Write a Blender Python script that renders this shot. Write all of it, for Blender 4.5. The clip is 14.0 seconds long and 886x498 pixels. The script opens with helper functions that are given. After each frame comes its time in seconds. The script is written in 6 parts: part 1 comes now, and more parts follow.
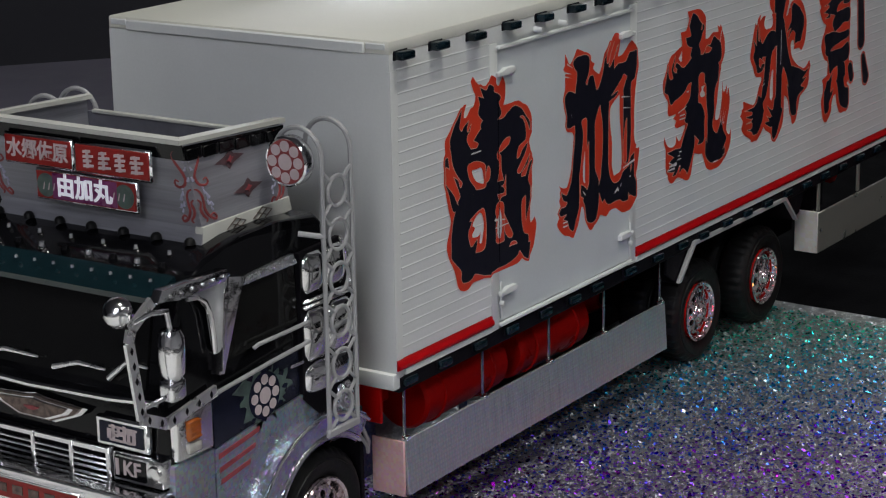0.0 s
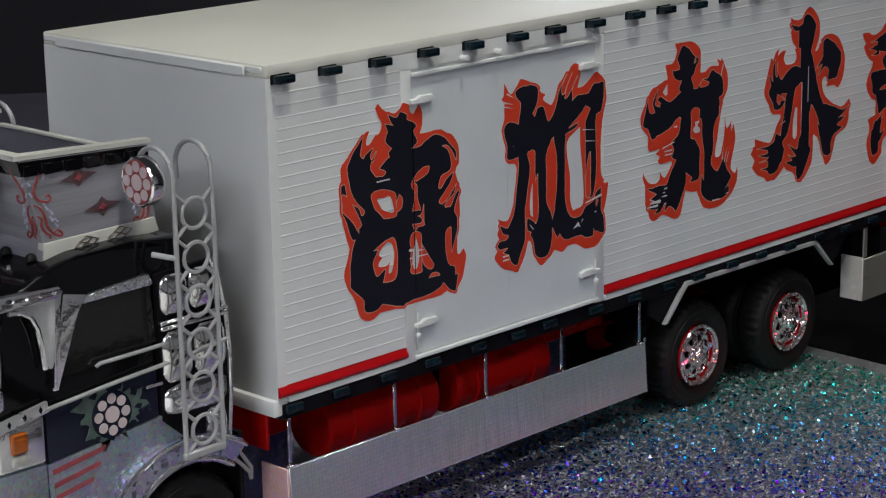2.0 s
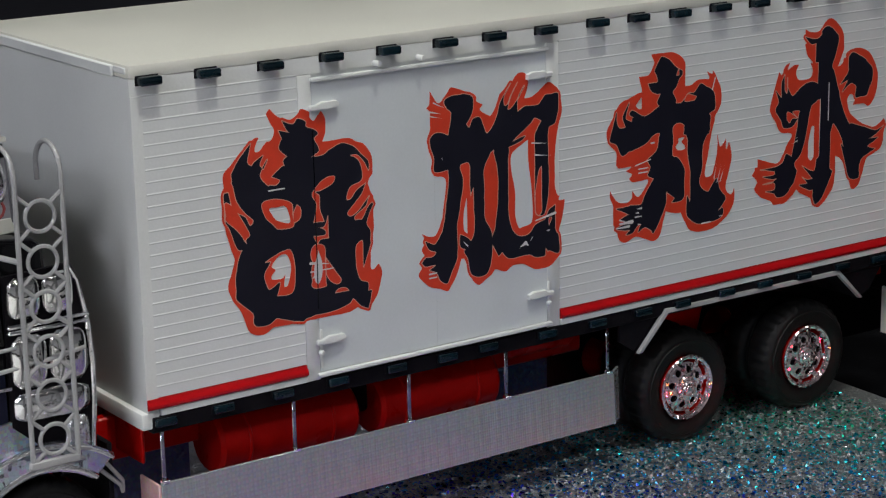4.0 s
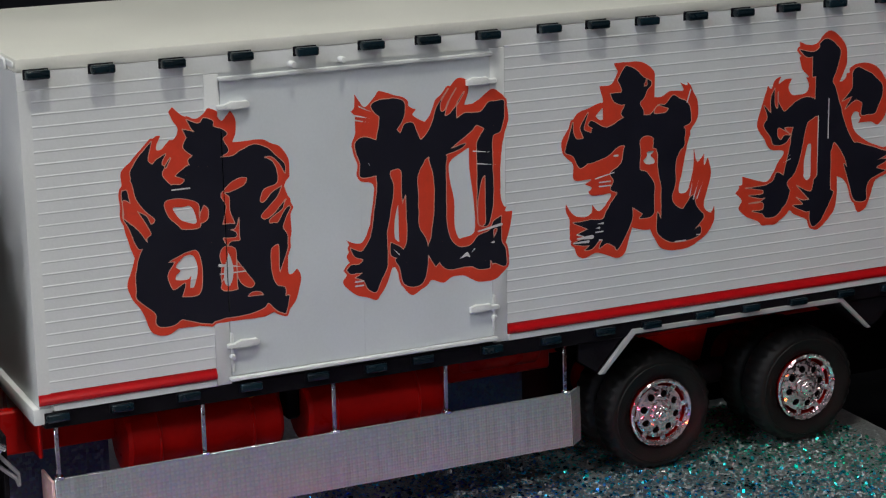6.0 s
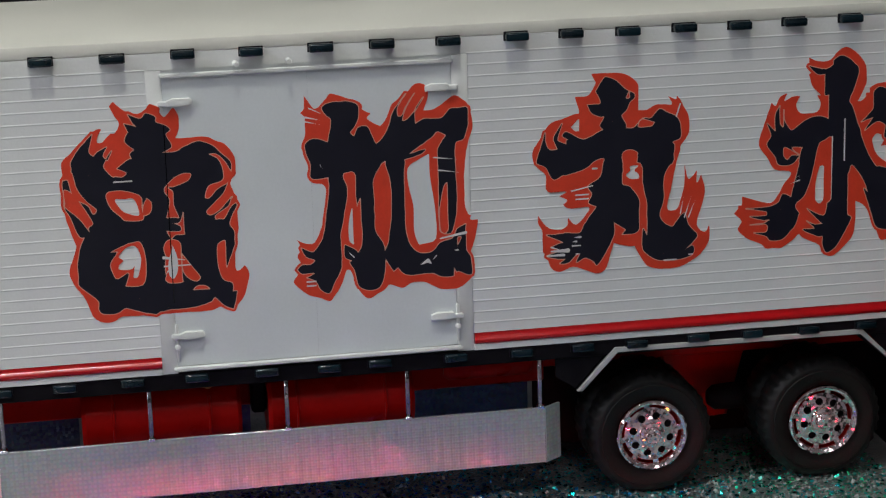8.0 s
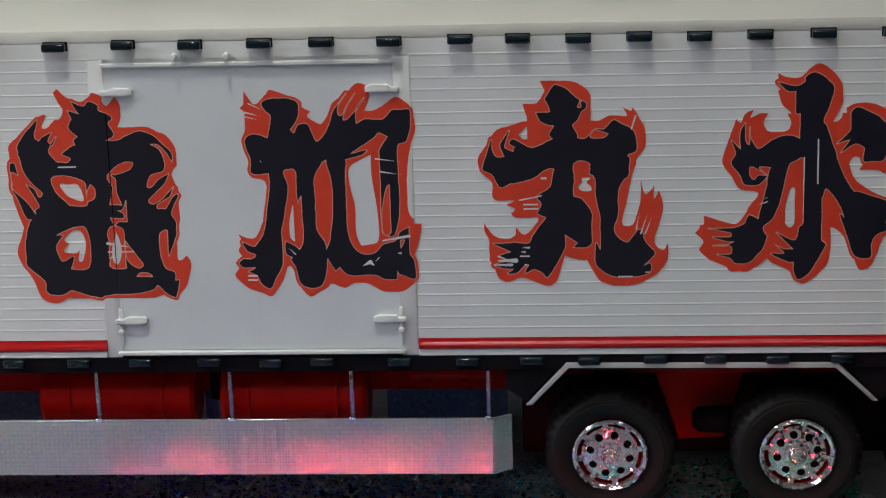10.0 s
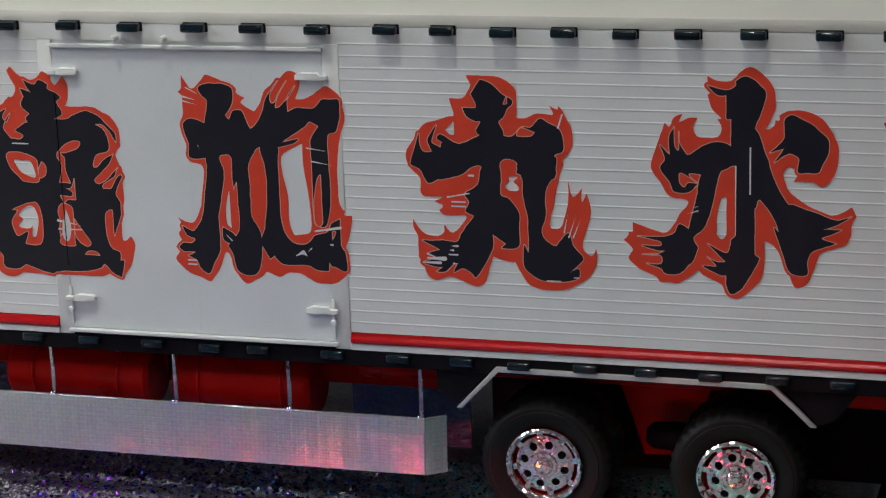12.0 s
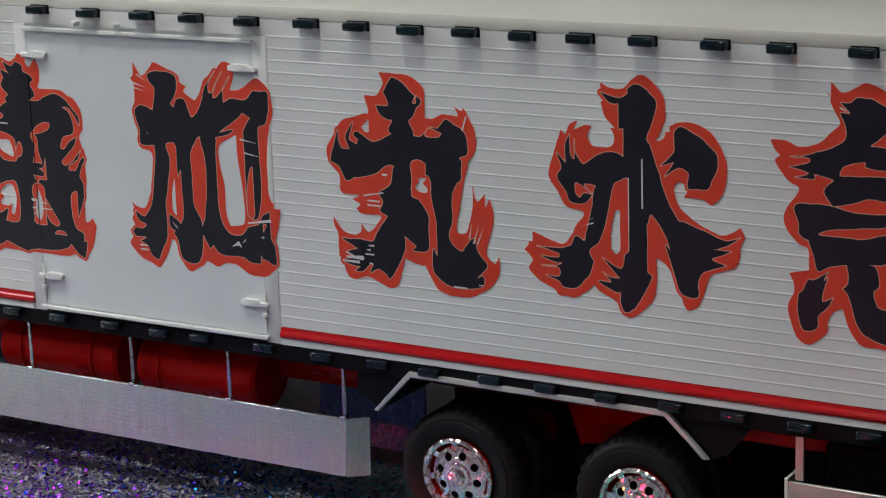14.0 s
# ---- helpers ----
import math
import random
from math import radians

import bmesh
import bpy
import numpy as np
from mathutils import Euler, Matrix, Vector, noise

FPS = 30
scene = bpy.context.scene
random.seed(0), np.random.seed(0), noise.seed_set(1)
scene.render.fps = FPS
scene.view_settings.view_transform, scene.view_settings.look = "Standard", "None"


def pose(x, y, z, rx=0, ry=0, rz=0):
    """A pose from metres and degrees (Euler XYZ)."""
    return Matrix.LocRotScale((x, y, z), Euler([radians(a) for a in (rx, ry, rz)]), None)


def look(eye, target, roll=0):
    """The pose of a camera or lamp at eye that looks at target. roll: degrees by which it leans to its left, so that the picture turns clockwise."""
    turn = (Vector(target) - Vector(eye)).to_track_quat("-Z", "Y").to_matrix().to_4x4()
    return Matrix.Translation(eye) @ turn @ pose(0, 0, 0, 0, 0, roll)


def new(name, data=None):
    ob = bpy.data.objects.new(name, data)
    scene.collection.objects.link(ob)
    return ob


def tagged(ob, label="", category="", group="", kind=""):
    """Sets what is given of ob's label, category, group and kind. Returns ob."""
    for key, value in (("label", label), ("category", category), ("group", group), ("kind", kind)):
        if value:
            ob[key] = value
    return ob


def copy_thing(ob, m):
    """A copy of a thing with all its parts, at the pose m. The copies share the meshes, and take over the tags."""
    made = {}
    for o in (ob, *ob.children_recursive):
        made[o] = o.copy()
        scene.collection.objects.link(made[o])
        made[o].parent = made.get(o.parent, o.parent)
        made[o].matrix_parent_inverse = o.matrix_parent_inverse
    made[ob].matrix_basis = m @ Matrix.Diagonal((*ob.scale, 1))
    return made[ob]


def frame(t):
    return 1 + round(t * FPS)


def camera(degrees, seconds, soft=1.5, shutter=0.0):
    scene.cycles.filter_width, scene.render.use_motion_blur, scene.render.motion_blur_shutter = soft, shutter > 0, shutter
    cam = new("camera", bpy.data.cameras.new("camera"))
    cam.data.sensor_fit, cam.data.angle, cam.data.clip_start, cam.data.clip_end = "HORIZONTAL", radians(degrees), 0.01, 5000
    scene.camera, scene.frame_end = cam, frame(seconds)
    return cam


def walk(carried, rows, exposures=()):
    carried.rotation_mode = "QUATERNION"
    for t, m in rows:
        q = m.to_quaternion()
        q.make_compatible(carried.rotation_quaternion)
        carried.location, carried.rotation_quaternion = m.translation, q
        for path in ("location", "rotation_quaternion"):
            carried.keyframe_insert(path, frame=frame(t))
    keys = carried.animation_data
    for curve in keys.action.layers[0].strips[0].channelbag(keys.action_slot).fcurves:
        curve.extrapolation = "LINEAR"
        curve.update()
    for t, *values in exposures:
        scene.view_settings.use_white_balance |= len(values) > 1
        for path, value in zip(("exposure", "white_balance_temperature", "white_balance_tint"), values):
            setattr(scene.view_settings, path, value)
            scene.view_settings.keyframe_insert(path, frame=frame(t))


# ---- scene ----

# A 1:32 plastic kit of a decorated truck on a glitter board.
# Lengths below are those of the full-size truck; K brings them to the kit's size.
K = 1 / 32

cam = camera(23.75, 14.0, soft=1.2)
PATH = [
    (0, (-0.36814, -0.25799, 0.19167), (0.03359, 0.00928, 0.06061), -1.00),
    (0.5, (-0.35506, -0.27877, 0.19315), (0.03584, 0.00441, 0.06274), -0.80),
    (1, (-0.33728, -0.29792, 0.19304), (0.04106, 0.00236, 0.06384), -0.70),
    (1.5, (-0.31539, -0.31810, 0.19008), (0.04781, 0.00169, 0.06430), -1.00),
    (2, (-0.29157, -0.33857, 0.18939), (0.05395, 0.00069, 0.06482), -1.10),
    (2.5, (-0.26701, -0.35551, 0.18921), (0.06076, 0.00095, 0.06471), -1.10),
    (3, (-0.24209, -0.36730, 0.18814), (0.06915, 0.00373, 0.06377), -1.00),
    (3.5, (-0.21601, -0.37921, 0.18765), (0.07673, 0.00642, 0.06279), -1.10),
    (4, (-0.19239, -0.38825, 0.18680), (0.08429, 0.00894, 0.06155), -1.10),
    (6.5, (-0.07491, -0.43630, 0.18196), (0.10450, 0.01430, 0.06041), -1.20),
    (7, (-0.04383, -0.44788, 0.18185), (0.10549, 0.01368, 0.06077), -1.30),
    (7.5, (-0.00919, -0.45693, 0.18283), (0.10671, 0.01388, 0.06079), -1.50),
    (8, (0.02466, -0.46177, 0.18313), (0.10834, 0.01565, 0.06039), -1.60),
    (10.5, (0.17999, -0.45179, 0.19427), (0.11889, 0.02518, 0.05731), -1.70),
    (11, (0.20669, -0.44403, 0.19391), (0.12065, 0.02896, 0.05653), -1.70),
    (11.5, (0.23293, -0.43609, 0.19223), (0.12250, 0.03194, 0.05527), -1.90),
    (12, (0.26186, -0.42797, 0.18710), (0.12443, 0.03408, 0.05434), -2.00),
    (12.5, (0.29001, -0.41666, 0.18273), (0.12586, 0.03757, 0.05341), -1.90),
    (13, (0.32118, -0.40357, 0.17901), (0.12725, 0.03971, 0.05295), -1.90),
    (13.5, (0.34943, -0.38960, 0.17757), (0.12882, 0.04148, 0.05308), -2.00),
    (14, (0.37703, -0.37208, 0.17511), (0.12885, 0.04443, 0.05295), -1.90),
]
walk(cam, [(t, look(eye, target, roll)) for t, eye, target, roll in PATH],
     exposures=[(0, -0.90), (1.5, -0.72), (3, -0.55), (6, -0.51), (10.5, -0.46), (14, -0.37)])

# ---- world and lights ----
world = bpy.data.worlds.new("hall_air")
world.use_nodes = True
world.node_tree.nodes["Background"].inputs[0].default_value = (0.5, 0.55, 0.65, 1)
world.node_tree.nodes["Background"].inputs[1].default_value = 0.04
scene.world = world


def area_lamp(name, eye, target, w, h, power, colour):
    data = bpy.data.lights.new(name, "AREA")
    data.shape, data.size, data.size_y = "RECTANGLE", w, h
    data.energy, data.color = power, colour
    ob = new(name, data)
    ob.matrix_world = look(eye, target)
    return ob


MAIN = (-0.03, -0.58, 1.86)
area_lamp("spot_lamp", MAIN, (-0.35, -0.05, 0.0), 0.16, 0.16, 3.0, (0.97, 0.965, 0.88)).data.spread = radians(50)
# Unseen ceiling panels, added as fill and for glints in chrome and glitter.
FILL_PANELS = [(-2.1, -0.9, 33, 1.1, 0.5), (0.1, -1.9, 5, 1.1, 0.5), (-3.8, -1.5, 62, 1.1, 0.5), (4.1, 2.9, 40, 1.1, 0.5), (4.7, 0.55, 66, 1.8, 1.2)]
for px, py, watts, wide, deep in FILL_PANELS:
    area_lamp("fill_panel_lamp", (px, py, 1.86), (px * 0.7, py * 0.7, 0.0), wide, deep, watts, (0.87, 0.905, 1.03))


# ---- materials ----
def rgb(c):
    return (*c, 1.0)


def material(name, base, rough=0.5, metal=0.0, vary=0.12, scale=120.0, bump=0.0, fine=900.0, coat=0.0, spec=0.5, per_piece=0.0, stretch=None):
    """A painted, moulded or plated surface with blotches, grain and uneven gloss."""
    m = bpy.data.materials.new(name)
    m.use_nodes = True
    nt = m.node_tree
    n, l = nt.nodes, nt.links
    p = n["Principled BSDF"]
    p.inputs["Metallic"].default_value = metal
    p.inputs["Coat Weight"].default_value = coat
    p.inputs["Coat Roughness"].default_value = 0.08
    p.inputs["Specular IOR Level"].default_value = spec
    co = n.new("ShaderNodeTexCoord")
    big = n.new("ShaderNodeTexNoise")
    big.inputs["Scale"].default_value, big.inputs["Detail"].default_value = scale, 6
    small = n.new("ShaderNodeTexNoise")
    small.inputs["Scale"].default_value, small.inputs["Detail"].default_value = fine, 3
    where = co.outputs["Object"]
    if stretch:
        pull = n.new("ShaderNodeMapping")
        pull.inputs["Scale"].default_value = stretch
        l.new(where, pull.inputs["Vector"])
        where = pull.outputs[0]
    l.new(where, big.inputs["Vector"])
    l.new(where, small.inputs["Vector"])
    add = n.new("ShaderNodeMath")
    add.operation = "MULTIPLY_ADD"
    add.inputs[1].default_value = 0.35
    l.new(small.outputs["Fac"], add.inputs[0])
    l.new(big.outputs["Fac"], add.inputs[2])
    span = n.new("ShaderNodeMapRange")
    span.inputs["From Min"].default_value, span.inputs["From Max"].default_value = 0.42, 0.95
    span.inputs["To Min"].default_value, span.inputs["To Max"].default_value = 1 - vary, 1 + vary
    l.new(add.outputs[0], span.inputs["Value"])
    value = span.outputs[0]
    if per_piece:
        info = n.new("ShaderNodeObjectInfo")
        rand = n.new("ShaderNodeMapRange")
        rand.inputs["To Min"].default_value, rand.inputs["To Max"].default_value = 1 - per_piece, 1 + per_piece
        l.new(info.outputs["Random"], rand.inputs["Value"])
        mul = n.new("ShaderNodeMath")
        mul.operation = "MULTIPLY"
        l.new(value, mul.inputs[0])
        l.new(rand.outputs[0], mul.inputs[1])
        value = mul.outputs[0]
    mix = n.new("ShaderNodeVectorMath")
    mix.operation = "SCALE"
    mix.inputs[0].default_value = base
    l.new(value, mix.inputs["Scale"])
    l.new(mix.outputs[0], p.inputs["Base Color"])
    ro = n.new("ShaderNodeMapRange")
    ro.inputs["From Min"].default_value, ro.inputs["From Max"].default_value = 0.3, 0.7
    ro.inputs["To Min"].default_value, ro.inputs["To Max"].default_value = max(0.02, rough * 0.8), min(1, rough * 1.25)
    l.new(big.outputs["Fac"], ro.inputs["Value"])
    l.new(ro.outputs[0], p.inputs["Roughness"])
    if bump:
        b = n.new("ShaderNodeBump")
        b.inputs["Strength"].default_value, b.inputs["Distance"].default_value = bump, 0.0002
        l.new(small.outputs["Fac"], b.inputs["Height"])
        l.new(b.outputs[0], p.inputs["Normal"])
    return m


def foil_material(name, base, rough, hue, cells, tilt=0.0):
    """Silver film stamped with fine cells that lean this way and that, their rainbow sheen painted in as tints."""
    m = material(name, base, rough, 0.9, 0.06, 60, 0.0)
    n, l = m.node_tree.nodes, m.node_tree.links
    p = n["Principled BSDF"]
    co = n.new("ShaderNodeTexCoord")
    geo = n.new("ShaderNodeNewGeometry")
    vor = n.new("ShaderNodeTexVoronoi")
    vor.inputs["Scale"].default_value = cells
    vor.inputs["Randomness"].default_value = 0.4
    l.new(co.outputs["Object"], vor.inputs["Vector"])
    noi = n.new("ShaderNodeTexNoise")
    noi.inputs["Scale"].default_value, noi.inputs["Detail"].default_value = 160, 4
    l.new(co.outputs["Object"], noi.inputs["Vector"])
    old = p.inputs["Base Color"].links[0].from_socket
    both = n.new("ShaderNodeMix")
    both.data_type = "RGBA"
    both.inputs["Factor"].default_value = 0.5
    l.new(noi.outputs["Color"], both.inputs[6])
    l.new(vor.outputs["Color"], both.inputs[7])
    mix = n.new("ShaderNodeMix")
    mix.data_type = "RGBA"
    mix.blend_type = "OVERLAY"
    mix.inputs["Factor"].default_value = hue
    l.new(old, mix.inputs[6])
    l.new(both.outputs[2], mix.inputs[7])
    colour = mix.outputs[2]
    l.new(colour, p.inputs["Base Color"])
    if tilt:
        lean = n.new("ShaderNodeVectorMath")
        lean.operation = "MULTIPLY_ADD"
        lean.inputs[1].default_value, lean.inputs[2].default_value = (tilt, tilt, tilt), (-tilt / 2, -tilt / 2, -tilt / 2)
        l.new(vor.outputs["Color"], lean.inputs[0])
        total = n.new("ShaderNodeVectorMath")
        total.operation = "ADD"
        l.new(lean.outputs[0], total.inputs[0])
        l.new(geo.outputs["Normal"], total.inputs[1])
        unit = n.new("ShaderNodeVectorMath")
        unit.operation = "NORMALIZE"
        l.new(total.outputs[0], unit.inputs[0])
        l.new(unit.outputs[0], p.inputs["Normal"])
    return m


def skirt_material(name):
    """Silver film with a fine embossed grid and upright brush lines that break reflections into streaks."""
    m = material(name, (0.50, 0.53, 0.55), 0.15, 0.60, 0.04, 30, 0.0)
    n, l = m.node_tree.nodes, m.node_tree.links
    p = n["Principled BSDF"]
    p.inputs["Anisotropic"].default_value = 0.95
    upright = n.new("ShaderNodeCombineXYZ")
    upright.inputs[2].default_value = 1.0
    l.new(upright.outputs[0], p.inputs["Tangent"])
    co, geo = n.new("ShaderNodeTexCoord"), n.new("ShaderNodeNewGeometry")
    pull = n.new("ShaderNodeMapping")
    pull.inputs["Scale"].default_value = (1, 1, 0.05)
    l.new(co.outputs["Object"], pull.inputs["Vector"])
    total = None
    for scale, lean in ((900, 0.40), (210, 0.30)):
        noi = n.new("ShaderNodeTexNoise")
        noi.inputs["Scale"].default_value, noi.inputs["Detail"].default_value = scale, 2
        l.new(pull.outputs[0], noi.inputs["Vector"])
        side = n.new("ShaderNodeMath")
        side.operation = "MULTIPLY_ADD"
        side.inputs[1].default_value, side.inputs[2].default_value = lean, -0.35
        l.new(noi.outputs["Fac"], side.inputs[0])
        if total:
            l.new(total, side.inputs[2])
        total = side.outputs[0]
    push = n.new("ShaderNodeCombineXYZ")
    l.new(total, push.inputs[0])
    nod = n.new("ShaderNodeMath")
    nod.operation = "MULTIPLY_ADD"
    nod.inputs[1].default_value, nod.inputs[2].default_value = 0.55, -0.275
    l.new(noi.outputs["Fac"], nod.inputs[0])
    l.new(nod.outputs[0], push.inputs[2])
    # rows of tiny stamped lenses
    flat = n.new("ShaderNodeMapping")
    flat.inputs["Scale"].default_value = (1, 0, 1)
    l.new(co.outputs["Object"], flat.inputs["Vector"])
    cell = n.new("ShaderNodeTexVoronoi")
    cell.inputs["Scale"].default_value, cell.inputs["Randomness"].default_value = 1500, 0.0
    l.new(flat.outputs[0], cell.inputs["Vector"])
    inside = n.new("ShaderNodeVectorMath")
    inside.operation = "SUBTRACT"
    l.new(flat.outputs[0], inside.inputs[0])
    l.new(cell.outputs["Position"], inside.inputs[1])
    lens = n.new("ShaderNodeVectorMath")
    lens.operation = "MULTIPLY_ADD"
    lens.inputs[1].default_value = (170, 0, 330)
    l.new(inside.outputs[0], lens.inputs[0])
    l.new(push.outputs[0], lens.inputs[2])
    add = n.new("ShaderNodeVectorMath")
    add.operation = "ADD"
    l.new(lens.outputs[0], add.inputs[0])
    l.new(geo.outputs["Normal"], add.inputs[1])
    unit = n.new("ShaderNodeVectorMath")
    unit.operation = "NORMALIZE"
    l.new(add.outputs[0], unit.inputs[0])
    l.new(unit.outputs[0], p.inputs["Normal"])
    # embossed grid, and a faint change of tint from line to line
    old = p.inputs["Base Color"].links[0].from_socket
    tint = n.new("ShaderNodeMix")
    tint.data_type, tint.blend_type = "RGBA", "OVERLAY"
    tint.inputs["Factor"].default_value = 0.10
    l.new(old, tint.inputs[6])
    l.new(cell.outputs["Color"], tint.inputs[7])
    waves = []
    for way in ("X", "Z"):
        w = n.new("ShaderNodeTexWave")
        w.bands_direction = way
        w.inputs["Scale"].default_value = 290
        l.new(co.outputs["Object"], w.inputs["Vector"])
        waves.append(w.outputs["Fac"])
    chk = n.new("ShaderNodeMath")
    chk.operation = "MULTIPLY"
    l.new(waves[0], chk.inputs[0])
    l.new(waves[1], chk.inputs[1])
    span = n.new("ShaderNodeMapRange")
    span.inputs["From Max"].default_value = 0.6
    span.inputs["To Min"].default_value, span.inputs["To Max"].default_value = 0.95, 1.05
    l.new(chk.outputs[0], span.inputs["Value"])
    mul = n.new("ShaderNodeVectorMath")
    mul.operation = "SCALE"
    l.new(tint.outputs[2], mul.inputs[0])
    l.new(span.outputs[0], mul.inputs["Scale"])
    l.new(mul.outputs[0], p.inputs["Base Color"])
    return m


def glitter_material(name, island, bright=False):
    """Loose glitter: every grain has its own tilt, and a hue painted by where it lies."""
    m = bpy.data.materials.new(name)
    m.use_nodes = True
    n, l = m.node_tree.nodes, m.node_tree.links
    p = n["Principled BSDF"]
    p.inputs["Metallic"].default_value, p.inputs["Roughness"].default_value = 1.0 if island else 0.55, 0.22 if island else 0.34
    co = n.new("ShaderNodeTexCoord")
    if island:
        geo = n.new("ShaderNodeNewGeometry")
        rnd = geo.outputs["Random Per Island"]
    else:
        vor = n.new("ShaderNodeTexVoronoi")
        vor.inputs["Scale"].default_value = 2100
        l.new(co.outputs["Object"], vor.inputs["Vector"])
        sep = n.new("ShaderNodeSeparateColor")
        l.new(vor.outputs["Color"], sep.inputs[0])
        rnd = sep.outputs[0]
        tilt = n.new("ShaderNodeVectorMath")
        tilt.operation = "MULTIPLY_ADD"
        tilt.inputs[1].default_value, tilt.inputs[2].default_value = (1.0, 1.0, 0), (-0.50, -0.50, 1)
        l.new(vor.outputs["Color"], tilt.inputs[0])
        nrm = n.new("ShaderNodeVectorMath")
        nrm.operation = "NORMALIZE"
        l.new(tilt.outputs[0], nrm.inputs[0])
        l.new(nrm.outputs[0], p.inputs["Normal"])
    # rainbow sheen painted by place: violet near one end of the board, then blue, and green at the other
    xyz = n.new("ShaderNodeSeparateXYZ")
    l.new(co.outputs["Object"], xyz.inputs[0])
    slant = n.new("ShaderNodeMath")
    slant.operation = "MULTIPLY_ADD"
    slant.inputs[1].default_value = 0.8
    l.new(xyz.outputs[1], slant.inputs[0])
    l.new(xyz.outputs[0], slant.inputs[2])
    sheen_hue = n.new("ShaderNodeMapRange")
    sheen_hue.inputs["From Min"].default_value, sheen_hue.inputs["From Max"].default_value = 0.045, 0.195
    sheen_hue.inputs["To Min"].default_value, sheen_hue.inputs["To Max"].default_value = 0.65, 0.395
    l.new(slant.outputs[0], sheen_hue.inputs["Value"])
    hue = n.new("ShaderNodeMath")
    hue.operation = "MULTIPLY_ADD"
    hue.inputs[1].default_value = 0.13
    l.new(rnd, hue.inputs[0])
    l.new(sheen_hue.outputs[0], hue.inputs[2])
    sat = n.new("ShaderNodeMath")
    sat.operation = "MULTIPLY_ADD"
    sat.inputs[1].default_value, sat.inputs[2].default_value = 37.0, 0.0
    l.new(rnd, sat.inputs[0])
    frac = n.new("ShaderNodeMath")
    frac.operation = "FRACT"
    l.new(sat.outputs[0], frac.inputs[0])
    span = n.new("ShaderNodeMapRange")
    span.inputs["From Min"].default_value, span.inputs["From Max"].default_value = ((0.0, 0.1) if bright else (0.52, 0.60)) if island else (0.1, 1.0)
    span.inputs["To Min"].default_value, span.inputs["To Max"].default_value = (0.10, 0.99 if bright else 0.93) if island else (0.0, 0.12)
    l.new(frac.outputs[0], span.inputs["Value"])
    col = n.new("ShaderNodeCombineColor")
    col.mode = "HSV"
    # Colour is drained ahead of the cab so that its chrome mirrors neutral.
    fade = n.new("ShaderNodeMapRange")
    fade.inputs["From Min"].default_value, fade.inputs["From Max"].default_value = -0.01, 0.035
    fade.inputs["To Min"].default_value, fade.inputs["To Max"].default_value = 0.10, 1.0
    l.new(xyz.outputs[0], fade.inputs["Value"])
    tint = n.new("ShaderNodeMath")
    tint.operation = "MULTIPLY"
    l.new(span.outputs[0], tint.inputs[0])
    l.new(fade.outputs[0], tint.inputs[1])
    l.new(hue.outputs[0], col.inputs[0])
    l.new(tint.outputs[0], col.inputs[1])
    shine = n.new("ShaderNodeMapRange")
    shine.inputs["From Min"].default_value, shine.inputs["From Max"].default_value = (0.0, 0.1) if bright else (0.70, 0.78)
    shine.inputs["To Min"].default_value, shine.inputs["To Max"].default_value = 0.50, 0.95
    l.new(frac.outputs[0], shine.inputs["Value"])
    l.new(shine.outputs[0], col.inputs[2])
    if island:
        dull = n.new("ShaderNodeMapRange")
        dull.inputs["From Min"].default_value, dull.inputs["From Max"].default_value = 0.40, 0.48
        dull.inputs["To Min"].default_value, dull.inputs["To Max"].default_value = (0.24, 0.24) if bright else (0.85, 0.40)
        l.new(frac.outputs[0], dull.inputs["Value"])
        l.new(dull.outputs[0], p.inputs["Roughness"])
    if not island:
        # the unseen end ahead of the cab is whitened and dulled to bounce light into the chrome
        pale_bounce = n.new("ShaderNodeMapRange")
        pale_bounce.inputs["From Min"].default_value, pale_bounce.inputs["From Max"].default_value = -0.105, -0.080
        pale_bounce.inputs["To Min"].default_value, pale_bounce.inputs["To Max"].default_value = 0.80, 0.52
        l.new(xyz.outputs[0], pale_bounce.inputs["Value"])
        l.new(pale_bounce.outputs[0], col.inputs[2])
        metal = n.new("ShaderNodeMapRange")
        metal.inputs["From Min"].default_value, metal.inputs["From Max"].default_value = -0.105, -0.080
        metal.inputs["To Min"].default_value, metal.inputs["To Max"].default_value = 0.0, 0.80
        l.new(xyz.outputs[0], metal.inputs["Value"])
        l.new(metal.outputs[0], p.inputs["Metallic"])
    l.new(col.outputs[0], p.inputs["Base Color"])
    return m


WHITE = material("white_plastic", (0.735, 0.75, 0.735), 0.50, 0, 0.05, 35, 0.10, 1500, spec=0.15)
WHITE_RIB = material("white_ribbed_plastic", (0.72, 0.74, 0.735), 0.55, 0, 0.05, 45, 0.08, 1500, per_piece=0.015, spec=0.12)
ROOF_WHITE = material("warm_white_plastic", (0.69, 0.685, 0.615), 0.36, 0, 0.05, 35, 0.10, 1500, spec=0.45)
DOOR_WHITE = material("cool_white_plastic", (0.68, 0.72, 0.735), 0.20, 0, 0.06, 40, 0.06, 1500, spec=0.5)
CREAM = material("cream_plastic_sheet", (0.58, 0.575, 0.51), 0.32, 0.74, 0.06, 120, 0.1, 1600)
IVORY = material("ivory_plastic", (0.52, 0.52, 0.48), 0.45, 0, 0.06, 90, 0.2, 1800)
GREY_PLATE = material("grey_plated_plastic", (0.55, 0.56, 0.57), 0.38, 0.45, 0.14, 260, 0.25, 1600)
CHROME = material("chrome_plating", (0.95, 0.95, 0.96), 0.15, 1.0, 0.04, 200, 0.9, 330)
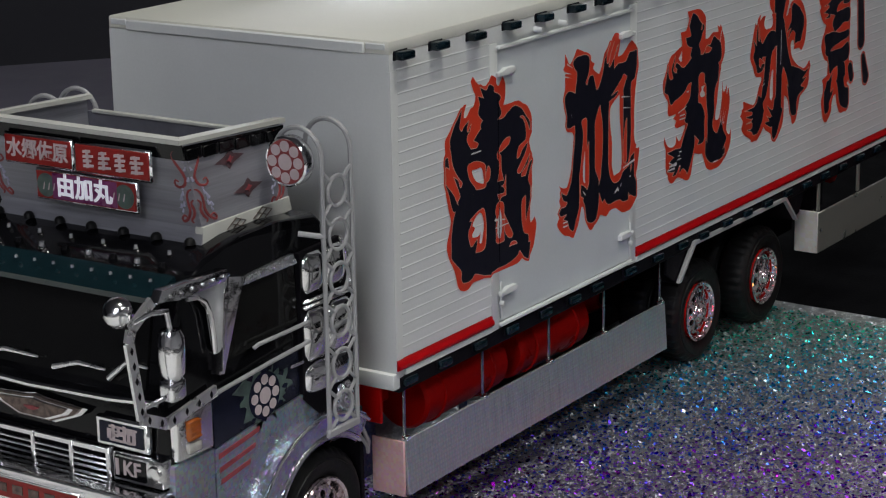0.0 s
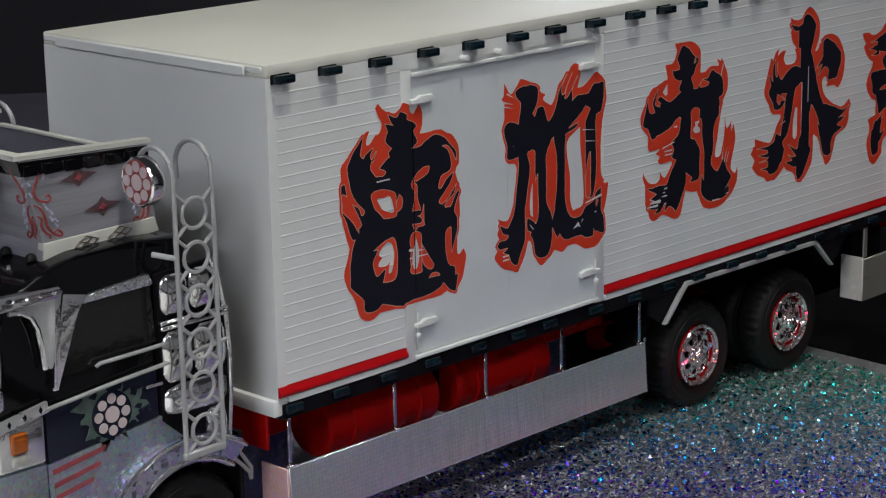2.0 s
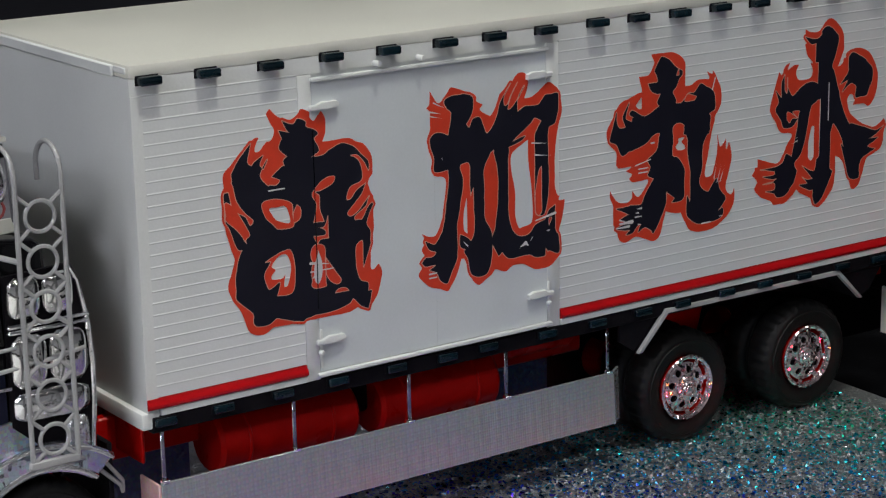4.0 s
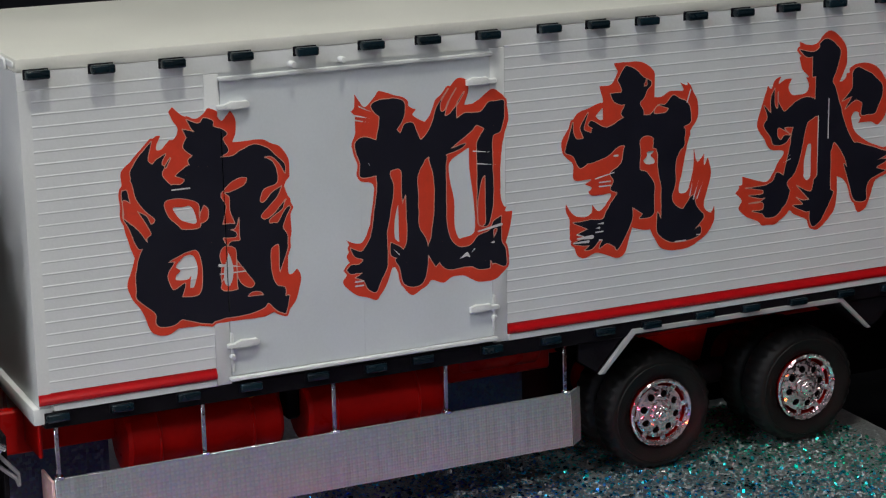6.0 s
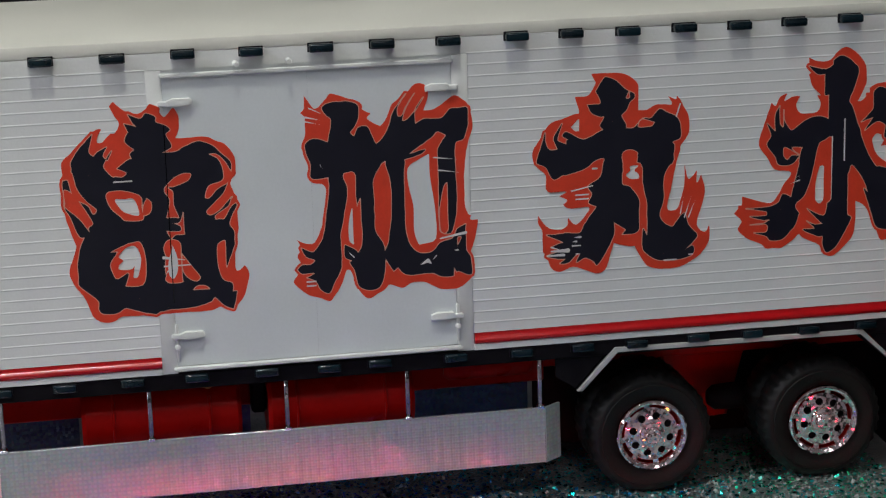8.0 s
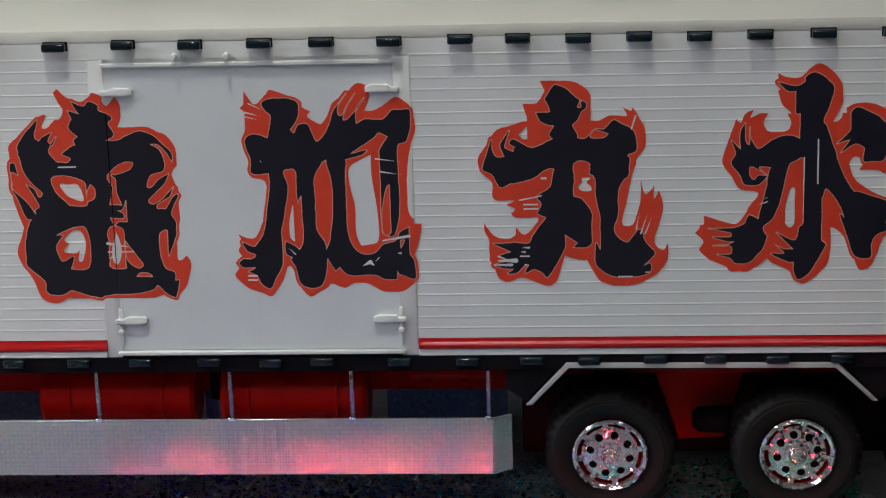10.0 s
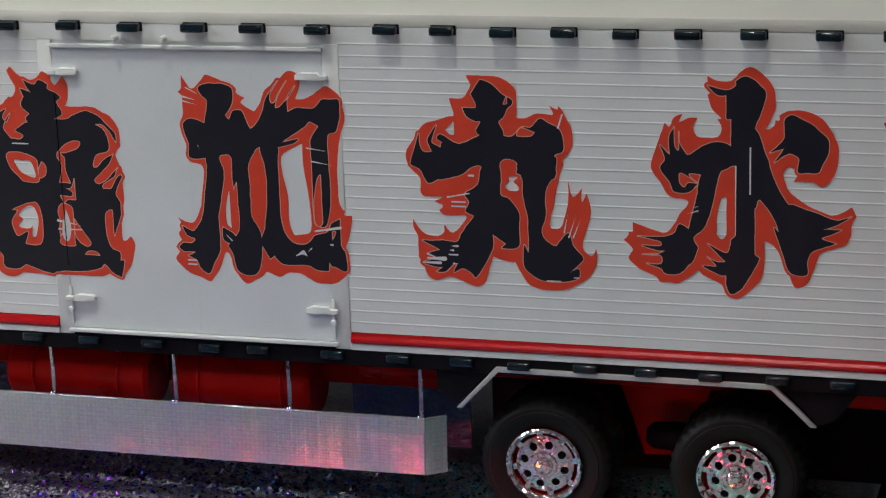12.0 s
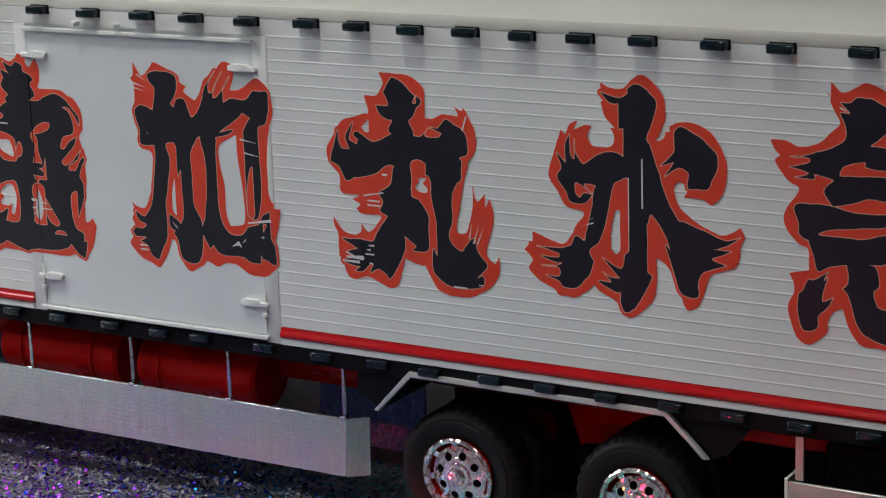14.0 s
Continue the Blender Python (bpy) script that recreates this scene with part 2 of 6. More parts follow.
POST = material("dark_chrome_plating", (0.42, 0.42, 0.44), 0.12, 1.0, 0.3, 260, 0.9, 330)
SATIN = material("satin_chrome", (0.86, 0.86, 0.86), 0.30, 0.85, 0.08, 240, 0.5, 420)
RED = material("red_paint", (0.46, 0.004, 0.003), 0.30, 0, 0.16, 110, 0.06, 900, spec=0.12)
STRIPE = material("red_stripe_film", (0.48, 0.005, 0.008), 0.18, 0, 0.08, 120, 0.05)
BLACK = material("black_gloss_paint", (0.004, 0.004, 0.005), 0.08, 0, 0.2, 120, 0.05, 500, spec=0.34)
DARK = material("dark_chassis_plastic", (0.008, 0.007, 0.009), 0.5, 0, 0.25, 160, 0.3, 1300, spec=0.06)
NAVY = material("navy_door_film", (0.009, 0.011, 0.026), 0.22, 0, 0.2, 160, 0.05, 900, spec=0.25)
GLASS = material("smoked_glass", (0.010, 0.010, 0.010), 0.06, 0, 0.1, 100, 0.15, 240, spec=0.40)
TEAL = material("teal_lamp_lens", (0.003, 0.012, 0.018), 0.14, 0, 0.2, 400, 0.15, 1600, per_piece=0.3, spec=0.38)
RUBBER = material("tyre_rubber", (0.008, 0.008, 0.008), 0.5, 0, 0.25, 180, 0.4, 1600, spec=0.2)
QUILT = material("bright_plating", (0.84, 0.84, 0.82), 0.10, 1.0, 0.06, 200, 0.8, 260)
CLEAR = material("clear_ribbed_lens", (0.55, 0.54, 0.50), 0.12, 0.3, 0.2, 500, 0.6, 900)
BOARD_RED = material("deep_red_sign_face", (0.27, 0.010, 0.008), 0.35, 0, 0.2, 300, 0.1)
BRONZE = material("worn_bronze_inlay", (0.16, 0.12, 0.105), 0.35, 0.6, 0.6, 700, 0.5)
INSIDE = material("grey_inner_panel", (0.13, 0.13, 0.15), 0.5, 0, 0.2, 200, 0.2)
DUSK_BLUE = material("pale_blue_paint", (0.42, 0.42, 0.55), 0.5, 0, 0.2, 500)
AMBER = material("amber_lens", (0.36, 0.085, 0.006), 0.15, 0, 0.15, 400, 0.2, 1400, coat=0.4)
INK = material("black_lettering_film", (0.009, 0.009, 0.017), 0.36, 0, 0.12, 220, 0.06, 1600, spec=0.35)
FLAME = material("red_lettering_film", (0.70, 0.050, 0.018), 0.42, 0, 0.10, 220, 0.06, 1600)
HAIR = material("white_scratch", (0.70, 0.68, 0.68), 0.5, 0, 0.1, 400)
PALE = material("pale_lettering_edge", (0.66, 0.34, 0.26), 0.5, 0, 0.10, 400)
PINK = material("pale_pink_film", (0.56, 0.47, 0.48), 0.4, 0, 0.10, 400)
LADDER = material("pale_grey_plastic", (0.38, 0.38, 0.385), 0.40, 0.15, 0.10, 250, 0.2, 1500)
PAINT_RED = material("red_painted_ornament", (0.27, 0.050, 0.05), 0.45, 0, 0.25, 500, 0.1)
GREEN = material("green_decal", (0.075, 0.115, 0.100), 0.4, 0, 0.35, 500, 0.1)
DUSKY = material("dusky_maroon_paint", (0.085, 0.045, 0.052), 0.45, 0, 0.4, 700, 0.2)
MAROON = material("maroon_decal", (0.28, 0.05, 0.06), 0.4, 0, 0.3, 500, 0.1)
FOIL = skirt_material("holographic_silver_film")
LOWER_FILM = foil_material("pale_cab_film", (0.40, 0.45, 0.52), 0.30, 0.50, 1500, 0.22)
LOWER_FILM.node_tree.nodes["Principled BSDF"].inputs["Metallic"].default_value = 0.75
FOIL_PINK = foil_material("holographic_rose_film", (0.86, 0.55, 0.54), 0.40, 0.30, 1400, 0.15)
FOIL_PINK.node_tree.nodes["Principled BSDF"].inputs["Metallic"].default_value = 0.25
# This end film's coloured sheen is painted on, with the metal turned down.
FOIL_END = foil_material("holographic_end_film", (0.95, 0.88, 0.80), 0.45, 0.55, 700, 0.10)
FOIL_END.node_tree.nodes["Principled BSDF"].inputs["Metallic"].default_value = 0.35
FOIL_CAB = foil_material("holographic_cab_film", (0.74, 0.76, 0.80), 0.20, 0.32, 1700, 0.55)
ARCH = foil_material("holographic_arch_chrome", (0.58, 0.60, 0.68), 0.10, 0.45, 1000, 0.24)
NAVY_SHEET = foil_material("navy_speckled_sheet", (0.050, 0.058, 0.115), 0.35, 0.5, 1500, 0.5)
NAVY_SHEET.node_tree.nodes["Principled BSDF"].inputs["Metallic"].default_value = 0.4
SILVER = material("silver_painted_plastic", (0.52, 0.52, 0.52), 0.40, 0.35, 0.08, 260, 0.1, 1500)
DISC = foil_material("wheel_chrome_plating", (0.80, 0.68, 0.70), 0.09, 0.16, 1200, 0.50)
VISOR = material("dark_visor_plastic", (0.006, 0.020, 0.026), 0.12, 0.1, 0.2, 160, 0.25, 300, coat=0.4)
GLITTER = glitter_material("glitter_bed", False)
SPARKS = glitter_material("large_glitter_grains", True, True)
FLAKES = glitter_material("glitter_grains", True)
CLOTH = material("black_table_cloth", (0.004, 0.004, 0.0045), 0.9, 0, 0.2, 60, 0.5, 700, spec=0.01)
CARPET = material("grey_hall_floor", (0.085, 0.08, 0.10), 0.7, 0, 0.15, 4, 0.2, 60)
PALE_WALL = material("pale_hall_wall", (0.70, 0.70, 0.70), 0.8, 0, 0.1, 2, 0.1, 40)
WALLS = material("dark_hall_wall", (0.035, 0.035, 0.042), 0.8, 0, 0.1, 2, 0.1, 40)
CEIL = material("grey_hall_ceiling", (0.25, 0.25, 0.26), 0.8, 0, 0.08, 2, 0.1, 40)


def glow_material(name, colour, strength):
    m = bpy.data.materials.new(name)
    m.use_nodes = True
    p = m.node_tree.nodes["Principled BSDF"]
    p.inputs["Emission Color"].default_value = rgb(colour)
    p.inputs["Emission Strength"].default_value = strength
    return m


GRAIN = material("grained_grey_panel", (0.27, 0.27, 0.30), 0.42, 0.2, 0.28, 140, 0.35, 700, stretch=(0.12, 0.12, 3.0))
VIOLET = material("violet_sign_face", (0.17, 0.025, 0.11), 0.3, 0, 0.3, 220, 0.1)
LIT = glow_material("lit_white_letter", (0.80, 0.84, 1.0), 0.60)
# Glow of the unseen red lamps added for the skirt and wheels.
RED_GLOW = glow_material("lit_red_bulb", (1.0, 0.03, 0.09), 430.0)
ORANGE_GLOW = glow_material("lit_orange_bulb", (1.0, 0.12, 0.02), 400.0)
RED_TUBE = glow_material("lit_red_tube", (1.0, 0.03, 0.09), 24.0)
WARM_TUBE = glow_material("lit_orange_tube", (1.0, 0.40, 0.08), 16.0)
LAMP_GLOW = glow_material("lit_lamp_glass", (1.0, 0.96, 0.9), 6.0)


# ---- mesh helpers (full-size lengths) ----
def empty(name, label, category, kind="", parent=None):
    ob = new(name)
    ob.parent = parent
    return tagged(ob, label, category, kind=kind) if parent is None else ob


def link_mesh(name, me, mat, parent, label, smooth):
    me.materials.append(mat)
    if smooth:
        me.polygons.foreach_set("use_smooth", [True] * len(me.polygons))
        me.set_sharp_from_angle(angle=radians(smooth))
    ob = new(name, me)
    ob.parent = parent
    if label:
        ob["label"] = label
    return ob


def part(name, bm, mat, parent, label="", smooth=38):
    """Links a bmesh, drawn in full-size lengths, as one mesh under a thing or a part."""
    bmesh.ops.recalc_face_normals(bm, faces=bm.faces)
    bmesh.ops.scale(bm, vec=(K, K, K), verts=bm.verts)
    me = bpy.data.meshes.new(name)
    bm.to_mesh(me)
    bm.free()
    return link_mesh(name, me, mat, parent, label, smooth)


def box(x0, x1, y0, y1, z0, z1, bevel=0.0, bm=None, seg=1):
    bm = bm or bmesh.new()
    made = bmesh.ops.create_cube(bm, size=1)["verts"]
    for v in made:
        v.co = Vector((x0 + (v.co.x + 0.5) * (x1 - x0), y0 + (v.co.y + 0.5) * (y1 - y0), z0 + (v.co.z + 0.5) * (z1 - z0)))
    if bevel:
        edges = list({e for v in made for e in v.link_edges})
        bmesh.ops.bevel(bm, geom=edges, offset=bevel, segments=seg, affect="EDGES", profile=0.5)
    return bm


def prism(points, y0, y1, bm=None, bevel=0.0):
    """A polygon in x and z, drawn out from y0 to y1."""
    bm = bm or bmesh.new()
    a = [bm.verts.new((x, y0, z)) for x, z in points]
    b = [bm.verts.new((x, y1, z)) for x, z in points]
    faces = [bm.faces.new(a), bm.faces.new(b[::-1])]
    for i in range(len(a)):
        j = (i + 1) % len(a)
        faces.append(bm.faces.new((a[i], b[i], b[j], a[j])))
    if bevel:
        edges = list({e for f in faces[:2] for e in f.edges})
        bmesh.ops.bevel(bm, geom=edges, offset=bevel, segments=2, affect="EDGES", profile=0.5)
    return bm


def slab(corners, depth, bm=None):
    """A flat polygon anywhere in space, thickened along its normal."""
    bm = bm or bmesh.new()
    pts = [Vector(c) for c in corners]
    nor = (pts[1] - pts[0]).cross(pts[2] - pts[0]).normalized() * depth
    a = [bm.verts.new(p) for p in pts]
    b = [bm.verts.new(p + nor) for p in pts]
    bm.faces.new(a), bm.faces.new(b[::-1])
    for i in range(len(a)):
        j = (i + 1) % len(a)
        bm.faces.new((a[i], b[i], b[j], a[j]))
    return bm


def tube(points, r, n=8, closed=False, bm=None):
    """A round rod along a line of points; r is one radius or one for each point."""
    bm = bm or bmesh.new()
    pts = [Vector(p) for p in points]
    radii = r if isinstance(r, (list, tuple)) else [r] * len(pts)
    rings, count = [], len(pts)
    up = Vector((0.31, 0.52, 0.79))
    for i, p in enumerate(pts):
        a = pts[(i - 1) % count] if closed or i else p
        b = pts[(i + 1) % count] if closed or i < count - 1 else p
        d = (b - a).normalized()
        u = d.cross(up).normalized()
        w = d.cross(u)
        rings.append([bm.verts.new(p + radii[i] * (math.cos(2 * math.pi * k / n) * u + math.sin(2 * math.pi * k / n) * w)) for k in range(n)])
    for i in range(count if closed else count - 1):
        s, t = rings[i], rings[(i + 1) % count]
        for k in range(n):
            bm.faces.new((s[k], s[(k + 1) % n], t[(k + 1) % n], t[k]))
    if not closed:
        bm.faces.new(rings[0][::-1]), bm.faces.new(rings[-1])
    return bm


def lathe(profile, cx, cy, cz, n=40, bm=None, axis="y", cap=True):
    """A round body: pairs of radius and depth, turned about an axis through the centre."""
    bm = bm or bmesh.new()
    rings = []
    for r, d in profile:
        ring = []
        for k in range(n):
            a = 2 * math.pi * k / n
            u, w = r * math.cos(a), r * math.sin(a)
            ring.append(bm.verts.new({"y": (cx + u, cy + d, cz + w), "z": (cx + u, cy + w, cz + d), "x": (cx + d, cy + u, cz + w)}[axis]))
        rings.append(ring)
    for s, t in zip(rings, rings[1:]):
        for k in range(n):
            bm.faces.new((s[k], s[(k + 1) % n], t[(k + 1) % n], t[k]))
    if cap and profile[0][0] > 1e-6:
        bm.faces.new(rings[0])
    if cap and profile[-1][0] > 1e-6:
        bm.faces.new(rings[-1][::-1])
    return bm


def words(name, text, size, m, mat, parent, label, depth=0.004):
    """Lettering in the built-in font, set by the matrix m (full-size lengths)."""
    cu = bpy.data.curves.new(name, "FONT")
    cu.body, cu.size, cu.extrude, cu.align_x, cu.align_y = text, size, depth, "CENTER", "CENTER"
    cu.offset = 0.004 * size / 0.2
    tmp = bpy.data.objects.new(name, cu)
    scene.collection.objects.link(tmp)
    me = bpy.data.meshes.new_from_object(tmp.evaluated_get(bpy.context.evaluated_depsgraph_get()))
    bpy.data.objects.remove(tmp)
    me.transform(Matrix.Scale(K, 4) @ m)
    me.materials.clear()
    return link_mesh(name, me, mat, parent, label, 0)


# ---- the hall (metres, brought to full-size lengths by M) ----
M = 1 / K
FLOOR, TOP, GROUND = -0.80, 1.92, -0.032


def setting(name, bm, mat, label, category, smooth=0):
    return tagged(part(name, bm, mat, None, "", smooth), label, category, kind="structure")


def room(x0, x1, y0, y1, z0, z1, bevel=0.0):
    return box(x0 * M, x1 * M, y0 * M, y1 * M, z0 * M, z1 * M, bevel * M)


setting("floor", room(-5.2, 5.8, -4.2, 6.4, FLOOR - 0.1, FLOOR), CARPET, "grey carpeted floor of the dim hall", "floor")
setting("ceiling", room(-5.2, 5.8, -4.2, 6.4, TOP, TOP + 0.1), CEIL, "grey painted ceiling of the hall", "ceiling")
setting("wall_north", room(-5.2, 5.8, 6.4, 5.7, FLOOR, TOP), WALLS, "dark wall at the back of the hall", "wall")
# South and west walls stay unseen; made pale to brighten the chrome's reflections.
setting("wall_south", room(-5.2, 5.8, -4.3, -4.2, FLOOR, TOP), PALE_WALL, "unseen pale grey wall, a reflector for the chrome", "wall")
setting("wall_west", room(-5.3, -5.2, -4.2, 6.4, FLOOR, TOP), PALE_WALL, "unseen pale grey side wall, a reflector for the chrome", "wall")
setting("wall_east", room(5.8, 5.9, -4.2, 6.4, FLOOR, TOP), WALLS, "dark side wall of the hall", "wall")

setting("curtain", slab([(5.70 * M, 2.26 * M, FLOOR * M), (5.70 * M, 2.26 * M, TOP * M), (1.35 * M, 5.68 * M, TOP * M), (1.35 * M, 5.68 * M, FLOOR * M)], 0.03 * M), WALLS, "tall black curtain across the corner of the hall", "curtain")

# ceiling lamps: bodies for the unseen fill panels and the spot
for px, py, watts, wide, deep in FILL_PANELS:
    hx, hy = wide / 2, deep / 2
    panel = empty("ceiling_light", "unseen white ceiling panel with a slim frame, added as fill light", "ceiling light")
    panel["group"] = "ceiling lights"
    part("frame", room(px - hx - 0.07, px + hx + 0.07, py - hy - 0.07, py + hy + 0.07, TOP - 0.02, TOP - 0.001, 0.004), WHITE, panel)
    part("diffuser", room(px - hx - 0.01, px + hx + 0.01, py - hy - 0.01, py + hy + 0.01, TOP - 0.028, TOP - 0.022, 0.002), LAMP_GLOW, panel)
spot = empty("ceiling_spot", "small white ceiling spotlight above the table", "spotlight")
part("housing", lathe([(0.0, 0.06 * M), (0.15 * M, 0.06 * M), (0.16 * M, 0.0), (0.15 * M, 0.0), (0.14 * M, 0.03 * M), (0.0, 0.03 * M)], MAIN[0] * M, MAIN[1] * M, (TOP - 0.061) * M, 32, axis="z"), WHITE, spot)

# added for the red in the skirt: an unseen low row of lamps along the front of the board, each behind a blade that
# shades the cab
led_row = empty("red_lamp_strip", "unseen low black strip of red lamps, added to redden the skirt", "lamp strip")
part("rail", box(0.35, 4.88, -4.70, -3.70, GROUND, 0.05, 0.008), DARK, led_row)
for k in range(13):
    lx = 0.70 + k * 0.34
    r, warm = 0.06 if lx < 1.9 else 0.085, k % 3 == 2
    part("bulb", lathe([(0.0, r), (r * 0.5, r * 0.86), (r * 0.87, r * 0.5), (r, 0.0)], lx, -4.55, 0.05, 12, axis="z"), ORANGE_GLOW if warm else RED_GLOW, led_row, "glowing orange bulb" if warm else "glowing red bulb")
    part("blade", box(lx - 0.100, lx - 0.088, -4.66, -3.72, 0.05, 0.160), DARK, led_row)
# Hood and back plate are added to keep the red off the box.
part("visor", box(0.35, 4.88, -4.70, -3.70, 0.162, 0.185, 0.005), DARK, led_row, "black hood added to hold the red light low")
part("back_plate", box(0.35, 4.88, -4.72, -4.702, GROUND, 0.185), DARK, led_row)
# Unseen tubes, added only to redden the wheels; blades and hood shape their light.
tube_row = empty("red_tube_lamp", "unseen short black rail of red tubes, added to redden the wheels", "lamp")
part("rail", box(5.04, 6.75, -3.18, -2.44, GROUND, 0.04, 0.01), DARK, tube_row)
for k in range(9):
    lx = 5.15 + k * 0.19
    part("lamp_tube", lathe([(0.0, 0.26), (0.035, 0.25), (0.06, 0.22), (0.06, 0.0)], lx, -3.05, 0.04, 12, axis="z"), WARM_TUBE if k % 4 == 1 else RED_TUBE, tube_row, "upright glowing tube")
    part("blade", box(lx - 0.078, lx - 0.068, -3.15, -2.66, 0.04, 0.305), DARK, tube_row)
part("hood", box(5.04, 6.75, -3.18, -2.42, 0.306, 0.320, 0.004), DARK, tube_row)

# table, cloth and board
table = empty("display_table", "display table covered with plain black cloth", "table")
part("tabletop", room(-1.15, 0.55, -0.62, 0.36, -0.045, -0.0115, 0.004), CLOTH, table, "black cloth-covered top")
for lx in (-1.1, 0.5):
    for ly in (-0.57, 0.31):
        part("leg", room(lx - 0.025, lx + 0.025, ly - 0.025, ly + 0.025, FLOOR, -0.045, 0.003), DARK, table)

BOARD = (-14.0, 7.18, -9.0, 9.0)
board = empty("display_board", "flat board spread with glittering silver and violet grains", "display board")
bm = bmesh.new()
slab([(BOARD[0], BOARD[2], GROUND - 0.33), (BOARD[1] - 0.35, BOARD[2], GROUND - 0.33), (BOARD[1] + 0.25, BOARD[3], GROUND - 0.33), (BOARD[0], BOARD[3], GROUND - 0.33)], 0.33, bm)
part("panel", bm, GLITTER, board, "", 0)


def grains(count, seed, small, spread, low, high, mat):
    """Loose glitter grains, each a small tilted hexagon lying on the board."""
    rng = np.random.default_rng(seed)
    x, y = rng.uniform(-1.6, 7.1, count), rng.uniform(-3.0, 1.2, count)
    keep = x < 6.9 + 0.033 * y
    x, y = x[keep], y[keep]
    n = len(x)
    r = small + spread * rng.random(n) ** 3.0
    lean = np.where(rng.random(n) < 0.45, low, high)
    tx, ty, spin = rng.normal(0, 1, n) * lean, rng.normal(0, 1, n) * lean, rng.uniform(0, 6.28, n)
    ang = spin[:, None] + np.arange(6)[None, :] * math.pi / 3
    u, v = r[:, None] * np.cos(ang), r[:, None] * np.sin(ang)
    z = GROUND + r[:, None] * 0.55 + 0.004 + u * np.sin(ty)[:, None] + v * np.sin(tx)[:, None]
    pts = np.stack([x[:, None] + u * np.cos(ty)[:, None], y[:, None] + v * np.cos(tx)[:, None], z], -1) * K
    me = bpy.data.meshes.new("grains")
    me.vertices.add(n * 6)
    me.vertices.foreach_set("co", pts.reshape(-1).astype(np.float32))
    me.loops.add(n * 6)
    me.loops.foreach_set("vertex_index", np.arange(n * 6, dtype=np.int32))
    me.polygons.add(n)
    me.polygons.foreach_set("loop_start", np.arange(0, n * 6, 6, dtype=np.int32))
    me.update(calc_edges=True)
    ob = link_mesh("glitter", me, mat, board, "loose sparkling glitter grains", 0)
    ob["kind"] = "stuff"


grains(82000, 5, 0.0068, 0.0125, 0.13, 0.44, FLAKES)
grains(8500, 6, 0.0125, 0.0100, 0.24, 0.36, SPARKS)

# ---- the truck ----
truck = empty("model_truck", "model decorated truck with white cargo box and black chrome-trimmed cab", "model truck")
L = 10.2  # length of the cargo box
W = 2.58  # its width
ZT = 3.712  # its roof

# cargo box
part("cargo_body", box(0.003, L - 0.03, 0.0345, W - 0.0345, 1.20, 3.60), WHITE, truck, "white box body")
roof = part("roof", box(0.0, L, 0.0, W, 3.618, ZT, 0.014, seg=2), ROOF_WHITE, truck, "white flat roof panel")
part("head_rail", box(0.0, L, 0.004, W - 0.004, 3.500, 3.6178), WHITE, roof, "recessed band under the roof edge")
part("front_lip", box(-0.028, 0.0, 0.20, 2.39, 3.615, 3.695, 0.010), WHITE, roof)
part("front_lip", box(-0.014, 0.0, 0.03, 0.195, 3.650, 3.695, 0.006), WHITE, roof)
part("front_lip", box(-0.014, 0.0, 2.395, 2.55, 3.650, 3.695, 0.006), WHITE, roof)
part("corner_post", box(0.003, 0.0890, -0.0004, 0.0345, 1.30, 3.498), WHITE, truck)
part("corner_post", box(0.003, 0.085, W - 0.0345, W, 1.30, 3.498), WHITE, truck)
part("front_sill", box(-0.040, 0.10, 0.0, W, 1.178, 1.298, 0.014, seg=2), WHITE, truck, "white lower front beam")
for a, b in ((0.0, 1.285), (3.595, L)):
    bm = prism([(0.03, 1.318), (-0.010, 1.318), (-0.026, 1.326), (-0.030, 1.345), (-0.027, 1.357), (-0.016, 1.369), (-0.010, 1.375), (-0.010, 1.395), (0.03, 1.395)], a + 0.004, b)
    for v in bm.verts:
        v.co = Vector((v.co.y, v.co.x, v.co.z))
    part("red_stripe", bm, STRIPE, truck, "rounded red stripe along the box foot", 60)
    part("sill", box(a + 0.10 if a == 0 else a, b, -0.016, 0.05, 1.268, 1.317, 0.006), WHITE, truck, "white sill strip")
part("far_stripe", box(0.0, L, W - 0.02, W + 0.01, 1.318, 1.395), STRIPE, truck)
side_wall = part("side_wall", box(0.086, L - 0.02, 0.014, 0.033, 1.396, 3.499), WHITE_RIB, truck, "white ribbed side wall")

# side door with two leaves
door = part("side_door", box(1.40, 2.4303, -0.0025, 0.012, 1.325, 3.455, 0.0004), DOOR_WHITE, truck, "smooth white side door")
part("door_leaf", box(2.4307, 3.47, -0.0025, 0.012, 1.325, 3.455, 0.0004), DOOR_WHITE, door)
part("door_post", box(1.288, 1.398, -0.0042, 0.012, 1.268, 3.495, 0.003, seg=2), WHITE, door)
part("door_post", box(3.472, 3.592, -0.0042, 0.012, 1.268, 3.495, 0.003, seg=2), WHITE, door)
part("film_slit", box(1.3955, 1.4020, -0.0078, -0.0072, 1.80, 3.10), BLACK, door, "dark slit in the lettering over the door gap")
part("door_header", box(1.385, 3.485, -0.034, -0.003, 3.446, 3.474, 0.006), WHITE, door)
part("door_sill", box(1.372, 3.50, -0.040, -0.002, 1.290, 1.322, 0.008), WHITE, door)
for px in (1.925, 2.30):
    part("peg", lathe([(0.0, -0.085), (0.018, -0.085), (0.022, -0.07), (0.022, -0.012)], px, 0, 3.522, 12), WHITE, door)


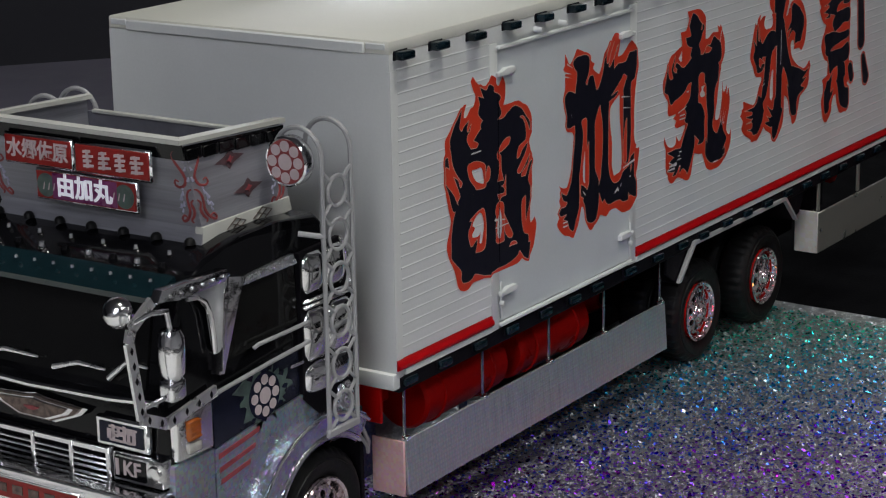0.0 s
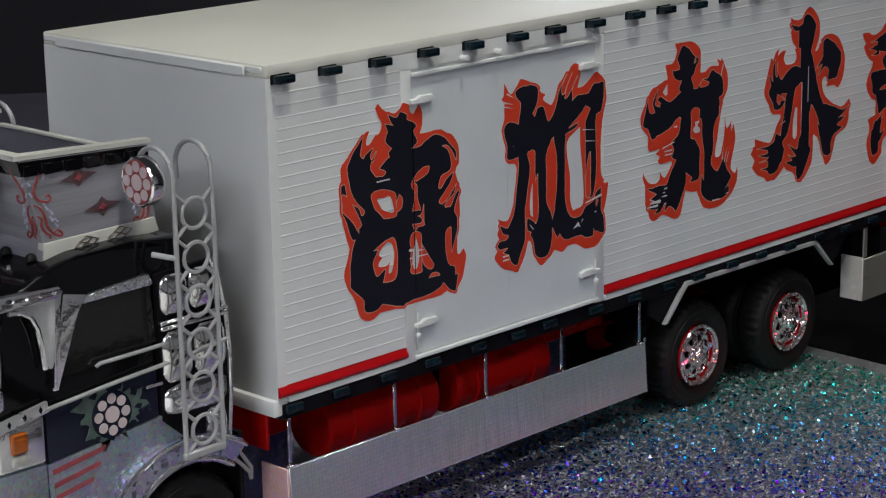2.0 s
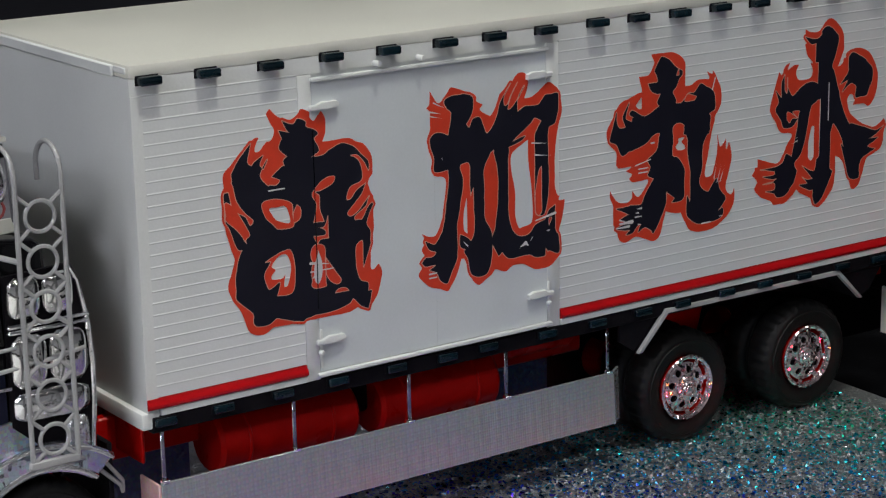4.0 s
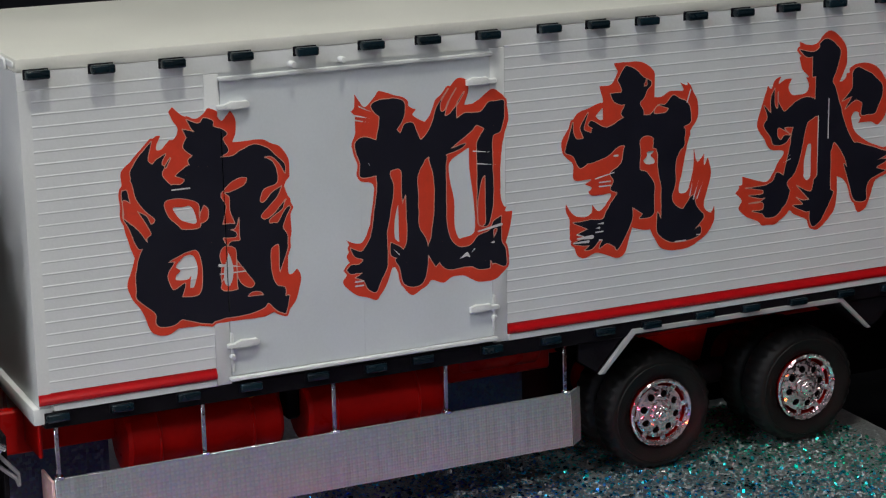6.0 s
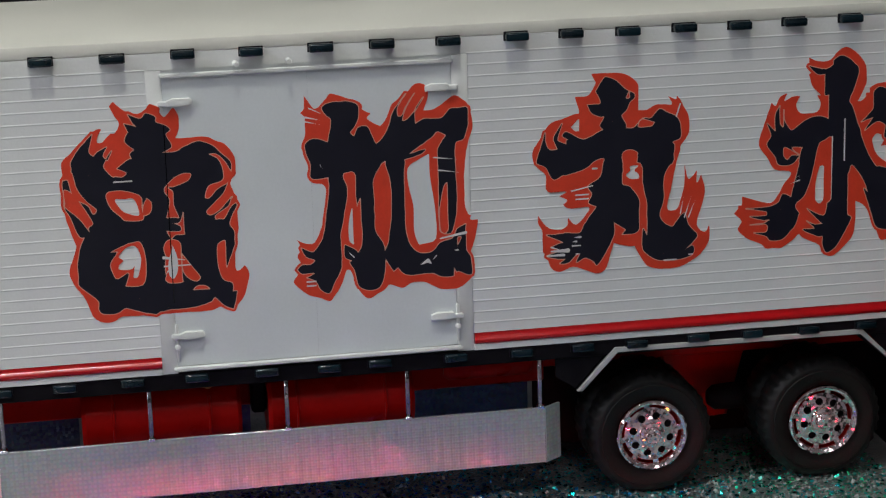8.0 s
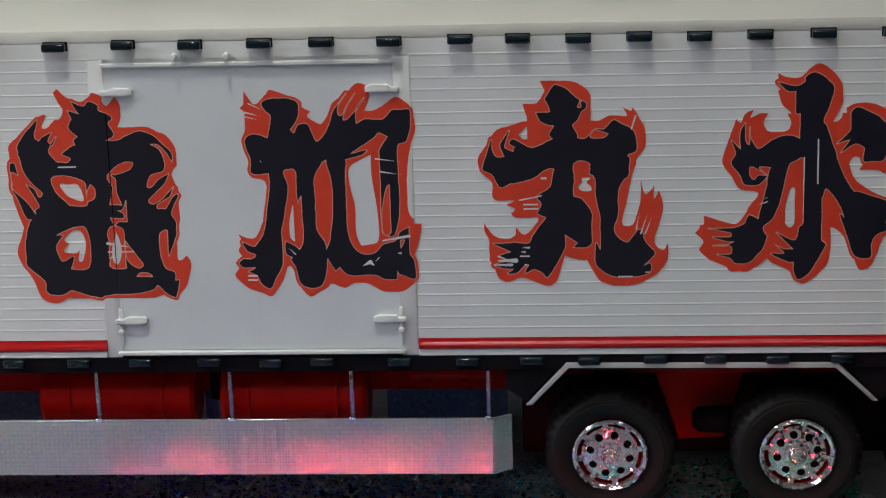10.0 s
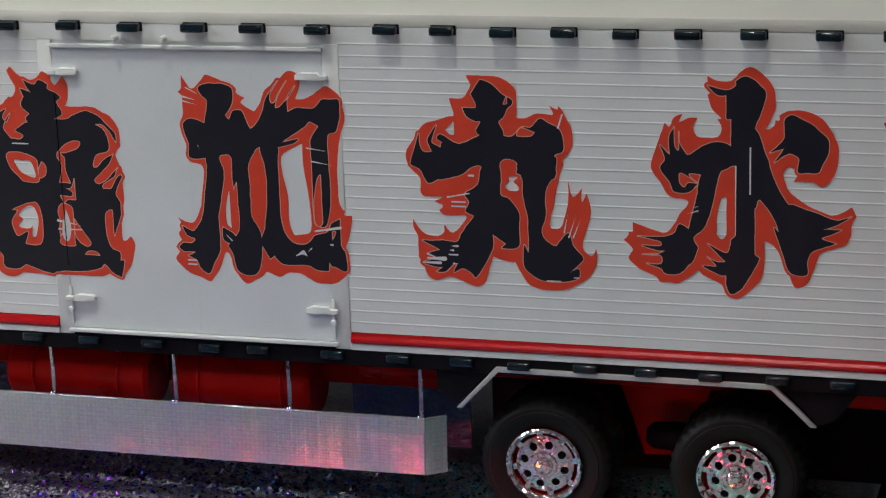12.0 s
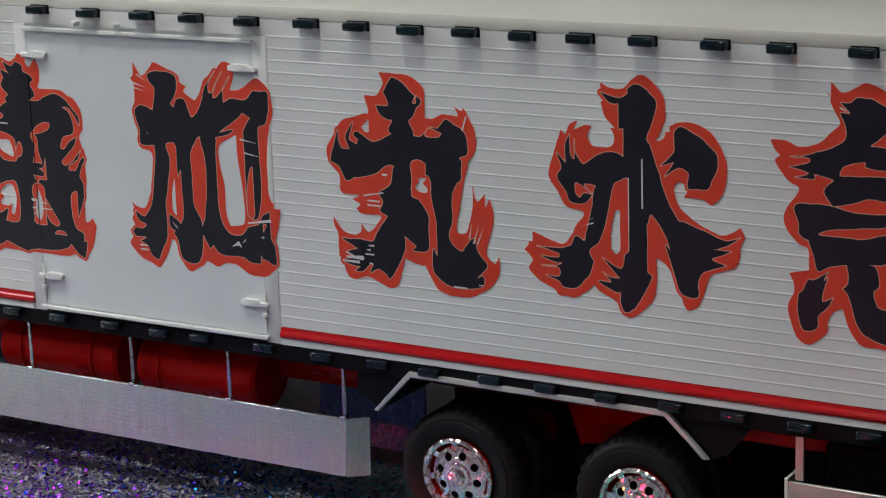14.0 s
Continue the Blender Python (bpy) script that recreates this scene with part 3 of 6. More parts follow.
def latch(x, z, side):
    bm = bmesh.new()
    box(x - 0.040, x + 0.040, -0.040, -0.008, z - 0.012, z + 0.026, 0.008, bm)
    lo, hi = sorted((x + side * 0.02, x + side * 0.20))
    prism([(lo, z + 0.026), (lo + 0.05, z + 0.044), (hi - 0.07, z + 0.034), (hi - 0.02, z + 0.042), (hi, z + 0.026), (hi, z + 0.002), (hi - 0.03, z - 0.012), (hi - 0.08, z - 0.006), (lo, z - 0.012)], -0.040, -0.003, bm, 0.005)
    bolt = part("latch", bm, WHITE, door, "raised white latch")
    if z > 2:
        return
    part("latch_pin", lathe([(0.0, -0.040), (0.016, -0.038), (0.022, -0.030), (0.022, -0.008)], x, 0, z - 0.075, 14), WHITE, door)
    part("latch_rod", box(x - 0.012, x + 0.012, -0.022, -0.008, z - 0.19, z + 0.10, 0.005), WHITE, door)


for z in (3.255, 1.545):
    latch(1.405, z, 1)
    latch(3.475, z, -1)

# marker lamps: a row under the roof and a row on the dark rail
UPPER = [0.134, 0.577, 1.068, 1.560, 2.040, 2.535, 2.975, 3.455, 3.955, 4.36, 4.785, 5.21, 5.63, 6.05, 6.485, 6.975, 7.405, 7.92, 8.38, 8.83, 9.30, 9.75]
LOWER = [0.123, 0.579, 1.065, 1.53, 2.04, 2.50, 2.878, 3.45, 3.95, 4.42, 4.84, 5.32, 5.75, 6.2, 6.66, 7.1, 7.55, 8.0, 8.45, 8.9, 9.35]
rng = random.Random(3)


def marker_lamp(x, y, z, high, deep):
    w = 0.083 + rng.uniform(-0.004, 0.004)
    z += rng.uniform(-0.005, 0.005)
    lamp = part("marker_lamp", box(x - w, x + w, y - deep, y - 0.014, z - high, z + high, 0.014, seg=3), TEAL, truck, "dark teal marker lamp")
    part("lamp_base", box(x - w - 0.006, x + w + 0.006, y - 0.014, y, z - high - 0.005, z + high + 0.004, 0.003), DARK, lamp)


for x in UPPER:
    marker_lamp(x, 0.010, 3.604, 0.030, 0.090)
for x in LOWER:
    marker_lamp(x, -0.004, 1.228, 0.030, 0.050)

# dark rail, chassis and tanks
part("side_rail", box(0.03, L - 0.05, -0.004, 0.12, 1.145, 1.268, 0.010), DARK, truck, "dark lower rail")
part("side_rail", box(0.03, L - 0.05, W - 0.12, W, 1.145, 1.268, 0.010), DARK, truck)
# Black sheet added for the dark gap here; it covers the glitter behind.
part("dark_gap_sheet", box(-0.24, -0.20, 0.16, W - 0.16, 0.0, 1.10, 0.01), DARK, truck, "black sheet added for the dark gap behind the front wheel")
part("underfloor", box(0.10, L - 0.1, 0.13, W - 0.13, 1.130, 1.196), DARK, truck)
for y in (0.56, 1.92):
    part("chassis_beam", box(-2.0, 4.25, y, y + 0.10, 0.80, 1.129, 0.015), RED, truck, "red chassis beam")
for y in (0.84, 1.64):
    part("chassis_beam", box(4.10, L - 0.3, y, y + 0.10, 0.82, 1.129, 0.015), RED, truck, "red chassis beam")
for x in (0.7, 3.6, 7.4, 9.5):
    part("cross_member", box(x, x + 0.12, 0.66, 1.92, 0.86, 1.10, 0.01), RED, truck)
part("front_plate", box(0.02, 0.05, 0.16, 2.40, 0.88, 1.15, 0.01), RED, truck)
for x0, x1 in ((0.68, 1.86), (2.06, 3.17)):
    bm = lathe([(0.0, 0), (0.22, 0), (0.245, 0.03), (0.245, x1 - x0 - 0.03), (0.22, x1 - x0), (0.0, x1 - x0)], x0, 0.44, 0.83, 28, axis="x")
    tank = part("fuel_tank", bm, RED, truck, "red cylindrical tank")
    for f in (0.2, 0.8):
        x = x0 + f * (x1 - x0)
        part("tank_strap", tube([(x, 0.44 + 0.25 * math.cos(a / 12 * math.pi), 0.83 + 0.25 * math.sin(a / 12 * math.pi)) for a in range(24)], 0.012, 6, True), RED, tank)
    part("filler_cap", lathe([(0.0, 0.30), (0.05, 0.30), (0.055, 0.28), (0.055, 0.22)], x0 + 0.35, 0.44, 0.80, 16, axis="z"), RED, tank)
    part("tank_bracket", box(x0 + 0.3, x1 - 0.3, 0.47, 0.558, 1.04, 1.09), RED, tank)
part("tool_box", box(1.95, 2.06, 0.40, 0.558, 0.78, 1.125, 0.02), DARK, truck)
# Navy sheets are added to hide the bright glitter seen under the frame.
for x0, x1, y in ((-0.15, 0.655, 0.67), (1.86, 1.955, 0.67), (3.25, 4.20, 0.95)):
    part("blocking_sheet", box(x0, x1, y, y + 0.02, 0.20, 0.86), NAVY_SHEET, truck, "navy speckled sheet added to hide the bright board under the frame")
part("brass_valve", lathe([(0.0, 0), (0.035, 0), (0.045, 0.03), (0.045, 0.10), (0.03, 0.14), (0.03, 0.2)], 1.62, 0.24, 1.09, 14), AMBER, truck, "small brass valve")
part("air_tank", lathe([(0.0, 0), (0.10, 0), (0.13, 0.04), (0.13, 0.66), (0.10, 0.70), (0.0, 0.70)], 3.45, 0.62, 0.98, 20, axis="x"), RED, truck)
part("battery_box", box(7.62, 8.15, 0.24, 0.558, 0.74, 1.05, 0.02), DARK, truck, "dark battery box")
# Dark sheet added for the shade under the truck; it hides the glitter beyond.
part("blocking_sheet", box(4.30, 9.60, 1.22, 1.25, 0.03, 0.82, 0.01), DARK, truck, "dark sheet added for the shade behind the wheels")
part("axle_case", prism([(5.10, 1.12), (6.30, 1.12), (6.02, 0.80), (5.90, 0.22), (5.52, 0.20), (5.36, 0.80)], 1.05, 1.15, None, 0.02), RED, truck, "red suspension bracket")
part("damper", lathe([(0.0, 0.0), (0.06, 0.0), (0.10, 0.05), (0.11, 0.20), (0.10, 0.34), (0.05, 0.40), (0.0, 0.40)], 5.62, 0.70, 0.50, 18, axis="x"), DARK, truck, "dark air damper between the wheels")
part("tail_lamp", lathe([(0.0, -0.03), (0.08, -0.03), (0.10, 0.0), (0.10, 0.05)], 8.62, 0.35, 0.98, 20), STRIPE, truck, "round red lamp under the tail")
part("tail_beam", box(8.1, 9.9, 0.42, 0.47, 1.04, 1.10, 0.008), WHITE, truck)

# side skirts on chrome posts
bm = box(0.075, 4.125, -0.010, 0.014, 0.348, 0.775, 0.004)
for v in bm.verts:
    v.co.y -= 0.07 * (0.775 - v.co.z)
skirt = part("side_skirt", bm, FOIL, truck, "silver holographic side skirt")
part("end_panel", slab([(4.129, -0.040, 0.348), (4.262, 0.070, 0.348), (4.262, 0.090, 0.775), (4.129, -0.010, 0.775)], -0.02), FOIL, skirt)
part("end_panel", box(0.052, 0.073, -0.010, 0.275, 0.338, 0.765, 0.003), FOIL_PINK, skirt)
part("skirt_stay", box(0.2, 4.1, 0.016, 0.05, 0.66, 0.70), DARK, skirt)
rear_skirt = part("side_skirt", box(7.465, 9.9, -0.010, 0.014, 0.425, 0.842, 0.004), CREAM, truck, "cream side skirt at the tail")
for x0, x1, z0, z1 in ((0.075, 4.25, 0.348, 0.775), (7.465, 9.9, 0.425, 0.842)):
    part("side_skirt", box(x0, x1, W - 0.014, W + 0.010, z0, z1, 0.004), FOIL, truck, "silver holographic side skirt")
part("end_panel", box(7.440, 7.463, -0.010, 0.235, 0.430, 0.860, 0.003), FOIL_END, rear_skirt)


def skirt_post(x, z0, z1):
    post = part("skirt_post", box(x - 0.017, x + 0.017, 0.016, 0.032, z0, z1, 0.006), POST, truck, "flat chrome post")
    part("foot_clip", box(x - 0.028, x + 0.028, -0.016, 0.036, z0 - 0.012, z0 + 0.018, 0.006), CHROME, post)


for x in (0.115, 1.178, 2.180, 3.085):
    skirt_post(x, 0.775, 1.150)
skirt_post(4.095, 0.775, 1.150)
for x in (7.53, 8.55, 9.6):
    part("skirt_post", box(x - 0.028, x + 0.028, 0.016, 0.036, 0.845, 1.150, 0.004), CREAM, truck, "cream post")
part("tail_rail", box(6.95, L - 0.3, 0.42, 0.50, 0.90, 1.129, 0.012), RED, truck, "red tail rail")

# mudguard
GUARD = [(4.375, 0.885), (4.672, 1.205), (6.632, 1.195), (6.925, 0.905)]
inner = [(4.418, 0.885), (4.687, 1.178), (6.618, 1.168), (6.884, 0.905)]
fender = part("mudguard", prism([GUARD[0], GUARD[1], GUARD[2], GUARD[3], (6.90, 0.895), (6.616, 1.160), (4.690, 1.170), (4.40, 0.875)], 0.012, 0.72), DARK, truck, "dark angular mudguard with silver rim")
part("rim_strip", prism(GUARD + inner[::-1], -0.032, 0.010, None, 0.006), SILVER, fender)
part("apron", prism([(4.22, 1.145), (4.60, 1.145), (4.37, 0.90), (4.22, 1.00)], 0.02, 0.05), DARK, fender)
part("apron", prism([(6.70, 1.145), (7.20, 1.145), (7.05, 0.95), (6.94, 0.90)], 0.02, 0.05), DARK, fender)


# wheels
def holed_disc(rad, holes, r_hole, ring, y, thick):
    bm = bmesh.new()
    loops = [[(rad * math.cos(2 * math.pi * k / 48), rad * math.sin(2 * math.pi * k / 48)) for k in range(48)]]
    for h in range(holes):
        a = 2 * math.pi * (h + 0.5) / holes
        c = (ring * math.cos(a), ring * math.sin(a))
        loops.append([(c[0] + r_hole * math.cos(2 * math.pi * k / 14), c[1] + r_hole * math.sin(2 * math.pi * k / 14)) for k in range(14)])
    edges = []
    for lp in loops:
        vs = [bm.verts.new((u, 0, w)) for u, w in lp]
        edges += [bm.edges.new((vs[i], vs[(i + 1) % len(vs)])) for i in range(len(vs))]
    bmesh.ops.triangle_fill(bm, use_beauty=True, use_dissolve=False, edges=edges)
    back = bmesh.ops.extrude_face_region(bm, geom=bm.faces[:])
    for v in back["geom"]:
        if isinstance(v, bmesh.types.BMVert):
            v.co.y += thick
    for v in bm.verts:
        v.co.y += y - 0.055 * max(0.0, 1 - math.hypot(v.co.x, v.co.z) / rad)
    return bm


def tyre(width, y):
    r, bm = 0.482, bmesh.new()
    w = width
    lathe([(0.275, 0.03), (0.30, 0.008), (0.36, -0.012), (0.40, -0.014), (0.405, -0.006), (0.425, -0.006), (0.44, 0.004), (r - 0.014, 0.03), (r, 0.05), (r, w - 0.05), (r - 0.014, w - 0.03), (0.44, w), (0.34, w + 0.01), (0.275, w - 0.03), (0.275, 0.03)], 0, y, 0, 144, bm, cap=False)
    # tread blocks: every other pair of columns stands a little lower
    for v in bm.verts:
        rad = math.hypot(v.co.x, v.co.z)
        if rad > r - 0.02:
            step = round(math.atan2(v.co.z, v.co.x) / (2 * math.pi) * 144) % 4
            if step < 2:
                v.co.x, v.co.z = v.co.x * 0.977, v.co.z * 0.977
    return bm


def wheel(deep):
    """A wheel about its own centre: chrome disc with eight holes, red rim, rubber tyre."""
    hub = part("wheel", lathe([(0.262, 0.03), (0.250, 0.012), (0.243, 0.10), (0.20, 0.16), (0.0, 0.17)], 0, 0, 0, 48, cap=False), RED if deep else DISC, truck, "plated wheel with chrome disc and black tyre")
    part("tyre", tyre(0.27, -0.002), RUBBER, hub, "black rubber tyre")
    if deep:
        part("tyre", tyre(0.27, 0.33), RUBBER, hub, "inner twin tyre")
    part("rim_ring", lathe([(0.272, 0.0), (0.279, -0.014), (0.266, -0.024), (0.246, -0.012), (0.238, 0.022), (0.246, 0.024), (0.262, 0.0)], 0, 0, 0, 48, cap=False), DISC, hub, "chrome rim ring")
    disc = part("wheel_disc", holed_disc(0.212, 8, 0.030, 0.150, 0.028, 0.018), DISC, hub, "chrome disc with eight round holes")
    # Dark disc added so that the holes read as deep shade.
    part("back_disc", lathe([(0.0, 0.060), (0.205, 0.060), (0.205, 0.068)], 0, 0, 0, 32), DARK, hub, "dark disc added to shade the holes")
    for k in range(8):
        a = 2 * math.pi * k / 8
        c, s = math.cos(a), math.sin(a)
        part("spoke", slab([(0.205 * c - 0.022 * s, 0.030, 0.205 * s + 0.022 * c), (0.245 * c - 0.022 * s, 0.022, 0.245 * s + 0.022 * c), (0.245 * c + 0.022 * s, 0.022, 0.245 * s - 0.022 * c), (0.205 * c + 0.022 * s, 0.030, 0.205 * s - 0.022 * c)], 0.012), DISC, hub)
    part("hub_cap", lathe([(0.0, -0.058), (0.030, -0.058), (0.034, -0.050), (0.052, -0.050), (0.062, -0.040), (0.070, -0.018), (0.092, -0.012), (0.098, 0.0)], 0, 0, 0, 32), DISC, hub, "raised chrome hub")
    return hub


def place_wheel(first, x, y):
    m = Matrix.Translation((x * K, y * K, 0.452 * K)) @ Matrix.Rotation(rng.uniform(0, 6.28), 4, "Y")
    if first.get("placed"):
        return copy_thing(first, m)
    first["placed"] = 1
    first.matrix_basis = m
    return first


rear = wheel(True)
place_wheel(rear, 4.985, 0.075)
place_wheel(rear, 6.365, 0.075)
front = wheel(False)
place_wheel(front, -0.745, 0.13)
for hub, xs in ((rear, (4.985, 6.365)), (front, (-0.745,))):
    for x in xs:
        copy_thing(hub, Matrix.Translation((x * K, (W - 0.10) * K, 0.452 * K)) @ Matrix.Rotation(math.pi, 4, "Z"))
for x in (4.985, 6.365, -0.745):
    part("axle", tube([(x, 0.25, 0.452), (x, W - 0.25, 0.452)], 0.09, 14), DARK, truck)
    if x > 0:
        part("differential", lathe([(0.0, -0.24), (0.12, -0.20), (0.2, -0.06), (0.2, 0.06), (0.12, 0.20), (0.0, 0.24)], x, 1.29, 0.452, 20), RED, truck)


# ---- the cab ----
CY = 0.17  # near side of the cab
WX, WZ = -0.745, 0.452  # front axle


def wheel_arch(rx, rz, a0, a1, n):
    return [(WX + rx * math.cos(radians(a0 + (a1 - a0) * i / n)), WZ + rz * math.sin(radians(a0 + (a1 - a0) * i / n))) for i in range(n + 1)]


shell = [(-0.60, 0.92), (-0.60, 2.55), (-0.68, 2.625), (-1.10, 2.655), (-1.50, 2.645), (-1.85, 2.58), (-2.10, 2.45), (-2.275, 1.80), (-2.30, 0.80), (-1.32, 0.80)]
cab = part("cab", prism(shell + wheel_arch(0.56, 0.56, 150, 60, 10), CY, W - CY, None, 0.035), BLACK, truck, "glossy black cab with chrome trim")
part("windscreen", slab([(-2.292, 0.34, 1.80), (-2.292, 2.24, 1.80), (-2.135, 2.20, 2.40), (-2.135, 0.38, 2.40)], 0.014), GLASS, cab, "dark smoked windscreen")
part("sun_visor", slab([(-2.33, 0.20, 2.43), (-2.33, 2.38, 2.43), (-2.12, 2.38, 2.53), (-2.12, 0.20, 2.53)], 0.05), VISOR, cab, "dark teal sun visor")
for k in range(13):
    y = 0.30 + k * 0.165
    part("rivet", lathe([(0.0, 0.022), (0.012, 0.018), (0.016, 0.0)], -2.235, y, 2.51, 8, axis="z"), CHROME, cab)
for k in range(9):
    y = 0.42 + k * 0.21
    part("roof_lamp", lathe([(0.0, 0.05), (0.022, 0.045), (0.03, 0.02), (0.03, 0.0)], -1.98, y, 2.51, 10, axis="z"), CHROME if k % 2 else BLACK, cab)

# visor end, pillar and window on the near side
end = part("visor_end", prism([(-2.42, 2.44), (-2.37, 2.515), (-1.74, 2.500), (-1.705, 2.455), (-1.765, 2.42), (-2.22, 2.415)], 0.085, 0.16, None, 0.008), CHROME, cab, "chrome visor end with rivets")
part("stem", prism([(-1.765, 2.46), (-1.715, 2.46), (-1.795, 1.83), (-1.822, 1.83)], 0.09, 0.15, None, 0.006), CHROME, end)
part("infill", prism([(-2.10, 2.43), (-1.76, 2.44), (-1.81, 1.95), (-1.86, 2.0), (-1.90, 2.26), (-1.98, 2.36)], 0.125, 0.145), GREY_PLATE, end)
part("bow", tube([(-2.12, 0.11, 2.395), (-2.03, 0.10, 2.385), (-1.96, 0.10, 2.34), (-1.915, 0.10, 2.25), (-1.89, 0.10, 2.12), (-1.868, 0.11, 1.97)], 0.020, 8), CHROME, end)
for k in range(6):
    x = -2.30 + k * 0.105
    part("rivet", lathe([(0.0, -0.016), (0.010, -0.013), (0.014, 0.0)], x, 0.085, 2.462, 8), CHROME, end)
part("pillar", prism([(-1.685, 2.43), (-1.50, 2.39), (-1.585, 2.29), (-1.765, 1.795), (-1.815, 1.80)], 0.12, 0.165, None, 0.008), CHROME, cab, "chrome door pillar")
part("window_bar", prism([(-1.56, 2.325), (-1.53, 2.375), (-0.98, 2.415), (-0.945, 2.35), (-0.96, 2.335)], 0.135, 0.172, None, 0.008), FOIL_CAB, cab, "silver bar over the window")
part("side_window", prism([(-1.55, 2.315), (-0.965, 2.335), (-0.935, 1.93), (-1.50, 1.875), (-1.725, 1.86)], 0.152, 0.172), GLASS, cab, "dark side window")
part("window_rail", tube([(-1.47, 0.115, 1.885), (-1.44, 0.105, 1.905), (-1.2, 0.10, 1.91), (-0.87, 0.105, 1.915)], 0.014, 8), LADDER, cab, "pale grab rail")
part("door_rail", tube([(-1.93, 0.12, 1.675), (-1.86, 0.115, 1.695), (-1.3, 0.11, 1.745), (-0.70, 0.10, 1.79), (-0.41, 0.04, 1.855)], 0.015, 8), LADDER, cab, "pale door rail")
door_panel = part("cab_door", prism([(-1.865, 1.655), (-0.945, 1.735), (-0.945, 1.40), (-1.865, 1.305)], 0.150, 0.172, None, 0.006), NAVY, cab, "navy cab door")
part("door_handle", box(-1.06, -0.91, 0.125, 0.150, 1.622, 1.650, 0.010, seg=2), CHROME, door_panel, "chrome door handle")

# flower emblem on a green figure
rg = random.Random(8)
leaf = []
for k in range(44):
    a = 2 * math.pi * k / 44
    r = 0.225 + 0.04 * math.sin(3 * a + 0.6) + rg.uniform(-0.03, 0.03) + (0.05 if k % 4 == 0 else -0.02)
    leaf.append((-1.360 + 1.18 * r * math.cos(a), 1.535 + 0.80 * r * math.sin(a) - 0.02 * math.cos(a)))
emblem = part("emblem", prism(leaf, 0.142, 0.149), GREEN, door_panel, "green dragon-like figure")
for k in range(9):
    a = 2 * math.pi * k / 9 + rg.uniform(-0.2, 0.2)
    cx, cz, r = -1.355 + 0.235 * math.cos(a), 1.530 + 0.175 * math.sin(a), rg.uniform(0.012, 0.024)
    part("gap", prism([(cx - 1.6 * r, cz), (cx - 0.3 * r, cz + r), (cx + 1.5 * r, cz + 0.5 * r), (cx + 0.6 * r, cz - r)], 0.1395, 0.1425), NAVY, emblem)
part("disc", lathe([(0.0, -0.003), (0.163, -0.003), (0.165, 0.003)], -1.345, 0.140, 1.520, 32), NAVY, emblem)
for k in range(9):
    a = 2 * math.pi * k / 8
    c, r = (0.0, 0.058) if k == 8 else (0.112, 0.036)
    part("petal", lathe([(0.0, -0.002), (r, -0.002), (r, 0.002)], -1.345 + c * math.cos(a), 0.1335, 1.520 + c * math.sin(a), 20), PINK, emblem, "pale round petal")

# lower panel, stripes and wheel arch
low = [(-1.875, 0.80), (-1.875, 1.300), (-0.945, 1.395), (-0.58, 1.42), (-0.58, 0.95)]
part("lower_panel", prism(low + wheel_arch(0.58, 0.58, 60, 143, 10), 0.142, 0.170), LOWER_FILM, cab, "silver holographic lower panel")
for x0, x1, z0, z1 in ((-1.845, -1.42, 1.225, 1.290), (-1.84, -1.47, 1.130, 1.190), (-1.83, -1.53, 1.045, 1.095)):
    part("stripe", prism([(x0, z0), (x1, z1), (x1 + 0.01, z1 + 0.032), (x0, z0 + 0.034)], 0.136, 0.143), MAROON, cab, "slanting red stripe")
arch = part("wheel_arch", prism(wheel_arch(0.83, 0.76, 158, 50, 22) + wheel_arch(0.57, 0.56, 50, 158, 22), 0.085, 0.150, None, 0.026), ARCH, cab, "shining silver wheel arch")
part("arch_bead", tube([(x, 0.088, z) for x, z in wheel_arch(0.60, 0.59, 158, 50, 22)], 0.020, 8), CHROME, arch)
part("arch_bead", tube([(x, 0.088, z) for x, z in wheel_arch(0.80, 0.735, 158, 50, 22)], 0.014, 8), CHROME, arch)



# quilted chrome behind the door
def pillow(x0, x1, z0, z1, y, bulge, n=9):
    """A padded tile with rounded corners that swells towards the near side."""
    bm, rows = bmesh.new(), []
    for i in range(n + 1):
        v = -1 + 2 * i / n
        wide = (1 - abs(v) ** 5) ** 0.35 if abs(v) < 1 else 0.55
        rows.append([bm.verts.new(((x0 + x1) / 2 + max(wide, 0.55) * u * (x1 - x0) / 2, y - bulge * ((1 - u * u) * (1 - v * v)) ** 0.6, (z0 + z1) / 2 + v * (z1 - z0) / 2)) for u in (-1 + 2 * k / n for k in range(n + 1))])
    for a, b in zip(rows, rows[1:]):
        for k in range(n):
            bm.faces.new((a[k], a[k + 1], b[k + 1], b[k]))
    edge = bmesh.ops.extrude_edge_only(bm, edges=[e for e in bm.edges if e.is_boundary])
    for v in edge["geom"]:
        if isinstance(v, bmesh.types.BMVert):
            v.co.y += 0.014
    bmesh.ops.recalc_face_normals(bm, faces=bm.faces)
    return bm


back = part("rear_quarter", prism([(-0.925, 1.36), (-0.925, 2.40), (-0.46, 2.42), (-0.40, 2.30), (-0.345, 1.98), (-0.335, 1.50), (-0.36, 1.08), (-0.58, 1.06)], 0.135, 0.170), DARK, cab, "quilted chrome rear quarter panel")
for z0, z1, edges, mat in ((2.095, 2.385, (-0.915, -0.665, -0.425), QUILT), (1.615, 1.985, (-0.915, -0.640, -0.350), QUILT), (1.375, 1.600, (-0.915, -0.355), CHROME), (1.085, 1.360, (-0.560, -0.370), FOIL_CAB)):
    for x0, x1 in zip(edges, edges[1:]):
        part("quilt_tile", pillow(x0 + 0.006, x1 - 0.006, z0, z1, 0.120, 0.048), mat, back, "", 80)
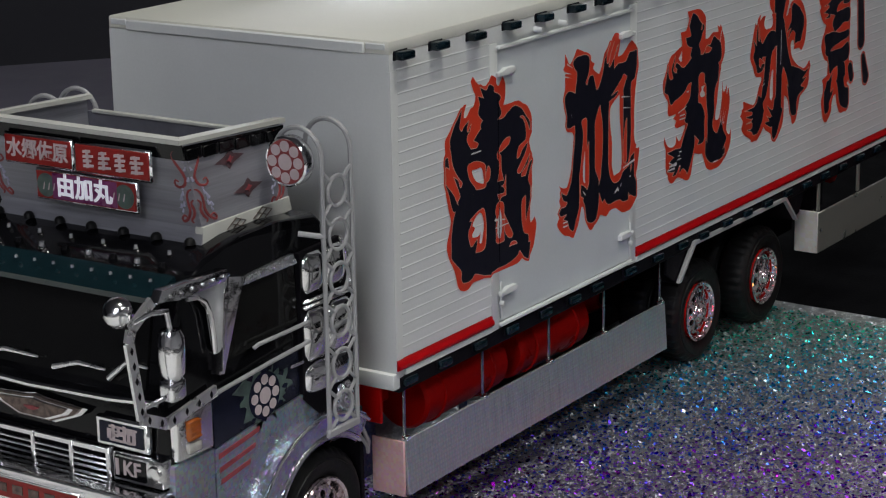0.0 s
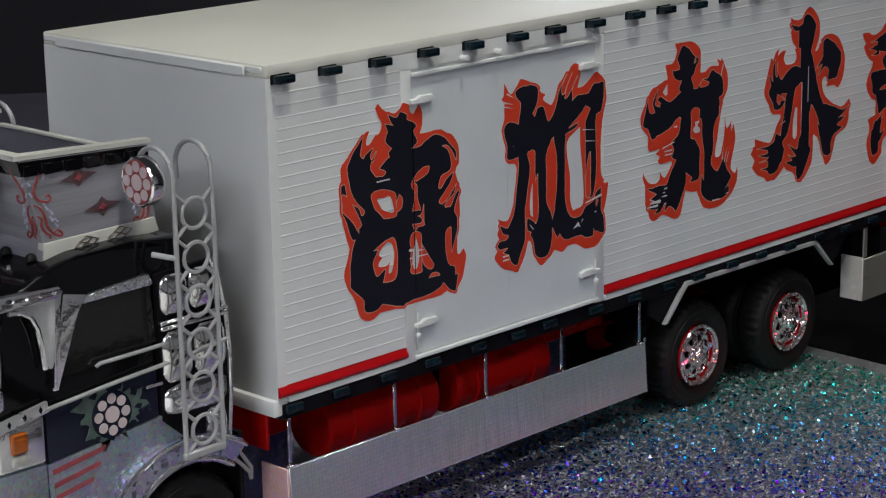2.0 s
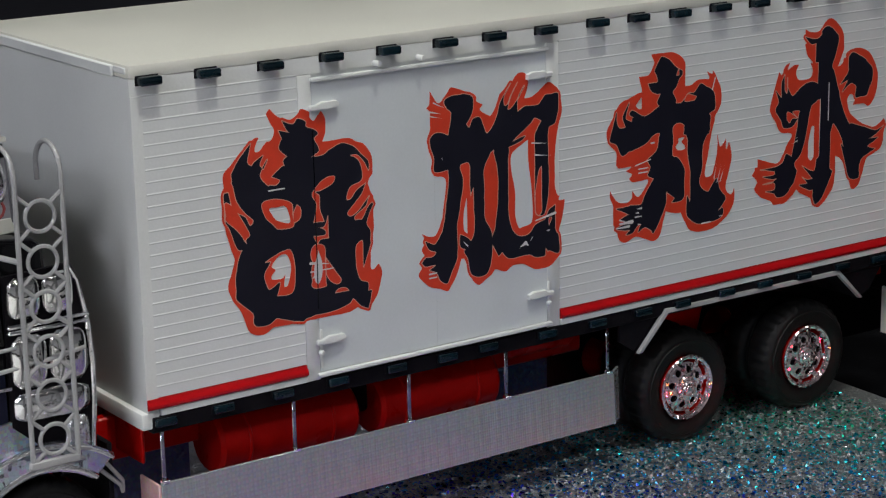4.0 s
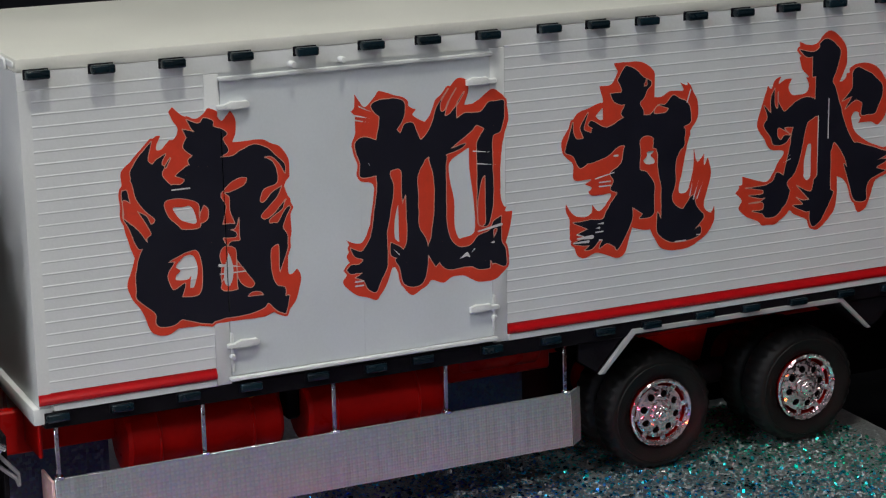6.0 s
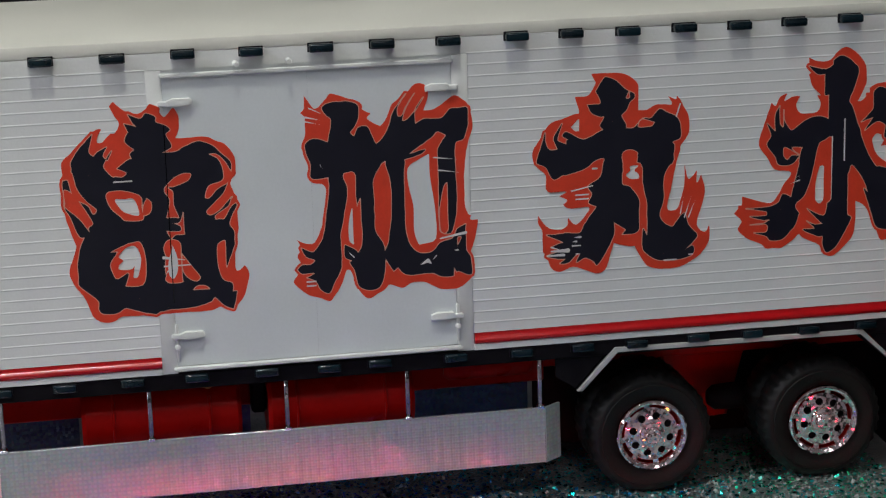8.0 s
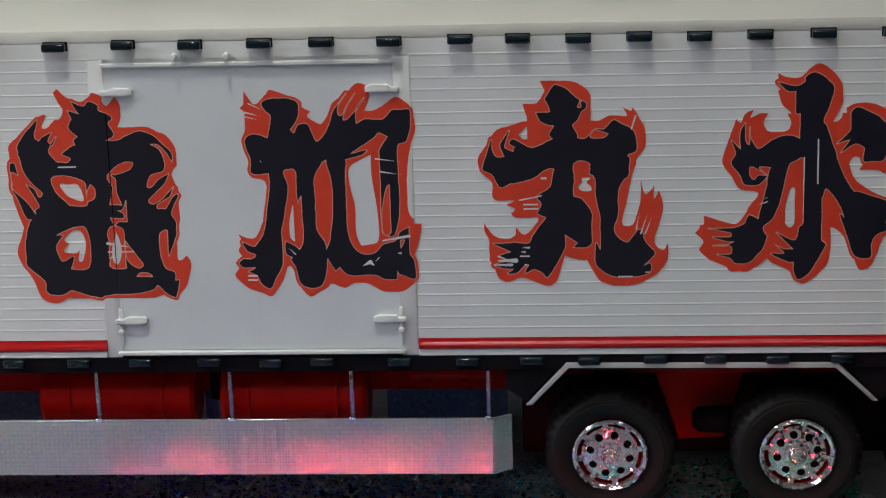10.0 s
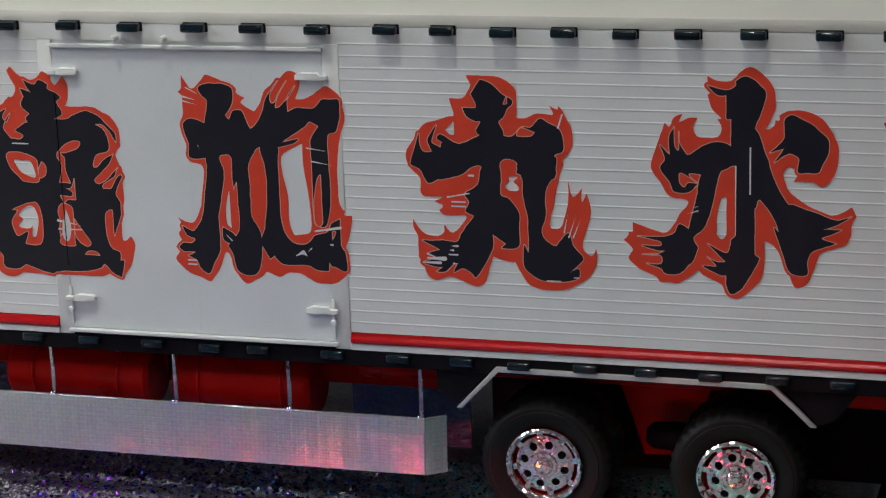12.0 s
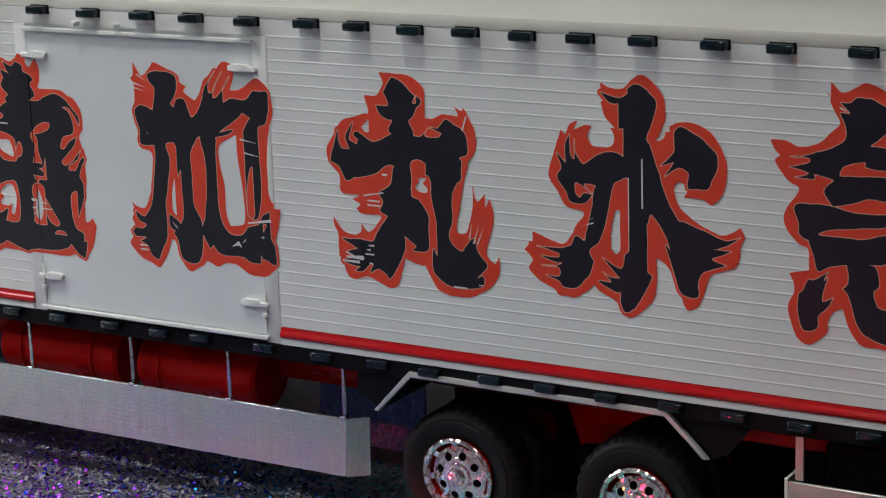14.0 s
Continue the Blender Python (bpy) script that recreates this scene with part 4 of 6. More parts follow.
part("edge_tube", tube([(-0.46, 0.13, 2.42), (-0.40, 0.13, 2.30), (-0.345, 0.12, 1.98), (-0.33, 0.11, 1.70), (-0.335, 0.11, 1.45), (-0.36, 0.12, 1.08)], 0.018, 8), CHROME, back)
for z in (2.045, 2.005):
    part("waist_bar", box(-0.93, -0.335, 0.085, 0.140, z, z + 0.030, 0.012), CHROME, back)
part("cab_back", box(-0.62, -0.46, 0.22, W - 0.22, 0.98, 2.30, 0.03), DARK, cab)

# corner lamp
lamp = part("corner_lamp", box(-2.262, -1.885, 0.128, 0.30, 1.325, 1.672, 0.030, seg=3), CHROME, cab, "chrome corner lamp housing")
part("clear_lens", box(-2.165, -2.035, 0.104, 0.150, 1.365, 1.440, 0.020, seg=2), CLEAR, lamp, "clear lower lens")
part("amber_lens", box(-2.165, -2.035, 0.100, 0.150, 1.443, 1.590, 0.028, seg=3), AMBER, lamp, "ribbed amber lens")
for z in (1.465, 1.50, 1.535, 1.57):
    part("lens_rib", box(-2.155, -2.045, 0.096, 0.101, z, z + 0.014, 0.003), AMBER, lamp)
part("corner_film", box(-2.285, -1.880, 0.138, 0.30, 0.80, 1.318, 0.02, seg=2), LOWER_FILM, cab, "holographic bumper corner")

# front: trim, badge, plates, grille, bumper
part("front_strip", tube([(-2.315, 0.22, 1.735), (-2.345, 0.60, 1.715), (-2.355, 1.29, 1.70), (-2.345, 1.98, 1.715), (-2.315, 2.36, 1.735)], 0.024, 8), CHROME, cab, "chrome strip under the windscreen")
for y0, y1, dz in ((0.62, 0.30, 0.10), (1.10, 0.66, 0.03), (1.80, 1.25, 0.02)):
    part("wiper", tube([(-2.325, y0, 1.84), (-2.325, (y0 + y1) / 2, 1.875 + dz), (-2.31, y1, 1.86 + dz)], [0.020, 0.016, 0.010], 6), SATIN, cab, "chrome wiper arm")


def badge(scale, depth, mat, parent, name):
    pts = [(0.46, 0.055), (0.10, 0.075), (0.0, 0.092), (-0.10, 0.075), (-0.46, 0.055), (-0.40, 0.0), (-0.17, -0.085), (0.17, -0.085), (0.40, 0.0)]
    return part(name, slab([(-2.305 - depth, 1.27 + y * scale, 1.545 + z * scale) for y, z in pts], -0.016), mat, parent)


wing = badge(1.0, 0.030, CHROME, cab, "wing_badge")
badge(0.88, 0.050, BRONZE, wing, "field")
badge(0.78, 0.058, CHROME, wing, "inner_rim")
badge(0.66, 0.070, BRONZE, wing, "inlay")
badge(0.15, 0.080, MAROON, wing, "shield")
plate = part("front_plate", box(-2.352, -2.30, 0.285, 0.735, 1.385, 1.590, 0.014), CHROME, cab, "chrome-framed sign plate")
part("face", box(-2.358, -2.352, 0.325, 0.695, 1.418, 1.557), NAVY, plate)
for y, z, w, h in ((0.40, 1.49, 0.016, 0.095), (0.44, 1.52, 0.026, 0.030), (0.445, 1.475, 0.014, 0.085), (0.48, 1.50, 0.014, 0.105), (0.515, 1.49, 0.026, 0.026), (0.53, 1.52, 0.014, 0.050), (0.56, 1.48, 0.030, 0.022), (0.575, 1.50, 0.014, 0.100), (0.61, 1.485, 0.018, 0.070), (0.49, 1.535, 0.12, 0.016), (0.50, 1.445, 0.11, 0.018), (0.50, 1.505, 0.10, 0.012)):
    part("bar", box(-2.364, -2.358, y - w, y + w, z - h / 2, z + h / 2, 0.003), PINK, plate)
grille = part("grille", box(-2.335, -2.28, 0.60, 1.98, 1.185, 1.370, 0.010), DARK, cab, "chrome slatted grille")
for z in (1.365, 1.305, 1.265, 1.225, 1.180):
    part("slat", box(-2.385, -2.335, 0.60, 1.98, z - (0.020 if z > 1.36 else 0.009), z + (0.020 if z > 1.36 else 0.009), 0.006), CHROME, grille)
for y in (0.61, 0.93, 1.27, 1.62, 1.97):
    part("divider", box(-2.395, -2.335, y - 0.018, y + 0.018, 1.165, 1.392, 0.006), CHROME, grille)
head = part("headlight_panel", box(-2.375, -2.28, 0.16, 0.585, 1.180, 1.372, 0.016, seg=2), CHROME, cab, "chrome headlight panel with white letters")
part("name_field", box(-2.382, -2.375, 0.300, 0.560, 1.205, 1.345), BLACK, head)
part("bar", prism([(-2.388, 1.225), (-2.382, 1.225), (-2.382, 1.335), (-2.388, 1.335)], 0.520, 0.548), PINK, head)
FRONT = Matrix(((0, 0, -1, 0), (-1, 0, 0, 0), (0, 1, 0, 0), (0, 0, 0, 1)))
words("letters", "KF", 0.135, Matrix.Translation((-2.386, 0.410, 1.277)) @ FRONT, PINK, head, "white letters")
part("head_lamp", lathe([(0.0, -0.02), (0.05, -0.016), (0.062, 0.0), (0.062, 0.03)], -2.378, 0.225, 1.275, 20, axis="x"), CHROME, head)
bumper = part("bumper", box(-2.49, -2.28, 0.125, W - 0.125, 0.70, 1.150, 0.040, seg=3), CHROME, cab, "deep chrome bumper")
part("bumper_lip", box(-2.56, -2.30, 0.16, W - 0.16, 1.120, 1.165, 0.016, seg=2), CHROME, bumper)
text_panel = part("name_board", box(-2.535, -2.488, 0.74, 1.86, 0.925, 1.095, 0.010), CHROME, bumper, "red name board with pale bars")
part("face", box(-2.541, -2.535, 0.765, 1.835, 0.945, 1.075), BOARD_RED, text_panel)
for k in range(7):
    y = 0.85 + k * 0.145
    part("bar", box(-2.547, -2.541, y - 0.045, y + 0.045, 0.985, 1.045), BRONZE, text_panel)
part("fog_lamp", box(-2.525, -2.488, 0.24, 0.62, 0.93, 1.08, 0.02, seg=2), BOARD_RED, bumper, "red front lamp")

# mirrors on a pierced chrome stay
def strap(points, width, y0, y1):
    bm = bmesh.new()
    for (ax, az), (bx, bz) in zip(points, points[1:]):
        d = Vector((bx - ax, bz - az)).normalized()
        nx, nz = -d.y * width / 2, d.x * width / 2
        prism([(ax + nx, az + nz), (bx + nx, bz + nz), (bx - nx, bz - nz), (ax - nx, az - nz)], y0, y1, bm)
    return bm


STAY = [(-2.44, 2.46), (-2.64, 2.33), (-2.665, 2.25), (-2.585, 1.74), (-2.36, 1.635), (-1.87, 1.715)]
stay = part("mirror_stay", strap(STAY, 0.075, 0.105, 0.130), SATIN, cab, "pierced chrome mirror stay")
for (ax, az), (bx, bz), count in ((STAY[2], STAY[3], 5), (STAY[3], STAY[4], 2), (STAY[4], STAY[5], 4)):
    for k in range(count):
        t = (k + 0.5) / count
        x, z = ax + t * (bx - ax), az + t * (bz - az)
        part("slot", prism([(x - 0.014, z), (x, z + 0.026), (x + 0.014, z), (x, z - 0.026)], 0.100, 0.106), DARK, stay)
mirror = part("mirror", lathe([(0.0, -0.175), (0.055, -0.165), (0.082, -0.125), (0.088, 0.0), (0.084, 0.11), (0.062, 0.155), (0.0, 0.168)], -2.315, 0.085, 2.095, 24, axis="z"), CHROME, cab, "rounded chrome mirror")
part("mirror_arm", tube([(-2.62, 0.12, 2.37), (-2.48, 0.10, 2.395), (-2.34, 0.085, 2.375), (-2.318, 0.085, 2.25)], 0.020, 8), CHROME, mirror)
small = part("mirror", box(-2.395, -2.235, 0.03, 0.15, 1.785, 1.935, 0.035, seg=3), CHROME, cab, "small square chrome mirror")
part("mirror_arm", tube([(-2.56, 0.115, 1.80), (-2.40, 0.09, 1.825)], 0.016, 8), CHROME, small)
part("round_mirror", lathe([(0.0, -0.10), (0.05, -0.088), (0.088, -0.05), (0.104, 0.0), (0.096, 0.04), (0.06, 0.06), (0.0, 0.062)], -2.50, 0.345, 2.366, 28, axis="x"), CHROME, cab, "round convex chrome mirror")
part("mirror_arm", tube([(-2.45, 0.34, 2.34), (-2.53, 0.22, 2.36), (-2.62, 0.12, 2.355)], 0.018, 8), CHROME, cab)

# ---- ladder of rings, one on each side ----
def ladder(y, turn):
    bm = bmesh.new()
    for x in (-0.872, -0.545):
        line = [(x, y, 1.14), (x, y, 2.0), (x, y, 3.04)] + [(x, y + turn * (0.19 - 0.19 * math.cos(radians(a))), 3.075 + 0.185 * math.sin(radians(a))) for a in range(0, 181, 15)]
        tube(line + [(x, y + turn * 0.375, 2.97)], 0.018, 8, False, bm)
    frame_ = part("ladder", bm, LADDER, cab, "pale grey ornamental ladder of rings")
    for k in range(6):
        z = 2.815 - 0.305 * k
        ring = part("ring", tube([(-0.708 + 0.104 * math.cos(2 * math.pi * i / 24), y, z + 0.104 * math.sin(2 * math.pi * i / 24)) for i in range(24)], 0.015, 6, True), LADDER, frame_)
        for sx in (-1, 1):
            for sz in (-1, 1):
                part("strut", tube([(-0.708 + sx * 0.072, y, z + sz * 0.075), (-0.708 + sx * 0.163, y, z + sz * 0.155)], 0.014, 6), LADDER, frame_)
    part("top_bracket", tube([(-0.872, y, 2.53), (-0.97, y + turn * 0.14, 2.555)], 0.020, 8), LADDER, frame_)
    for d in (0.0, 0.06):
        part("foot_rail", tube([(-0.60 + d, y, 1.13 + d), (-0.44 + d, y + turn * 0.14, 1.05 + d), (-0.15 + 0.3 * d, y + turn * 0.21, 0.77 + 0.5 * d), (-0.13, y + turn * 0.22, 0.71)], 0.015, 6), LADDER, frame_)
    part("foot_plate", box(-0.90, -0.53, y - 0.02, y + 0.02, 1.10, 1.16, 0.012), LADDER, frame_)


ladder(-0.04, 1)
ladder(W + 0.04, -1)

# round lamp with a flower face
horn = part("round_lamp", lathe([(0.0, -0.055), (0.150, -0.055), (0.160, -0.062), (0.172, -0.050), (0.172, 0.03), (0.15, 0.06), (0.0, 0.07)], -0.975, 0.135, 3.055, 36, axis="x"), CHROME, cab, "round chrome lamp with red flower face")
part("face", lathe([(0.0, -0.004), (0.150, -0.004), (0.150, 0.0)], -1.031, 0.135, 3.055, 32, axis="x"), PAINT_RED, horn)
for k in range(9):
    a = 2 * math.pi * k / 8
    c, r = (0.0, 0.056) if k == 8 else (0.107, 0.038)
    part("petal", lathe([(0.0, -0.002), (r, -0.002), (r, 0.002)], -1.037, 0.135 + c * math.cos(a), 3.055 + c * math.sin(a), 18, axis="x"), PINK, horn)

# ---- roof sign: an open box with painted panels ----
SY0, SY1 = 0.385, 2.13


def quad_wall(name, a, b, c, d, mat, label=""):
    return part(name, slab([a, b, c, d], -0.03), mat, sign, label)


sign = part("roof_sign", box(-1.56, -0.76, SY0 + 0.04, SY1 - 0.04, 2.66, 2.92), INSIDE, truck, "open grey roof sign box with red painted panels")
quad_wall("side_panel", (-1.643, SY0, 2.69), (-1.803, SY0, 3.29), (-0.765, SY0, 3.24), (-0.735, SY0, 2.69), GRAIN)
quad_wall("side_panel", (-0.735, SY1, 2.69), (-0.765, SY1, 3.24), (-1.803, SY1, 3.29), (-1.643, SY1, 2.69), GRAIN)
quad_wall("front_panel", (-1.615, SY1, 2.69), (-1.775, SY1, 3.29), (-1.775, SY0, 3.29), (-1.615, SY0, 2.69), GRAIN)
quad_wall("back_panel", (-0.735, SY0, 2.69), (-0.765, SY0, 3.16), (-0.765, SY1, 3.16), (-0.735, SY1, 2.69), INSIDE)
part("front_rim", slab([(-1.835, SY0 - 0.03, 3.295), (-1.745, SY0 + 0.05, 3.295), (-1.745, SY1 - 0.05, 3.295), (-1.835, SY1 + 0.03, 3.295)], 0.032), IVORY, sign, "ivory top rim")
for s, y in ((1, SY0), (-1, SY1)):
    part("side_rim", slab([(-1.835, y - s * 0.03, 3.296), (-1.745, y + s * 0.05, 3.296), (-0.745, y + s * 0.04, 3.248), (-0.735, y - s * 0.03, 3.248)][::-s], 0.030), IVORY, sign, "ivory top rim")
    for k in range(6):
        x = -1.70 + k * 0.165
        zz = 3.225 - (x + 1.75) * 0.045
        part("edge_lamp", box(x - 0.076, x + 0.076, y - s * 0.036 - 0.003, y - s * 0.036 + 0.003, zz - 0.040, zz + 0.038, 0.008), BLACK, sign)
for y in (SY0 - 0.0355, SY1 + 0.0315):
    part("side_band", prism([(-1.790, 3.195), (-1.800, 3.285), (-0.765, 3.236), (-0.762, 3.146)], y, y + 0.004), BLACK, sign, "black band under the rim")
part("back_rim", box(-0.79, -0.745, SY0 + 0.06, SY1 - 0.06, 3.155, 3.180, 0.006), IVORY, sign)
part("front_band", slab([(-1.786, SY0 - 0.03, 3.185), (-1.786, SY1 + 0.03, 3.185), (-1.815, SY1 + 0.03, 3.29), (-1.815, SY0 - 0.03, 3.29)], 0.012), BLACK, sign)
base = part("base_trim", prism([(-1.660, 2.722), (-0.745, 2.735), (-0.715, 2.635), (-1.10, 2.602), (-1.680, 2.578)], SY0 - 0.050, SY0 + 0.02, None, 0.008), IVORY, sign, "flared ivory base trim")
part("trim", slab([(-1.652, SY1, 2.720), (-1.652, SY0 - 0.045, 2.720), (-1.70, SY0 - 0.049, 2.575), (-1.70, SY1 + 0.045, 2.575)], 0.02), GRAIN, base)


def diamond(x, z, a, b, mat, y, parent):
    return part("diamond", prism([(x - a, z - 0.01), (x - a * 0.25, z + b * 0.45), (x, z + b), (x + a * 0.25, z + b * 0.5), (x + a, z + 0.01), (x + a * 0.25, z - b * 0.45), (x, z - b), (x - a * 0.25, z - b * 0.5)], y - 0.006, y), mat, parent)


for x, z in ((-1.345, 3.115), (-1.165, 2.885)):
    d = diamond(x, z, 0.150, 0.066, DUSKY, SY0 - 0.030, sign)
    diamond(x, z, 0.035, 0.026, MAROON, SY0 - 0.037, d)


def lozenge(x, z, parent):
    """A dark outlined lozenge with a cross through it."""
    a, b, r = 0.100, 0.046, 0.0050
    y = SY0 - 0.052
    rim = part("diamond", tube([(x - a, y, z - 0.012), (x, y, z + b), (x + a, y, z + 0.012), (x, y, z - b)], r, 5, True), BRONZE, parent, "dark lozenge outline")
    part("cross_bar", tube([(x - a * 0.55, y, z + b * 0.4), (x + a * 0.55, y, z - b * 0.4)], r * 0.8, 5), BRONZE, rim)
    part("cross_bar", tube([(x - a * 0.45, y, z - b * 0.55), (x + a * 0.45, y, z + b * 0.55)], r * 0.8, 5), BRONZE, rim)


lozenge(-1.325, 2.668, base)
lozenge(-1.045, 2.682, base)


def flow(points, steps=5):
    """A smooth line through the points."""
    pts = [Vector(p) for p in points]
    out = []
    for i in range(len(pts) - 1):
        p0, p1, p2, p3 = pts[max(i - 1, 0)], pts[i], pts[i + 1], pts[min(i + 2, len(pts) - 1)]
        for k in range(steps):
            t = k / steps
            out.append(0.5 * ((2 * p1) + (p2 - p0) * t + (2 * p0 - 5 * p1 + 4 * p2 - p3) * t * t + (3 * p1 - p0 - 3 * p2 + p3) * t ** 3))
    return out + [pts[-1]]


def scroll(place):
    """Painted tendrils beside a corner of the sign; place() turns reach and height into a point."""
    for pts in (((0.06, 3.255), (0.10, 3.268), (0.127, 3.235), (0.110, 3.185), (0.060, 3.12), (0.045, 3.075), (0.070, 3.030), (0.125, 3.012), (0.160, 3.032), (0.148, 3.060), (0.118, 3.050)),
                ((0.015, 3.005), (0.045, 2.992), (0.070, 2.955), (0.074, 2.90), (0.072, 2.85), (0.100, 2.80), (0.150, 2.768), (0.168, 2.788), (0.140, 2.812), (0.112, 2.795)),
                ((0.020, 2.93), (0.045, 2.905), (0.030, 2.86), (0.045, 2.815), (0.075, 2.785), (0.060, 2.765))):
        line = [place(p.x, p.y - 0.02) for p in flow([(u, z, 0) for u, z in pts], 4)]
        n = len(line)
        part("scroll", tube(line, [0.004 + 0.007 * math.sin(math.pi * (0.08 + 0.86 * i / (n - 1))) for i in range(n)], 5), PAINT_RED, sign, "red painted tendril")
    for u, z, r in ((0.105, 2.955, 0.012), (0.128, 2.922, 0.014), (0.118, 2.878, 0.013), (0.150, 2.862, 0.012), (0.142, 2.828, 0.010), (0.022, 3.19, 0.009), (0.028, 3.13, 0.010), (0.018, 3.06, 0.012), (0.095, 2.99, 0.009)):
        part("painted_dot", tube([place(u - 0.006, z + r), place(u + 0.006, z - r * 1.3)], [r * 0.5, r], 6), DUSK_BLUE, sign)


def front_face(z):
    return -1.646 - (z - 2.69) * 0.2667


scroll(lambda u, z: (front_face(z) + u, SY0 - 0.030, z))
scroll(lambda u, z: (front_face(z) - 0.001, SY0 - 0.030 + 0.85 * u, z))
scroll(lambda u, z: (front_face(z) - 0.001, SY1 + 0.030 - 0.85 * u, z))
scroll(lambda u, z: (-0.745 - u - (z - 2.69) * 0.05, SY0 - 0.030, z - 0.03))


def sign_board(y0, y1, z0, z1, x, mat, label):
    b = part("sign_board", box(x, x + 0.03, y0, y1, z0, z1, 0.012), CHROME, sign, label)
    part("face", box(x - 0.006, x, y0 + 0.018, y1 - 0.018, z0 + 0.018, z1 - 0.018, 0.002), mat, b)
    return b


b1 = sign_board(1.275, 1.905, 3.02, 3.235, -1.835, BOARD_RED, "red board with pale painted lettering")
words("letters", "水郷佐原", 0.140, Matrix.Translation((-1.844, 1.590, 3.128)) @ FRONT, PINK, b1, "pale lettering")
b2 = sign_board(0.595, 1.262, 3.02, 3.235, -1.840, BOARD_RED, "red board with pale painted bars")
for k in range(4):
    y = 1.135 - k * 0.14
    for dz, dy, w in ((0.048, 0.006, 0.040), (0.016, -0.004, 0.054), (-0.016, 0.004, 0.048), (-0.048, -0.006, 0.052)):
        w *= rg.uniform(0.75, 1.1)
        part("bar", slab([(-1.852, y + dy - w, 3.128 + dz - 0.004), (-1.852, y + dy + w, 3.128 + dz - 0.012), (-1.852, y + dy + w * 0.9, 3.128 + dz + 0.008), (-1.852, y + dy - w, 3.128 + dz + 0.013)], 0.006), PINK, b2)
    part("bar", slab([(-1.853, y - 0.012, 3.07), (-1.853, y + 0.008, 3.065), (-1.853, y + 0.012, 3.19), (-1.853, y - 0.008, 3.185)], 0.006), PINK, b2)
b3 = sign_board(0.755, 1.665, 2.785, 3.005, -1.80, BOARD_RED, "lit board with white lettering on violet")
part("field", box(-1.811, -1.806, 0.93, 1.50, 2.81, 2.985), VIOLET, b3)
for s in (0.905, 1.525):
    for k in range(3):
        part("fan", slab([(-1.817, s + 0.05 - 0.045 * k, 2.865), (-1.817, s + 0.06 - 0.045 * k, 2.865), (-1.817, s + 0.045 - 0.045 * k, 2.915), (-1.817, s + 0.038 - 0.045 * k, 2.915)], 0.003), PINK, b3)
for s in (0.865, 1.560):
    part("field_end", lathe([(0.0, -0.004), (0.082, -0.004), (0.082, 0.0)], -1.8055, s, 2.895, 20, axis="x"), GREEN, b3)
words("letters", "由加丸", 0.165, Matrix.Translation((-1.815, 1.215, 2.897)) @ FRONT, LIT, b3, "white lettering")
for k in range(7):
    y = 0.40 + k * 0.285
    part("cab_lamp", lathe([(0.0, 0.046), (0.020, 0.042), (0.034, 0.028), (0.040, 0.0)], -1.725, y, 2.618, 14, axis="z"), RUBBER, cab, "black roof marker lamp")
    part("cab_lamp_chrome", lathe([(0.0, 0.03), (0.014, 0.026), (0.02, 0.0)], -1.86, y + 0.06, 2.575, 10, axis="z"), CHROME, cab)


